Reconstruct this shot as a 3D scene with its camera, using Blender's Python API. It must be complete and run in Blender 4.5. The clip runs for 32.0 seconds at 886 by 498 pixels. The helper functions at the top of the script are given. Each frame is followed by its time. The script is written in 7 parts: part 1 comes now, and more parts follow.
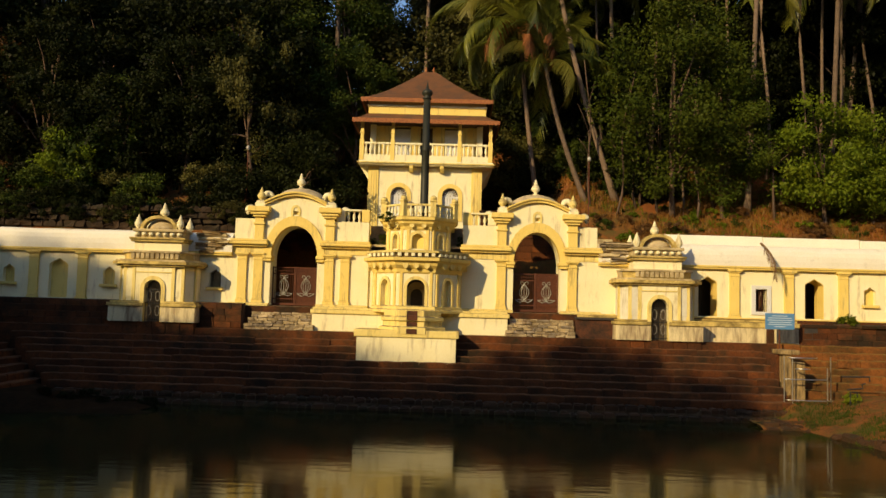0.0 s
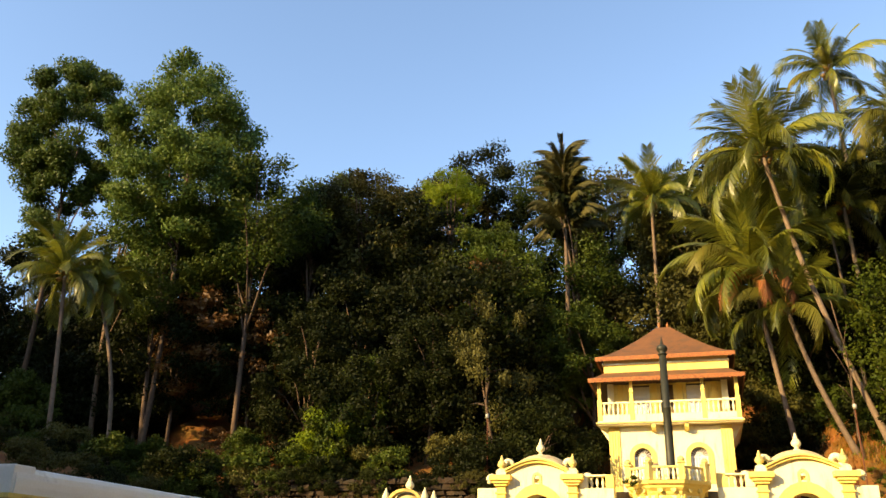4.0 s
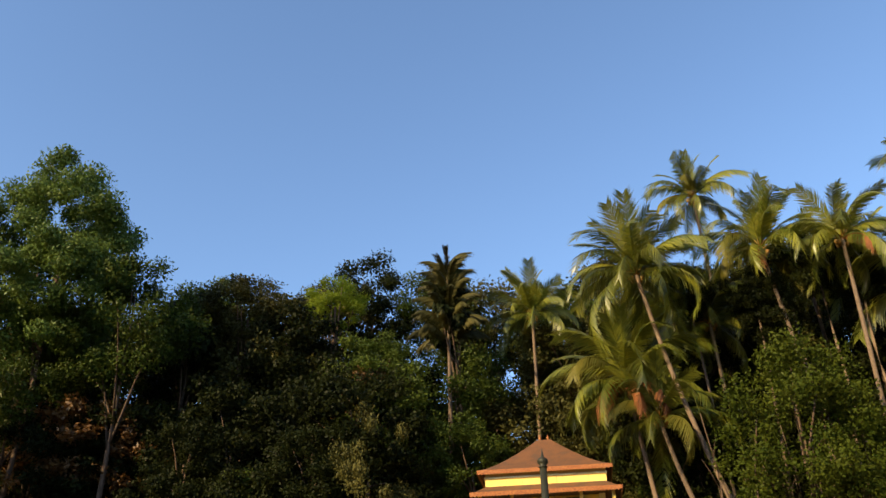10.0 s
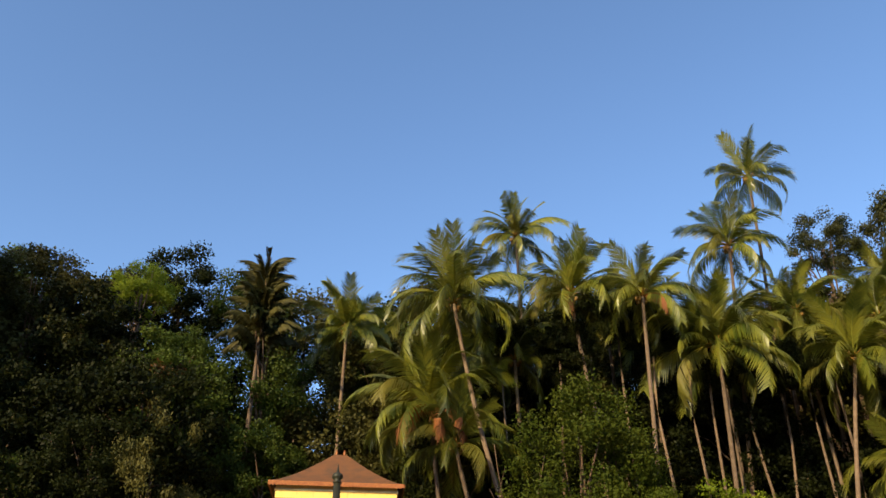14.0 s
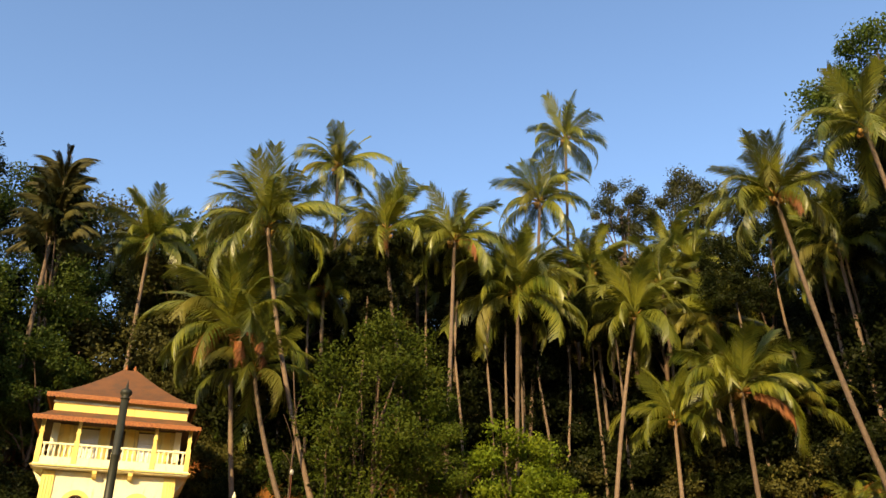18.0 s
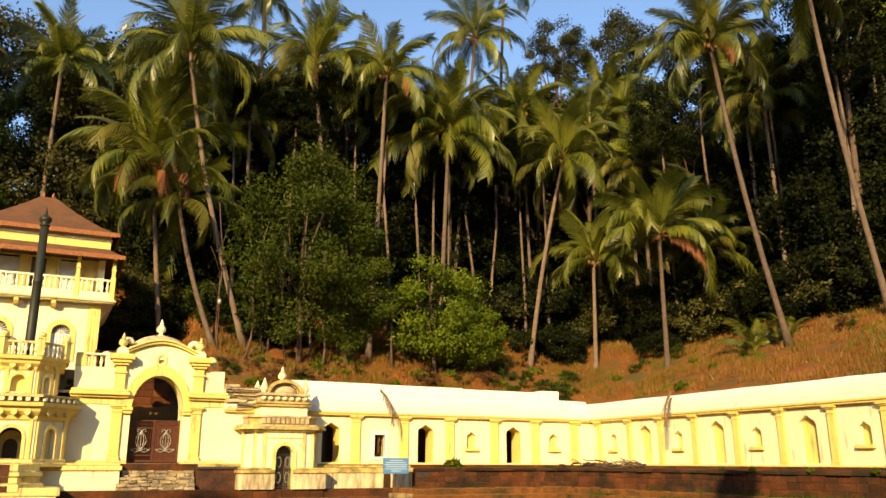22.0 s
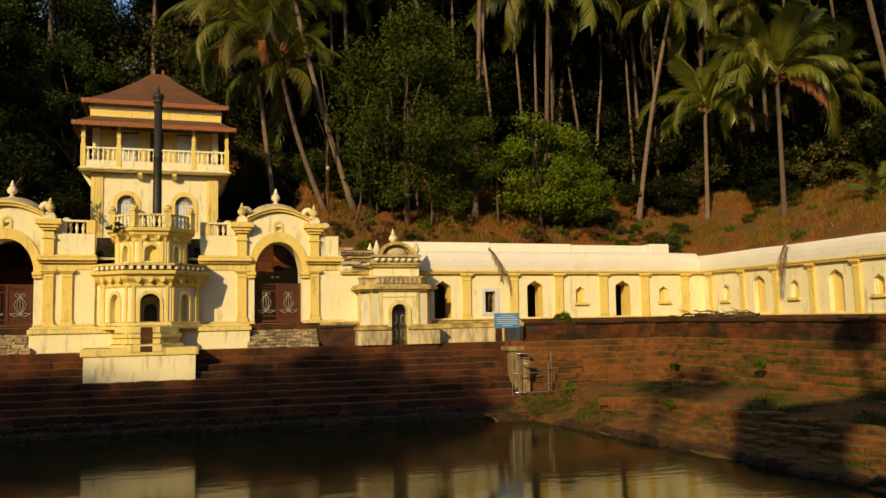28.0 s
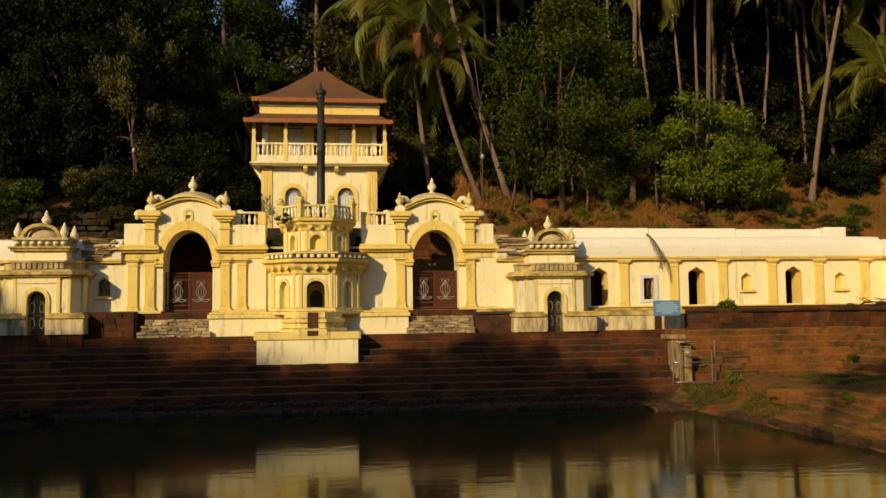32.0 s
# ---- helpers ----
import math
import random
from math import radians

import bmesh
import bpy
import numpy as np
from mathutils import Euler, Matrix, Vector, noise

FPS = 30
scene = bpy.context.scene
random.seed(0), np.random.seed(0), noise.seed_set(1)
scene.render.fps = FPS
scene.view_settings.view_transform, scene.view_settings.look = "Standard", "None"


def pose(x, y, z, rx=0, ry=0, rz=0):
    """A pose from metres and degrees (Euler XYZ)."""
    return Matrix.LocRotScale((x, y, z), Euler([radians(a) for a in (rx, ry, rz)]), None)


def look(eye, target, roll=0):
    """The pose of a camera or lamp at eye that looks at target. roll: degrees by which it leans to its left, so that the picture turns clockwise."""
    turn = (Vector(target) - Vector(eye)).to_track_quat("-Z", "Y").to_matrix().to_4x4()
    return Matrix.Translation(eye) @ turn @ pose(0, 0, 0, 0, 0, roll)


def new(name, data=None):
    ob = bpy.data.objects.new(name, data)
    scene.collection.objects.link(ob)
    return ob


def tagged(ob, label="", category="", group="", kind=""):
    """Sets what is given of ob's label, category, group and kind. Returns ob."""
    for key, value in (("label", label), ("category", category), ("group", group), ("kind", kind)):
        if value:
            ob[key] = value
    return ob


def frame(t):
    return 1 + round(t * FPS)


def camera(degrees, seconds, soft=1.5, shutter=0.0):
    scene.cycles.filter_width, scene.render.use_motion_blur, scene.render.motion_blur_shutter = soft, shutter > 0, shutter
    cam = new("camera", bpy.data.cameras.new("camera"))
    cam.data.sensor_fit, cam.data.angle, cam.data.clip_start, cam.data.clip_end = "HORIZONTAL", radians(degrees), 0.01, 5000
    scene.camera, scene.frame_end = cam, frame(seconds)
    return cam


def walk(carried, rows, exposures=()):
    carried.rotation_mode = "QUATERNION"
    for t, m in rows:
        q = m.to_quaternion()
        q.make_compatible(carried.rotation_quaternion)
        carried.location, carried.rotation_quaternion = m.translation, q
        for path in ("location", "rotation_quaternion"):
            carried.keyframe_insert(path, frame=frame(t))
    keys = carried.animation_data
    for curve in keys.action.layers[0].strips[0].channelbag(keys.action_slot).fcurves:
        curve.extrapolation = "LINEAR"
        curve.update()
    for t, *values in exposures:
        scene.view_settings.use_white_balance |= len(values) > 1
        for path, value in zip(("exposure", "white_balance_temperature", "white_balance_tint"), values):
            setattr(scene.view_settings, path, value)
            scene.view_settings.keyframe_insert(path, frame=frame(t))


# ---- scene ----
# seconds, stops, kelvin, tint
EXPOSURES = [(0, 0.32, 6500, 10), (1, 0.34, 6550, 10), (2, 0.5, 6600, 10), (3, 1.0, 6650, 10), (4, 1.68, 7200, 10), (7, 1.55, 6900, 10), (9, 1.3, 6500, 10), (13, 1.06, 6000, 10), (17, 1.08, 6417, 10), (18, 1.28, 6600, 10), (19, 1.5, 6800, 10), (20, 1.55, 6950, 10), (21, 1.42, 6750, 10), (22.5, 0.97, 6550, 10), (24, 0.5, 6500, 10), (27, 0.2, 6562, 10), (32, 0.15, 6500, 10)]
# Camera: hand-held on the near bank, panning and tilting
cam = camera(56.54, 32.0)
EYE = 4.05
PATH = [
    (0.0, 1.33, 0.17, 0.00, 0.17, 4.15, -1.59),
    (0.5, 1.41, 0.08, 0.01, 1.62, 5.39, -1.59),
    (1.0, 1.43, 0.07, 0.03, 2.99, 7.84, -1.52),
    (1.5, 1.54, 0.08, 0.08, 5.93, 10.80, -1.40),
    (2.0, 1.48, 0.04, 0.07, 8.12, 13.85, -1.63),
    (2.5, 1.51, 0.08, 0.04, 9.85, 16.07, -1.55),
    (3.0, 1.50, 0.16, 0.05, 11.72, 17.41, -1.00),
    (3.5, 1.53, 0.08, 0.05, 14.85, 19.51, -1.23),
    (4.0, 1.53, 0.03, 0.01, 16.96, 21.83, -1.28),
    (4.5, 1.56, 0.03, -0.03, 17.76, 23.21, -1.17),
    (6.5, 1.57, 0.03, -0.01, 19.93, 26.29, 0.77),
    (7.0, 1.58, -0.08, -0.09, 19.40, 27.02, 1.19),
    (7.5, 1.53, -0.08, -0.07, 18.23, 27.36, 1.15),
    (8.0, 1.46, -0.13, -0.06, 16.53, 28.04, 0.92),
    (8.5, 1.46, -0.12, -0.07, 14.03, 28.79, 1.14),
    (9.0, 1.48, -0.08, -0.07, 12.07, 29.35, 1.44),
    (9.5, 1.48, -0.05, -0.05, 10.81, 29.48, 1.39),
    (10.0, 1.51, -0.03, -0.03, 9.14, 29.47, 0.94),
    (10.5, 1.47, -0.03, -0.05, 6.84, 29.78, 0.56),
    (11.0, 1.44, -0.01, -0.06, 4.61, 30.21, 0.48),
    (11.5, 1.40, 0.01, -0.06, 2.77, 30.25, 0.45),
    (12.0, 1.42, 0.02, -0.06, 1.09, 30.26, 0.33),
    (12.5, 1.39, -0.02, -0.06, -0.50, 30.21, 0.11),
    (13.0, 1.42, -0.05, -0.06, -2.43, 30.30, 0.07),
    (13.5, 1.33, -0.09, -0.07, -4.27, 30.54, -0.02),
    (14.0, 1.25, -0.08, -0.05, -5.82, 30.41, -0.36),
    (14.5, 1.15, -0.08, -0.04, -8.04, 30.07, -0.16),
    (15.0, 1.22, -0.11, -0.07, -10.24, 29.56, 0.46),
    (15.5, 1.08, -0.10, -0.04, -12.49, 28.79, 0.66),
    (17.5, 1.08, -0.05, -0.02, -19.34, 26.77, -0.18),
    (18.0, 1.09, -0.05, -0.01, -20.26, 25.80, -0.23),
    (18.5, 1.08, -0.02, 0.03, -21.60, 24.45, -0.44),
    (19.0, 1.04, -0.01, 0.04, -23.01, 22.98, -0.48),
    (19.5, 1.03, -0.03, 0.04, -24.20, 21.29, -0.54),
    (20.0, 1.09, -0.02, 0.01, -24.71, 19.62, -0.69),
    (20.5, 1.06, -0.02, 0.00, -25.04, 18.25, -0.69),
    (21.0, 1.04, -0.05, -0.03, -25.27, 17.01, -0.38),
    (21.5, 1.00, -0.02, -0.00, -25.41, 15.86, -0.21),
    (22.0, 0.99, 0.08, 0.02, -25.62, 14.52, -0.24),
    (22.5, 1.01, 0.08, 0.01, -25.71, 13.35, -0.53),
    (23.0, 1.00, 0.08, -0.00, -25.93, 11.99, -0.94),
    (23.5, 1.08, 0.05, -0.02, -25.95, 10.51, -0.84),
    (24.0, 1.08, 0.05, -0.03, -25.78, 8.89, -0.58),
    (24.5, 1.07, 0.05, -0.02, -25.54, 7.21, -0.60),
    (26.5, 1.02, -0.01, 0.07, -21.94, 4.43, 0.03),
    (27.0, 0.98, -0.02, 0.07, -20.75, 4.49, 0.55),
    (27.5, 0.97, -0.00, 0.07, -19.38, 4.66, 0.93),
    (28.0, 0.99, 0.04, 0.07, -18.02, 4.72, 0.97),
    (28.5, 0.99, 0.02, 0.08, -16.87, 4.72, 0.91),
    (29.0, 0.98, -0.00, 0.07, -15.47, 4.70, 0.76),
    (29.5, 1.00, -0.00, 0.05, -13.70, 4.73, 0.56),
    (30.0, 1.00, -0.01, 0.07, -12.13, 4.61, 0.59),
    (30.5, 1.01, -0.04, 0.07, -10.95, 4.49, 0.67),
    (31.0, 0.95, -0.05, 0.06, -9.79, 4.26, 0.73),
    (31.5, 0.98, -0.06, 0.05, -8.48, 4.11, 0.68),
    (32.0, 1.01, 0.00, 0.03, -7.22, 4.03, 0.73),
]
walk(cam, [(t, pose(x, y, z + EYE, 90 + pitch, roll, yaw)) for t, x, y, z, yaw, pitch, roll in PATH], EXPOSURES)

# World, sun
SUN_AZ, SUN_EL = 40.0, 24.0   # the sun stands behind the camera, to its left
world = bpy.data.worlds.new("world")
scene.world = world
world.use_nodes = True
wn, wl = world.node_tree.nodes, world.node_tree.links
sky = wn.new("ShaderNodeTexSky")
sky.sky_type, sky.sun_disc = "NISHITA", False
sky.sun_elevation = radians(SUN_EL)
sky.sun_rotation = radians(180 + SUN_AZ)
sky.dust_density, sky.ozone_density, sky.air_density = 0.6, 2.5, 1.0
wl.new(sky.outputs[0], wn["Background"].inputs[0])
wn["Background"].inputs[1].default_value = 0.118
sun_data = bpy.data.lights.new("sun", "SUN")
sun_data.energy, sun_data.angle, sun_data.color = 3.85, radians(0.6), (1.0, 0.74, 0.365)
sun = new("sun", sun_data)
SUN_DIR = Vector((math.sin(radians(SUN_AZ)) * math.cos(radians(SUN_EL)), math.cos(radians(SUN_AZ)) * math.cos(radians(SUN_EL)), -math.sin(radians(SUN_EL))))
sun.matrix_world = look((0, 0, 30), Vector((0, 0, 30)) + SUN_DIR)


# Materials
def mat(name, a, b=None, rough=0.8, scale=3.0, fine=30.0, bump=0.3, metal=0.0, stain=None, stain_scale=0.7, stain_amount=0.4, vary=0.0, spec=0.3, streak=False, grime_top_light=None):
    m = bpy.data.materials.new(name)
    m.use_nodes = True
    n, l = m.node_tree.nodes, m.node_tree.links
    bs = n["Principled BSDF"]
    bs.inputs["Roughness"].default_value = rough
    bs.inputs["Metallic"].default_value = metal
    bs.inputs["Specular IOR Level"].default_value = spec
    geo = n.new("ShaderNodeNewGeometry")
    n1, n2 = n.new("ShaderNodeTexNoise"), n.new("ShaderNodeTexNoise")
    n1.inputs["Scale"].default_value, n1.inputs["Detail"].default_value = scale, 5
    n2.inputs["Scale"].default_value, n2.inputs["Detail"].default_value = fine, 4
    for q in (n1, n2):
        l.new(geo.outputs["Position"], q.inputs["Vector"])
    mix = n.new("ShaderNodeMix")
    mix.data_type = "RGBA"
    mix.inputs["A"].default_value, mix.inputs["B"].default_value = (*a, 1), (*(b or [c * 0.8 for c in a]), 1)
    ramp = n.new("ShaderNodeMapRange")
    ramp.inputs["From Min"].default_value, ramp.inputs["From Max"].default_value = 0.35, 0.65
    add = n.new("ShaderNodeMath")
    add.operation = "MULTIPLY_ADD"
    add.inputs[1].default_value = 0.5
    half = n.new("ShaderNodeMath")
    half.operation = "MULTIPLY"
    half.inputs[1].default_value = 0.5
    l.new(n2.outputs["Fac"], half.inputs[0])
    l.new(n1.outputs["Fac"], add.inputs[0])
    l.new(half.outputs[0], add.inputs[2])
    l.new(add.outputs[0], ramp.inputs["Value"])
    l.new(ramp.outputs[0], mix.inputs["Factor"])
    out = mix.outputs["Result"]
    if stain:
        n3 = n.new("ShaderNodeTexNoise")
        n3.inputs["Scale"].default_value, n3.inputs["Detail"].default_value, n3.inputs["Roughness"].default_value = stain_scale, 8, 0.7
        if streak:
            mp = n.new("ShaderNodeMapping")
            mp.inputs["Scale"].default_value = (3.0, 3.0, 0.5)
            l.new(geo.outputs["Position"], mp.inputs["Vector"])
            l.new(mp.outputs[0], n3.inputs["Vector"])
        else:
            l.new(geo.outputs["Position"], n3.inputs["Vector"])
        r3 = n.new("ShaderNodeMapRange")
        r3.inputs["From Min"].default_value, r3.inputs["From Max"].default_value = 0.62 - 0.25 * stain_amount, 0.8 - 0.2 * stain_amount
        l.new(n3.outputs["Fac"], r3.inputs["Value"])
        m3 = n.new("ShaderNodeMix")
        m3.data_type = "RGBA"
        m3.inputs["B"].default_value = (*stain, 1)
        l.new(out, m3.inputs["A"])
        l.new(r3.outputs[0], m3.inputs["Factor"])
        out = m3.outputs["Result"]
    if vary:
        oi = n.new("ShaderNodeObjectInfo")
        sm, fr = n.new("ShaderNodeMath"), n.new("ShaderNodeMath")
        fr.operation = "FRACT"
        l.new(oi.outputs["Random"], sm.inputs[0])
        l.new(geo.outputs["Random Per Island"], sm.inputs[1])
        l.new(sm.outputs[0], fr.inputs[0])
        mr = n.new("ShaderNodeMapRange")
        mr.inputs["To Min"].default_value, mr.inputs["To Max"].default_value = 1 - vary, 1 + vary
        l.new(fr.outputs[0], mr.inputs["Value"])
        hs = n.new("ShaderNodeHueSaturation")
        l.new(mr.outputs[0], hs.inputs["Value"])
        l.new(out, hs.inputs["Color"])
        out = hs.outputs[0]
    if grime_top_light:
        # dirt and moss that settle on upward faces, broken up by noise; on laterite also painted tread light
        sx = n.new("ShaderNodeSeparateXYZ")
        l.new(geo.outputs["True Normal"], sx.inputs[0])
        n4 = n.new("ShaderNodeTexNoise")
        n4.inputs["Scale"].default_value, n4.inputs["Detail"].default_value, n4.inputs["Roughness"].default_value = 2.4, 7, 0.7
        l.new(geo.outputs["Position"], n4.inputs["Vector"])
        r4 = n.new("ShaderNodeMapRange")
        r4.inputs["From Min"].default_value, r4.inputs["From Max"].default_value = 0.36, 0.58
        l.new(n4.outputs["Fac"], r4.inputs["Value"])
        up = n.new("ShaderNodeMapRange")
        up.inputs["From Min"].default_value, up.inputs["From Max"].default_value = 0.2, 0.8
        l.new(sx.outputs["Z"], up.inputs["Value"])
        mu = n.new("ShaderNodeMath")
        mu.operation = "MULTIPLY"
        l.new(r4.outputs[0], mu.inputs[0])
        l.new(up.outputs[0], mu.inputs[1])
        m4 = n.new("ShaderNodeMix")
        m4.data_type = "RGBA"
        m4.inputs["B"].default_value = (*grime_top_light, 1)
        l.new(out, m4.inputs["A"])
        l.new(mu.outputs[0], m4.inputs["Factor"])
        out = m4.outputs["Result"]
    l.new(out, bs.inputs["Base Color"])
    if bump:
        bp = n.new("ShaderNodeBump")
        bp.inputs["Strength"].default_value, bp.inputs["Distance"].default_value = bump, 0.02
        l.new(n2.outputs["Fac"], bp.inputs["Height"])
        l.new(bp.outputs[0], bs.inputs["Normal"])
    return m


def leaf_mat(name, a, b, trans=0.35, vary=0.25, rough=0.5, spec=0.3):
    m = bpy.data.materials.new(name)
    m.use_nodes = True
    n, l = m.node_tree.nodes, m.node_tree.links
    bs = n["Principled BSDF"]
    bs.inputs["Roughness"].default_value = rough
    bs.inputs["Specular IOR Level"].default_value = spec
    geo = n.new("ShaderNodeNewGeometry")
    oi = n.new("ShaderNodeObjectInfo")
    nz = n.new("ShaderNodeTexNoise")
    nz.inputs["Scale"].default_value = 0.5
    l.new(geo.outputs["Position"], nz.inputs["Vector"])
    s = n.new("ShaderNodeMath")
    s.operation = "MULTIPLY_ADD"
    s.inputs[1].default_value = 0.4
    l.new(geo.outputs["Random Per Island"], s.inputs[0])
    s2 = n.new("ShaderNodeMath")
    s2.operation = "MULTIPLY_ADD"
    s2.inputs[1].default_value, s2.inputs[2].default_value = 1.6, -0.55
    l.new(nz.outputs["Fac"], s2.inputs[0])
    l.new(s2.outputs[0], s.inputs[2])
    mix = n.new("ShaderNodeMix")
    mix.data_type = "RGBA"
    mix.inputs["A"].default_value, mix.inputs["B"].default_value = (*a, 1), (*b, 1)
    l.new(s.outputs[0], mix.inputs["Factor"])
    mr = n.new("ShaderNodeMapRange")
    mr.inputs["To Min"].default_value, mr.inputs["To Max"].default_value = 1 - vary, 1 + vary
    l.new(oi.outputs["Random"], mr.inputs["Value"])
    hs = n.new("ShaderNodeHueSaturation")
    l.new(mr.outputs[0], hs.inputs["Value"])
    l.new(mix.outputs["Result"], hs.inputs["Color"])
    l.new(hs.outputs[0], bs.inputs["Base Color"])
    tr = n.new("ShaderNodeBsdfTranslucent")
    l.new(hs.outputs[0], tr.inputs["Color"])
    ms = n.new("ShaderNodeMixShader")
    ms.inputs[0].default_value = trans
    l.new(bs.outputs[0], ms.inputs[1])
    l.new(tr.outputs[0], ms.inputs[2])
    l.new(ms.outputs[0], n["Material Output"].inputs["Surface"])
    return m


CREAM = mat("cream_limewash", (0.87, 0.805, 0.53), (0.81, 0.73, 0.43), 0.85, 1.2, 18, 0.25, stain=(0.42, 0.33, 0.17), stain_scale=1.1, stain_amount=0.30, streak=True, grime_top_light=(0.18, 0.14, 0.08))
YELLOW = mat("yellow_paint", (0.815, 0.63, 0.19), (0.755, 0.56, 0.14), 0.75, 1.6, 22, 0.25, stain=(0.34, 0.24, 0.09), stain_scale=1.8, stain_amount=0.28, streak=True, grime_top_light=(0.15, 0.115, 0.06))
PALE = mat("pale_yellow_paint", (0.80, 0.655, 0.245), (0.72, 0.57, 0.18), 0.8, 1.6, 22, 0.25, stain=(0.28, 0.20, 0.08), stain_scale=1.8, stain_amount=0.40, streak=True, grime_top_light=(0.16, 0.125, 0.07))
WHITE = mat("white_limewash", (0.80, 0.77, 0.66), (0.72, 0.68, 0.56), 0.85, 1.0, 15, 0.2, stain=(0.40, 0.36, 0.28), stain_scale=0.8, stain_amount=0.12)
WORN = mat("weathered_plaster", (0.62, 0.50, 0.27), (0.42, 0.33, 0.17), 0.9, 2.0, 25, 0.5, stain=(0.22, 0.165, 0.085), stain_scale=1.6, stain_amount=0.6)
DOME = mat("mossy_dome_plaster", (0.60, 0.485, 0.28), (0.44, 0.35, 0.20), 0.9, 2.5, 25, 0.5, stain=(0.26, 0.21, 0.15), stain_scale=1.8, stain_amount=0.5)
# dust colour on upward faces also paints the light that tread edges catch
LATERITE = mat("laterite", (0.142, 0.043, 0.010), (0.066, 0.021, 0.006), 0.95, 1.1, 12, 1.0, stain=(0.024, 0.015, 0.007), stain_scale=0.8, stain_amount=0.85, vary=0.34, grime_top_light=(0.125, 0.056, 0.020))
OVERGROWN = mat("overgrown_laterite", (0.25, 0.088, 0.018), (0.12, 0.044, 0.011), 0.95, 1.2, 12, 1.0, stain=(0.040, 0.030, 0.008), stain_scale=0.9, stain_amount=0.75, vary=0.15, grime_top_light=(0.17, 0.105, 0.020))
FOOTING = mat("dark_wet_stone", (0.070, 0.030, 0.011), (0.030, 0.015, 0.007), 0.9, 2.5, 16, 1.0, stain=(0.018, 0.020, 0.007), stain_scale=1.2, stain_amount=0.6, vary=0.35)
DARKSTONE = mat("blackened_stone", (0.06, 0.05, 0.045), (0.03, 0.027, 0.025), 0.9, 2, 20, 0.6)
MOSSY = mat("mossy_yellow_ledge", (0.66, 0.50, 0.16), (0.46, 0.34, 0.11), 0.9, 2.2, 22, 0.5, stain=(0.20, 0.15, 0.05), stain_scale=2.2, stain_amount=0.75, grime_top_light=(0.14, 0.11, 0.05))
PANELW = mat("grey_white_plaster", (0.70, 0.68, 0.56), (0.60, 0.57, 0.46), 0.9, 1.6, 20, 0.3, stain=(0.34, 0.28, 0.18), stain_scale=1.4, stain_amount=0.45, streak=True)
PEELING = mat("peeling_plaster", (0.74, 0.64, 0.38), (0.62, 0.52, 0.30), 0.9, 1.4, 20, 0.4, stain=(0.22, 0.15, 0.09), stain_scale=1.1, stain_amount=0.75, streak=True)
# stained masonry of the pillars; also the painted shade in the dark niche
PIER = mat("stained_pier_niche_shade", (0.40, 0.28, 0.12), (0.22, 0.15, 0.07), 0.9, 2.6, 22, 0.6, stain=(0.06, 0.045, 0.025), stain_scale=2.2, stain_amount=0.75, streak=True)
RUSTWALL = mat("dark_rust_wall", (0.11, 0.040, 0.018), (0.055, 0.024, 0.014), 0.9, 3.0, 20, 0.6, stain=(0.02, 0.016, 0.012), stain_scale=1.5, stain_amount=0.6)
MORTAR = mat("grey_mortar", (0.125, 0.085, 0.050), (0.065, 0.045, 0.026), 0.95, 3, 18, 0.8, stain=(0.03, 0.028, 0.014), stain_scale=1.2, stain_amount=0.6)
GREYSTONE = mat("rough_grey_stone", (0.32, 0.26, 0.18), (0.17, 0.13, 0.09), 0.9, 3, 20, 0.8, stain=(0.10, 0.075, 0.05), stain_scale=2.0, vary=0.2)
PALESTONE = mat("pale_rubble_stone", (0.50, 0.40, 0.24), (0.30, 0.23, 0.13), 0.9, 3, 20, 0.8, stain=(0.12, 0.08, 0.05), stain_scale=1.6, stain_amount=0.6, vary=0.25)
RETAIN = mat("old_retaining_stone", (0.050, 0.028, 0.014), (0.024, 0.015, 0.008), 0.95, 1.5, 12, 1.0, stain=(0.02, 0.018, 0.010), stain_scale=0.9, stain_amount=0.7, vary=0.3)
ROOFM = mat("brown_roof_sheet", (0.165, 0.070, 0.028), (0.105, 0.048, 0.021), 0.75, 1.8, 26, 0.3, stain=(0.085, 0.050, 0.030), stain_scale=1.8, stain_amount=0.6)
FASCIA = mat("red_fascia", (0.15, 0.038, 0.014), (0.40, 0.155, 0.040), 0.6, 12.0, 40, 0.2)
SOFFIT = mat("dark_timber", (0.10, 0.055, 0.03), (0.06, 0.035, 0.02), 0.8, 4, 30, 0.3)
POLE = mat("dark_green_metal", (0.032, 0.034, 0.022), (0.020, 0.020, 0.013), 0.5, 6, 40, 0.15, metal=0.1)
IRON = mat("rusty_brown_iron", (0.135, 0.042, 0.018), (0.070, 0.024, 0.012), 0.7, 9, 40, 0.3, metal=0.1)
SILVER = mat("silver_paint", (0.40, 0.38, 0.33), (0.30, 0.28, 0.24), 0.5, 8, 40, 0.1, metal=0.3)
STEEL = mat("steel_rail", (0.62, 0.60, 0.56), (0.5, 0.48, 0.45), 0.3, 8, 40, 0.05, metal=0.9)
WHITEWOOD = mat("white_painted_wood", (0.72, 0.72, 0.70), (0.62, 0.62, 0.60), 0.5, 4, 30, 0.1)
BLACKGRILLE = mat("black_grille", (0.02, 0.02, 0.022), (0.035, 0.033, 0.03), 0.5, 6, 30, 0.1)
# dark brown that puts the shade of rooms and openings into the colour
DARKROOM = mat("room_shade_brown", (0.16, 0.12, 0.08), (0.10, 0.075, 0.05), 0.9, 2, 20, 0.3)
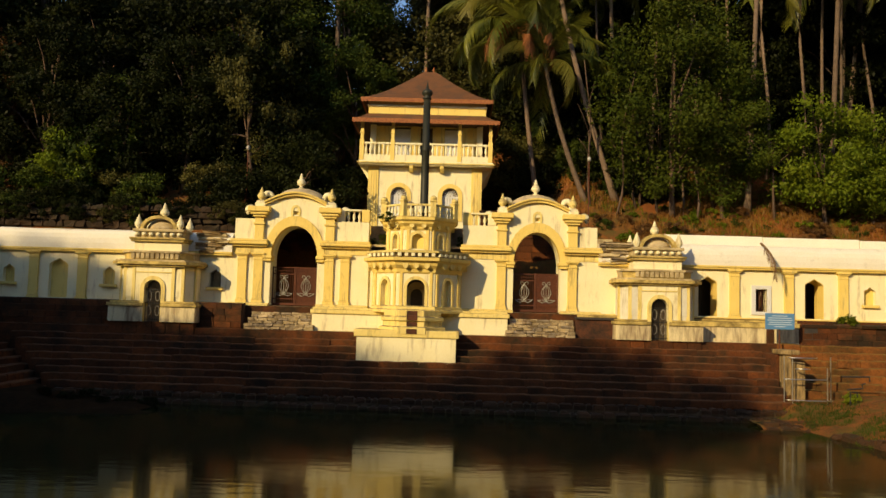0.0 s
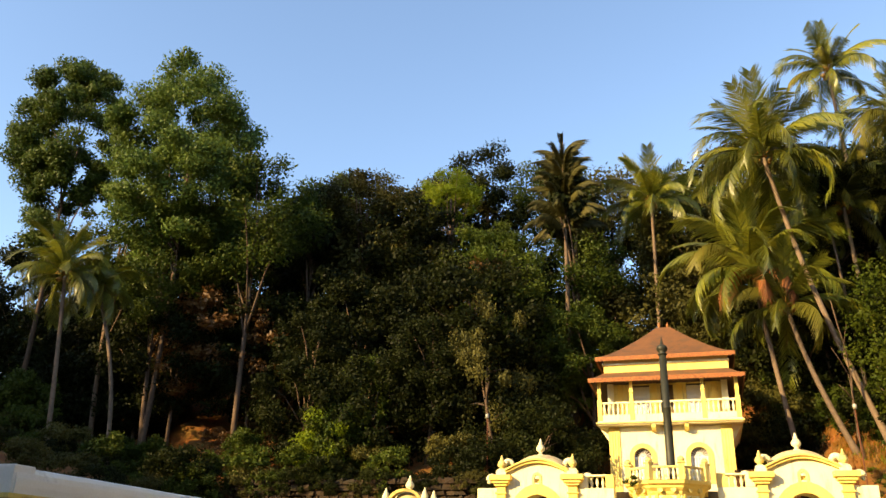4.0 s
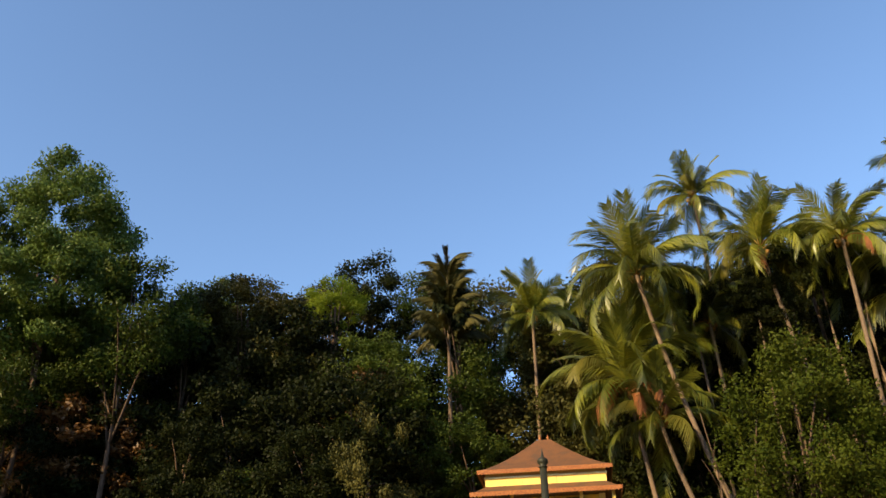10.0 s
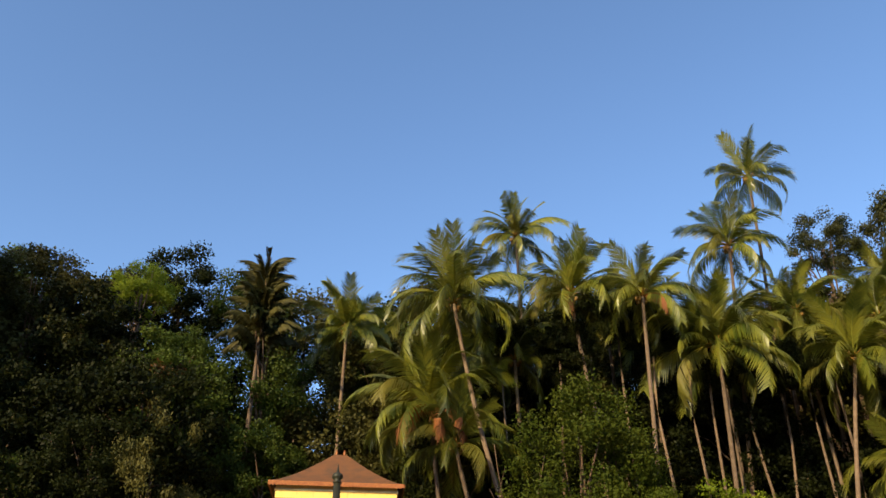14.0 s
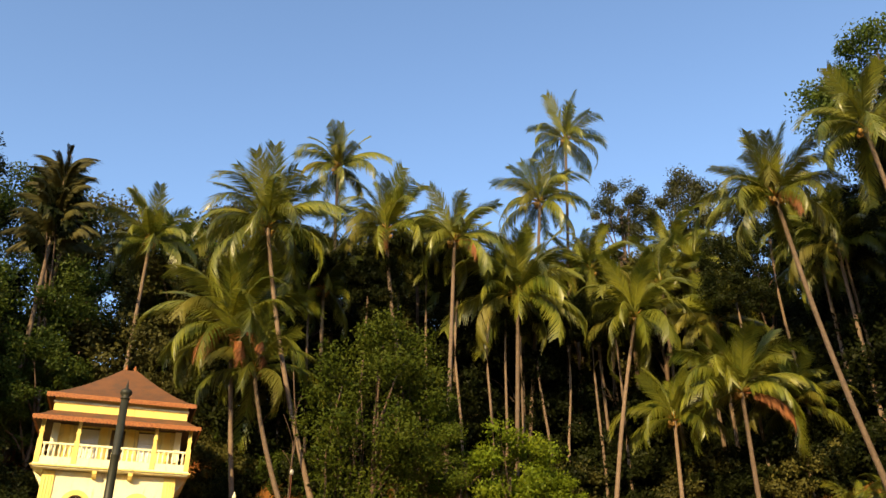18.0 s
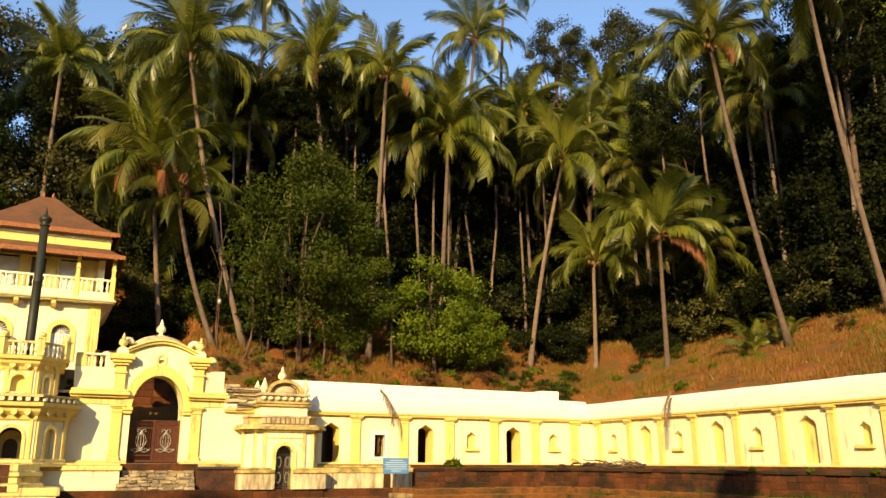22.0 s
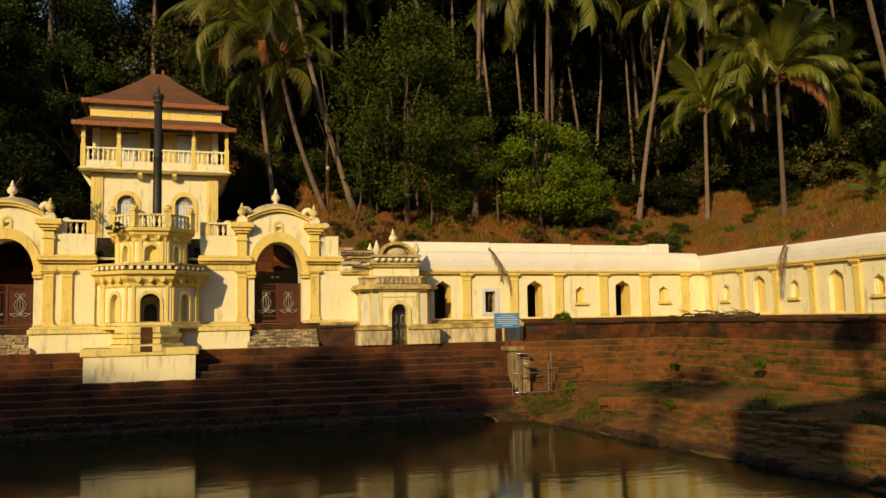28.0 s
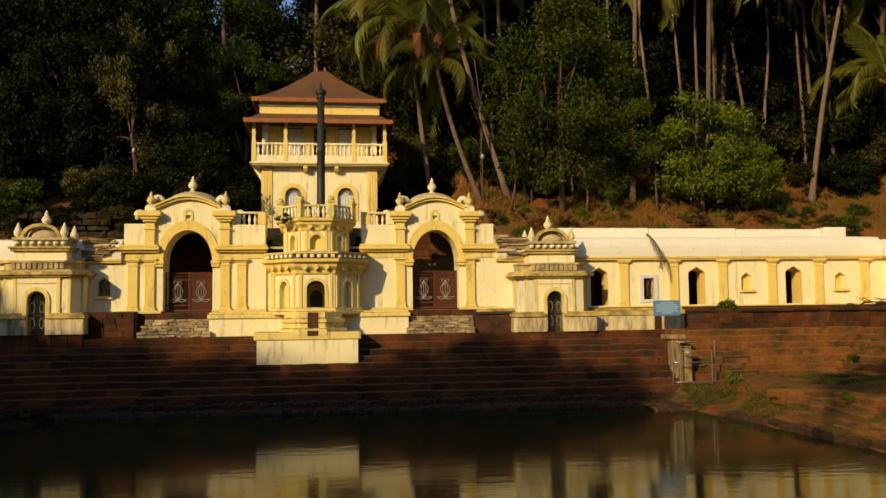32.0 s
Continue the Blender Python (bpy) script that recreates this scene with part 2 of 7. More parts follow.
SIGN = mat("blue_sign_paint", (0.10, 0.25, 0.48), (0.08, 0.21, 0.42), 0.5, 3, 30, 0.05)
SIGNTXT = mat("pale_sign_paint", (0.50, 0.60, 0.70), (0.45, 0.55, 0.66), 0.6, 3, 30, 0)
SOIL = mat("red_soil", (0.265, 0.084, 0.013), (0.105, 0.032, 0.007), 0.95, 0.9, 6, 1.0, stain=(0.085, 0.062, 0.012), stain_scale=0.6, stain_amount=0.8)
STAINED = mat("blackened_laterite", (0.075, 0.04, 0.026), (0.04, 0.024, 0.018), 0.95, 2.0, 14, 1.0, stain=(0.10, 0.06, 0.035), stain_scale=1.2, stain_amount=0.4)
BANK = mat("grassy_earth_bank", (0.23, 0.078, 0.012), (0.085, 0.029, 0.006), 0.95, 1.6, 11, 1.0, stain=(0.058, 0.060, 0.007), stain_scale=1.0, stain_amount=0.75)
BARK = mat("palm_bark", (0.19, 0.13, 0.085), (0.095, 0.066, 0.046), 0.9, 5, 30, 0.6, vary=0.3)
BARK2 = mat("tree_bark", (0.12, 0.078, 0.05), (0.065, 0.042, 0.03), 0.95, 4, 25, 0.8, vary=0.3)
FROND = leaf_mat("coconut_frond", (0.048, 0.070, 0.008), (0.215, 0.205, 0.020), 0.3, 0.3, 0.36, spec=0.5)
FROND2 = leaf_mat("yellowing_frond", (0.15, 0.125, 0.018), (0.10, 0.105, 0.016), 0.3, 0.25, 0.5, spec=0.2)
FISHTAIL = leaf_mat("fishtail_frond", (0.035, 0.036, 0.010), (0.105, 0.090, 0.026), 0.2, 0.2, 0.5, spec=0.15)
DEADFROND = leaf_mat("dead_frond", (0.25, 0.088, 0.024), (0.15, 0.055, 0.018), 0.2, 0.2, 0.7)
DRYFROND = leaf_mat("dry_brown_frond", (0.13, 0.075, 0.030), (0.24, 0.15, 0.065), 0.2, 0.2, 0.7)
# near black: the deep shade of the wood is put into the leaf colour
LEAF_SHADE_DARK = leaf_mat("shade_dark_foliage", (0.0064, 0.0098, 0.0024), (0.021, 0.025, 0.0056), 0.18, spec=0.06)
LEAF_MID = leaf_mat("green_foliage", (0.024, 0.043, 0.006), (0.076, 0.096, 0.013), 0.28, spec=0.1)
LEAF_TALL = leaf_mat("tall_tree_foliage", (0.038, 0.068, 0.011), (0.108, 0.146, 0.027), 0.3, spec=0.12)
LEAF_FEATHER = leaf_mat("feathery_foliage", (0.034, 0.054, 0.006), (0.088, 0.104, 0.012), 0.3, spec=0.06)
LEAF_BRIGHT = leaf_mat("bright_foliage", (0.078, 0.120, 0.007), (0.160, 0.190, 0.013), 0.38, spec=0.1)
LEAF_OLIVE = leaf_mat("olive_foliage", (0.034, 0.036, 0.010), (0.092, 0.082, 0.020), 0.22, spec=0.08)
LEAF_DRY = leaf_mat("dry_brush", (0.085, 0.040, 0.010), (0.15, 0.070, 0.017), 0.25)
LEAF_LACE = leaf_mat("grey_green_foliage", (0.034, 0.043, 0.014), (0.098, 0.094, 0.034), 0.3, spec=0.1)
STRAW = leaf_mat("straw_grass", (0.185, 0.080, 0.012), (0.29, 0.140, 0.020), 0.2)
SILT = mat("dark_silt", (0.030, 0.017, 0.008), (0.013, 0.009, 0.005), 0.95, 2.2, 12, 1.0, spec=0.03)
SPATHE = mat("palm_flower_stalk", (0.46, 0.24, 0.05), (0.32, 0.16, 0.035), 0.7, 10, 30, 0.1)
COCONUT = mat("coconut_husk", (0.30, 0.155, 0.035), (0.20, 0.12, 0.03), 0.6, 10, 30, 0.1)

# Water: still, brownish-green
WATER = bpy.data.materials.new("tank_water")
WATER.use_nodes = True
_n, _l = WATER.node_tree.nodes, WATER.node_tree.links
_b = _n["Principled BSDF"]
_b.inputs["Base Color"].default_value = (0.015, 0.019, 0.006, 1)
_b.inputs["Roughness"].default_value = 0.085
_b.inputs["IOR"].default_value = 1.21
_b.inputs["Specular Tint"].default_value = (0.84, 0.68, 0.28, 1)
_b.inputs["Specular IOR Level"].default_value = 0.5
_tc = _n.new("ShaderNodeNewGeometry")
_mp = _n.new("ShaderNodeMapping")
_mp.inputs["Scale"].default_value = (0.8, 2.2, 1)
_nz = _n.new("ShaderNodeTexNoise")
_nz.inputs["Scale"].default_value, _nz.inputs["Detail"].default_value = 1.4, 3
_bp = _n.new("ShaderNodeBump")
_bp.inputs["Strength"].default_value, _bp.inputs["Distance"].default_value = 0.24, 0.02
_l.new(_tc.outputs["Position"], _mp.inputs["Vector"])
_l.new(_mp.outputs[0], _nz.inputs["Vector"])
_l.new(_nz.outputs["Fac"], _bp.inputs["Height"])
_l.new(_bp.outputs[0], _b.inputs["Normal"])


# Mesh helpers
def mesh_of(name, bm, material, smooth=False):
    bmesh.ops.recalc_face_normals(bm, faces=bm.faces)
    me = bpy.data.meshes.new(name)
    bm.to_mesh(me)
    bm.free()
    me.materials.append(material)
    if smooth:
        me.polygons.foreach_set("use_smooth", [True] * len(me.polygons))
    return me


def part(name, bm, material, parent, label="", smooth=False):
    me = bm if isinstance(bm, bpy.types.Mesh) else mesh_of(name, bm, material, smooth)
    ob = new(name, me)
    ob.parent = parent
    if label:
        ob["label"] = label
    return ob


def at(ob, x=0, y=0, z=0, rx=0, ry=0, rz=0, s=1.0):
    ob.matrix_basis = pose(x, y, z, rx, ry, rz) @ Matrix.Diagonal((s, s, s, 1) if not isinstance(s, tuple) else (*s, 1))
    return ob


def box(x0, x1, y0, y1, z0, z1, bev=0.0, bm=None):
    bm = bm or bmesh.new()
    got = bmesh.ops.create_cube(bm, size=1, matrix=Matrix.LocRotScale(((x0 + x1) / 2, (y0 + y1) / 2, (z0 + z1) / 2), None, (abs(x1 - x0), abs(y1 - y0), abs(z1 - z0))))
    if bev:
        edges = list({e for v in got["verts"] for e in v.link_edges})
        bmesh.ops.bevel(bm, geom=edges, offset=bev, segments=2, affect="EDGES", profile=0.6)
    return bm


def prism(pts, y0, y1, bm=None):
    """An outline in x and z, drawn out from y0 to y1."""
    bm = bm or bmesh.new()
    a = [bm.verts.new((x, y0, z)) for x, z in pts]
    b = [bm.verts.new((x, y1, z)) for x, z in pts]
    n = len(pts)
    for i in range(n):
        bm.faces.new((a[i], a[(i + 1) % n], b[(i + 1) % n], b[i]))
    ends = [bm.faces.new(a), bm.faces.new(b[::-1])]
    for f in ends:
        f.normal_update()
    bmesh.ops.triangulate(bm, faces=ends)
    return bm


def lathe(profile, x=0, y=0, z=0, seg=16, bm=None, turn=0.0, sx=1.0, sy=1.0):
    """Turns (radius, height) pairs round an upright axis."""
    bm = bm or bmesh.new()
    rings = []
    for r, h in profile:
        rings.append([bm.verts.new((x + sx * r * math.cos(turn + 2 * math.pi * k / seg), y + sy * r * math.sin(turn + 2 * math.pi * k / seg), z + h)) for k in range(seg)])
    for p, q in zip(rings, rings[1:]):
        for k in range(seg):
            bm.faces.new((p[k], p[(k + 1) % seg], q[(k + 1) % seg], q[k]))
    bm.faces.new(rings[0][::-1])
    bm.faces.new(rings[-1])
    return bm


def tube(points, radii, seg=8, bm=None):
    bm = bm or bmesh.new()
    pts = [Vector(p) for p in points]
    rings = []
    for i, p in enumerate(pts):
        d = (pts[min(i + 1, len(pts) - 1)] - pts[max(i - 1, 0)]).normalized()
        q = d.to_track_quat("Z", "Y")
        r = radii[i] if isinstance(radii, (list, tuple)) else radii
        rings.append([bm.verts.new(p + q @ Vector((r * math.cos(2 * math.pi * k / seg), r * math.sin(2 * math.pi * k / seg), 0))) for k in range(seg)])
    for p, q in zip(rings, rings[1:]):
        for k in range(seg):
            bm.faces.new((p[k], p[(k + 1) % seg], q[(k + 1) % seg], q[k]))
    bm.faces.new(rings[0][::-1])
    bm.faces.new(rings[-1])
    return bm


def arch_pts(cx, hw, spring, top, n=12, ogee=0.0):
    """The curve of an arch from its left spring to its right one."""
    out = []
    for k in range(n + 1):
        a = math.pi * (1 - k / n)
        p = 1 - abs(k / n - 0.5) * 2
        out.append((cx + hw * math.cos(a), spring + (top - spring - ogee) * math.sin(a) + ogee * max(0, p - 0.72) / 0.28))
    return out


def holed_panel(x0, x1, z0, z1, cx, hw, hz0, spring, top, y0, y1, ogee=0.0, bm=None):
    """A wall panel with one arched opening through it, in two halves."""
    bm = bm or bmesh.new()
    arc = arch_pts(cx, hw, spring, top, 12, ogee)
    left, right = arc[:7], arc[6:]
    if hz0 <= z0:
        prism([(x0, z0), (cx - hw, z0)] + left + [(cx, z1), (x0, z1)], y0, y1, bm)
        prism([(x1, z0), (x1, z1), (cx, z1)] + right + [(cx + hw, z0)], y0, y1, bm)
    else:
        prism([(x0, z0), (cx, z0), (cx, hz0), (cx - hw, hz0)] + left + [(cx, z1), (x0, z1)], y0, y1, bm)
        prism([(x1, z0), (x1, z1), (cx, z1)] + right + [(cx + hw, hz0), (cx, hz0), (cx, z0)], y0, y1, bm)
    return bm


def arch_band(cx, hw0, hw1, z0, spring, top0, top1, y0, y1, bm=None):
    inner, outer = arch_pts(cx, hw0, spring, top0, 16), arch_pts(cx, hw1, spring, top1, 16)
    low = [] if z0 >= spring else [(cx + hw0, z0), (cx + hw1, z0)]
    end = [] if z0 >= spring else [(cx - hw1, z0), (cx - hw0, z0)]
    return prism(inner + low + outer[::-1] + end, y0, y1, bm)


def thing(name, label, category, x=0, y=0, z=0, kind="", group="", rz=0):
    e = new(name)
    e.empty_display_size = 0.3
    e.matrix_basis = pose(x, y, z, 0, 0, rz)
    return tagged(e, label, category, group, kind)


# ---- The ground: one sheet ----
WATER_Z = 0.28


def smooth(a, b, v):
    t = min(1, max(0, (v - a) / (b - a)))
    return t * t * (3 - 2 * t)


def hill(x, y):
    """Height of the slope behind the galleries."""
    back, right, left = y - 38.3, x - 28.0, -21.5 - x
    d = max(back, right)
    if back > 0 and right > 0:
        d = (back ** 2.4 + right ** 2.4) ** (1 / 2.4)
    k = 0.58 - 0.2 * smooth(-2, -30, x)
    if right > back:
        k -= 0.10 * smooth(0, 6, right - back)
    up = 7.0 + k * min(max(d, 0), 9) + 0.34 * max(0, d - 9)
    if left > 0 and left > back:
        up = max(7.0 + 0.24 * left, up if back > 0 else 0)
    elif left > 0:
        up += 0.2 * left
    if abs(x) < 9 and 0 < back < 16:
        up = 6.5 + (up - 6.5) * max(smooth(5.5, 8.5, abs(x)), smooth(9, 16, back))   # court of the tower
    return up + 0.35 * (noise.noise(Vector((x * 0.22, y * 0.22, 3))) + 0.4 * noise.noise(Vector((x, y, 0)) * 0.8))


def ground_z(x, y):
    if y > 38.3 or x > 28.0 or x < -21.5:
        return hill(x, y)
    if -13.8 < x < 14.2 and 3.5 < y < 30.5:
        return -1.2
    if y < 3.5:
        return 2.4
    # the stepped banks are built over this
    return 0.1 if (-17.2 < x < 23.4 and 3 < y < 33.6) else 2.5


bm = bmesh.new()
xs = [-900, -400, -200, -120] + [-90 + 1.5 * i for i in range(62)] + [3 + 0.6 * i for i in range(75)] + [48 + 1.5 * i for i in range(29)] + [120, 200, 400, 900]
ys = [-900, -300, -100, -40, -15, -5] + [1.5 * i for i in range(10)] + [15 + 0.6 * i for i in range(60)] + [51 + 1.5 * i for i in range(33)] + [130, 200, 400, 900]
grid = [[bm.verts.new((x, y, ground_z(min(95, max(-95, x)), min(105, max(-40, y))))) for x in xs] for y in ys]
for j in range(len(ys) - 1):
    for i in range(len(xs) - 1):
        bm.faces.new((grid[j][i], grid[j][i + 1], grid[j + 1][i + 1], grid[j + 1][i]))
tagged(new("ground", mesh_of("ground", bm, SOIL, True)), "red laterite soil hillside with dry grass patches", "ground", kind="structure")

# Water of the temple tank
bm = bmesh.new()
bmesh.ops.create_grid(bm, x_segments=2, y_segments=2, size=1, matrix=Matrix.LocRotScale((0.3, 17, WATER_Z), None, (15.5, 14.5, 1)))
tagged(new("water", mesh_of("water", bm, WATER)), "still dark green water of the temple tank", "water", kind="structure")

# Landing and retaining walls round the tank
LAND = 3.0
terrace = root = thing("terrace", "raised laterite terrace in front of the temple galleries", "terrace", kind="structure")
part("landing", box(-17.4, 24.2, 33.7, 35.4, -0.5, LAND), LATERITE, root)
part("gallery_base_north", box(-19.2, 26.4, 34.55, 38.3, 2.6, 3.97), LATERITE, root)
part("retaining_wall_north", box(15.9, 24.4, 34.0, 34.6, 2.6, 3.82, 0.04), LATERITE, root)
part("retaining_wall_west", box(-19.3, -7.0, 34.2, 34.6, 2.8, 4.06, 0.03), STAINED, root)
part("retaining_wall_east", box(24.0, 25.4, 4, 34.0, 1.5, 3.80, 0.04), LATERITE, root)
part("gallery_base_east", box(25.3, 28.6, 4, 38.3, 2.5, 3.97), LATERITE, root)
part("retaining_wall_side", box(-19.6, -17.6, 14, 34.2, 1.5, 4.02, 0.04), STAINED, root)
part("gallery_base_west", box(-22.0, -19.0, 14, 38.3, 2.5, 3.97), LATERITE, root)



def course(a, b, rnd, lo=0.42, hi=0.72):
    """Cuts a length into block lengths."""
    out, u = [], a
    while u < b - 0.2:
        w = min(rnd.uniform(lo, hi), b - u)
        if b - u - w < 0.25:
            w = b - u
        out.append((u, u + w))
        u += w
    return out




# ---- Galleries ----
def pilaster(parent, cx, w=0.40, y=0.0, z0=3.97, z1=6.04, material=None):
    p = part("pilaster", box(cx - w / 2, cx + w / 2, y - 0.10, y + 0.02, z0, z1 - 0.02, 0.012), material or YELLOW, parent)
    bm = box(cx - w / 2 - 0.04, cx + w / 2 + 0.04, y - 0.14, y + 0.02, z0, z0 + 0.14, 0.015)
    box(cx - w / 2 - 0.02, cx + w / 2 + 0.02, y - 0.125, y + 0.02, z0 + 0.14, z0 + 0.2, 0.02, bm)
    part("pilaster_base", bm, material or YELLOW, p)
    bm = box(cx - w / 2 - 0.02, cx + w / 2 + 0.02, y - 0.125, y + 0.02, z1 - 0.30, z1 - 0.24, 0.02, bm=None)
    box(cx - w / 2 - 0.05, cx + w / 2 + 0.05, y - 0.15, y + 0.02, z1 - 0.14, z1 - 0.08, 0.02, bm)
    box(cx - w / 2 - 0.10, cx + w / 2 + 0.10, y - 0.20, y + 0.02, z1 - 0.08, z1, 0.015, bm)
    part("capital", bm, material or YELLOW, p)
    return p


def gallery(root, u0, u1, pilasters, bays, z0=3.97, parapet=7.1, depth=3.3, wide=0.40):
    """A gallery front along x at y = 0, looking towards -y. bays: (kind, centre); the wall is cut at the middles between them."""
    T = 0.42
    bays = sorted(bays, key=lambda b: b[1])
    cuts = [u0] + [(a[1] + b[1]) / 2 for a, b in zip(bays, bays[1:])] + [u1]
    for (kind, c), a, b in zip(bays, cuts, cuts[1:]):
        if kind in ("niche", "dark_niche"):
            part("wall_panel", holed_panel(a, b, z0, 6.04, c, 0.245, 4.70, 5.24, 5.46, 0, 0.22, 0.09), CREAM, root)
            # the dark niche's brown back puts a deep opening's shade into the colour
            part("niche_back", box(a, b, 0.223, T, z0, 6.04), YELLOW if kind == "niche" else PIER, root, "yellow recessed niche" if kind == "niche" else "niche with the shade of a deep opening put into its back")
            bm = box(c - 0.36, c + 0.36, -0.13, 0.03, 4.57, 4.70, 0.03)
            part("niche_sill", bm, YELLOW, root)
        elif kind == "blind":
            part("wall_panel", holed_panel(a, b, z0, 6.04, c, 0.40, z0 + 0.12, 5.42, 5.76, 0, 0.22, 0.1), CREAM, root)
            part("blind_door_back", box(a, b, 0.223, T, z0, 6.04), YELLOW, root, "yellow blind doorway")
        elif kind == "door":
            part("wall_panel", holed_panel(a, b, z0, 6.04, c, 0.40, z0 + 0.08, 5.42, 5.74, 0, T, 0.1), CREAM, root)
            bm = box(c - 0.40, c - 0.34, 0.70, 0.76, z0 + 0.08, 5.40)
            for k in range(4):
                box(c - 0.34 + 0.1 * k, c - 0.32 + 0.1 * k, 0.72, 0.74, z0 + 0.1, 5.5, 0, bm)
            part("door_grille", bm, BLACKGRILLE, root, "dark iron door grille standing ajar")
            part("door_reveal", holed_panel(c - 0.44, c + 0.44, z0 + 0.06, 5.8, c, 0.385, z0 + 0.06, 5.41, 5.72, 0.012, 0.86, 0.1), YELLOW, root)
        elif kind == "window":
            bm = prism([(a, z0), (c, z0), (c, 4.30), (c - 0.24, 4.30), (c - 0.24, 5.24), (c, 5.24), (c, 6.04), (a, 6.04)], 0, T)
            prism([(b, z0), (b, 6.04), (c, 6.04), (c, 5.24), (c + 0.24, 5.24), (c + 0.24, 4.30), (c, 4.30), (c, z0)], 0, T, bm)
            part("wall_panel", bm, CREAM, root)
            bm = bmesh.new()
            for x0, x1, za, zb in ((-0.42, -0.24, 4.16, 5.40), (0.24, 0.42, 4.16, 5.40), (-0.24, 0.24, 5.24, 5.40), (-0.24, 0.24, 4.16, 4.30)):
                box(c + x0, c + x1, -0.05, 0.05, za, zb, 0.01, bm)
            w = part("window_frame", bm, WHITEWOOD, root, "grey-white stone window frame")
            bm = bmesh.new()
            for k in range(4):
                box(c - 0.18 + 0.12 * k, c - 0.165 + 0.12 * k, 0.1, 0.115, 4.3, 5.24, 0, bm)
            box(c - 0.24, c + 0.24, 0.1, 0.115, 4.75, 4.77, 0, bm)
            part("window_grille", bm, IRON, w)
            part("torn_curtain", tube([(c, 0.13, 5.2), (c + 0.04, 0.12, 5.0), (c - 0.03, 0.13, 4.85), (c + 0.02, 0.12, 4.6), (c - 0.05, 0.12, 4.4)], [0.02, 0.05, 0.035, 0.05, 0.02], 6), LEAF_DRY, w)
        else:
            part("wall_panel", box(a, b, 0, T, z0, 6.04), CREAM, root)
    for c in pilasters:
        pilaster(root, c, wide)
    part("base_band", box(u0, u1, -0.16, 0.012, z0 - 0.14, z0 + 0.05, 0.01), YELLOW, root)
    bm = box(u0, u1, -0.17, T, 6.04, 6.11, 0.01)
    box(u0, u1, -0.22, T, 6.11, 6.19, 0.015, bm)
    part("cornice", bm, YELLOW, root)
    # swelling lime-washed roof edge over the cornice
    prof = [(-0.18, 6.19), (-0.188, 6.42), (-0.17, 6.64), (-0.12, 6.82), (-0.03, 6.94), (0.10, parapet - 0.05), (0.26, parapet - 0.015), (0.45, parapet), (depth, parapet), (depth, parapet - 0.5), (T, 6.19)]
    bm = bmesh.new()
    n = max(2, int((u1 - u0) / 1.2))
    rows = []
    for i in range(n + 1):
        u = u0 + (u1 - u0) * i / n
        rows.append([bm.verts.new((u, v, z + (0.03 * noise.noise(Vector((u * 0.6, v, z))) if z > 6.3 else 0))) for v, z in prof])
    for p, q in zip(rows, rows[1:]):
        for k in range(len(prof)):
            bm.faces.new((p[k], p[(k + 1) % len(prof)], q[(k + 1) % len(prof)], q[k]))
    bm.faces.new(rows[0])
    bm.faces.new(rows[-1][::-1])
    part("roof_edge", bm, WHITE, root, "white lime-washed roof edge")
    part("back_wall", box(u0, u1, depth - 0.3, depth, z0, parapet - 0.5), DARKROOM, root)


def g_root(name, label, m):
    e = new(name)
    e.matrix_basis = m
    return tagged(e, label, "gallery wall", kind="structure")


FY = 35.0
ne = g_root("wall_north_east", "cream and yellow gallery wall with pilasters, doors and niches", pose(0, FY, 0))
gallery(ne, 7.743, 25.75, [13.48, 15.77, 18.06, 20.40, 22.65, 24.90], [("plain", 10.3), ("door", 12.37), ("window", 14.62), ("door", 16.86), ("niche", 19.2), ("door", 21.46), ("niche", 23.72)])
for a, b, h in ((11.2, 15.7, 7.72), (15.72, 20.1, 7.70), (20.12, 24.55, 7.66)):
    part("back_parapet", box(a, b, 2.6, 2.9, 7.05, h, 0.05), WHITE, ne)
part("corner_pier", box(25.3, 26.3, 0.02, 0.5, 3.97, 6.10), CREAM, ne)
part("corner_block", box(24.58, 25.7, 2.4, 3.2, 7.05, 7.74, 0.04), WHITE, ne)
nw = g_root("wall_north_west", "cream and yellow gallery wall with blind doorway and niches", pose(0, FY, 0))
gallery(nw, -18.75, -7.743, [-18.55, -16.13, -14.07], [("niche", -17.2), ("blind", -15.1), ("niche", -12.95), ("plain", -10.6), ("dark_niche", -8.45)], parapet=7.04)
# the east wing leans a little into the court
lean = Matrix.Identity(4)
lean[1][2], lean[1][3] = -0.025, 0.025 * 3.97
ea = g_root("wall_east", "long cream gallery wall with yellow pilasters, leaning slightly inwards", pose(26.05, 35.0, 0, 0, 0, -91.6))
U = lambda y: 35.0 - y
gallery(ea, -0.2, 30.0, [U(v) for v in (34.3, 31.86, 29.58, 27.36, 24.94, 22.65, 20.37, 18.24, 16.0, 13.7, 11.4, 9.0)],
        [(k, U(v)) for k, v in (("niche", 33.21), ("blind", 30.75), ("niche", 28.48), ("blind", 26.1), ("niche", 23.95), ("blind", 21.5), ("niche", 19.15), ("blind", 17.1), ("niche", 14.9), ("blind", 12.5), ("niche", 10.2), ("plain", 7))], parapet=6.98, wide=0.31)
for c in ea.children_recursive:
    c.data.transform(lean)
we = g_root("wall_west", "shaded cream and yellow side gallery wall with niches", pose(-18.7, 21.0, 0, 0, 0, 90))
V = lambda y: y - 21.0
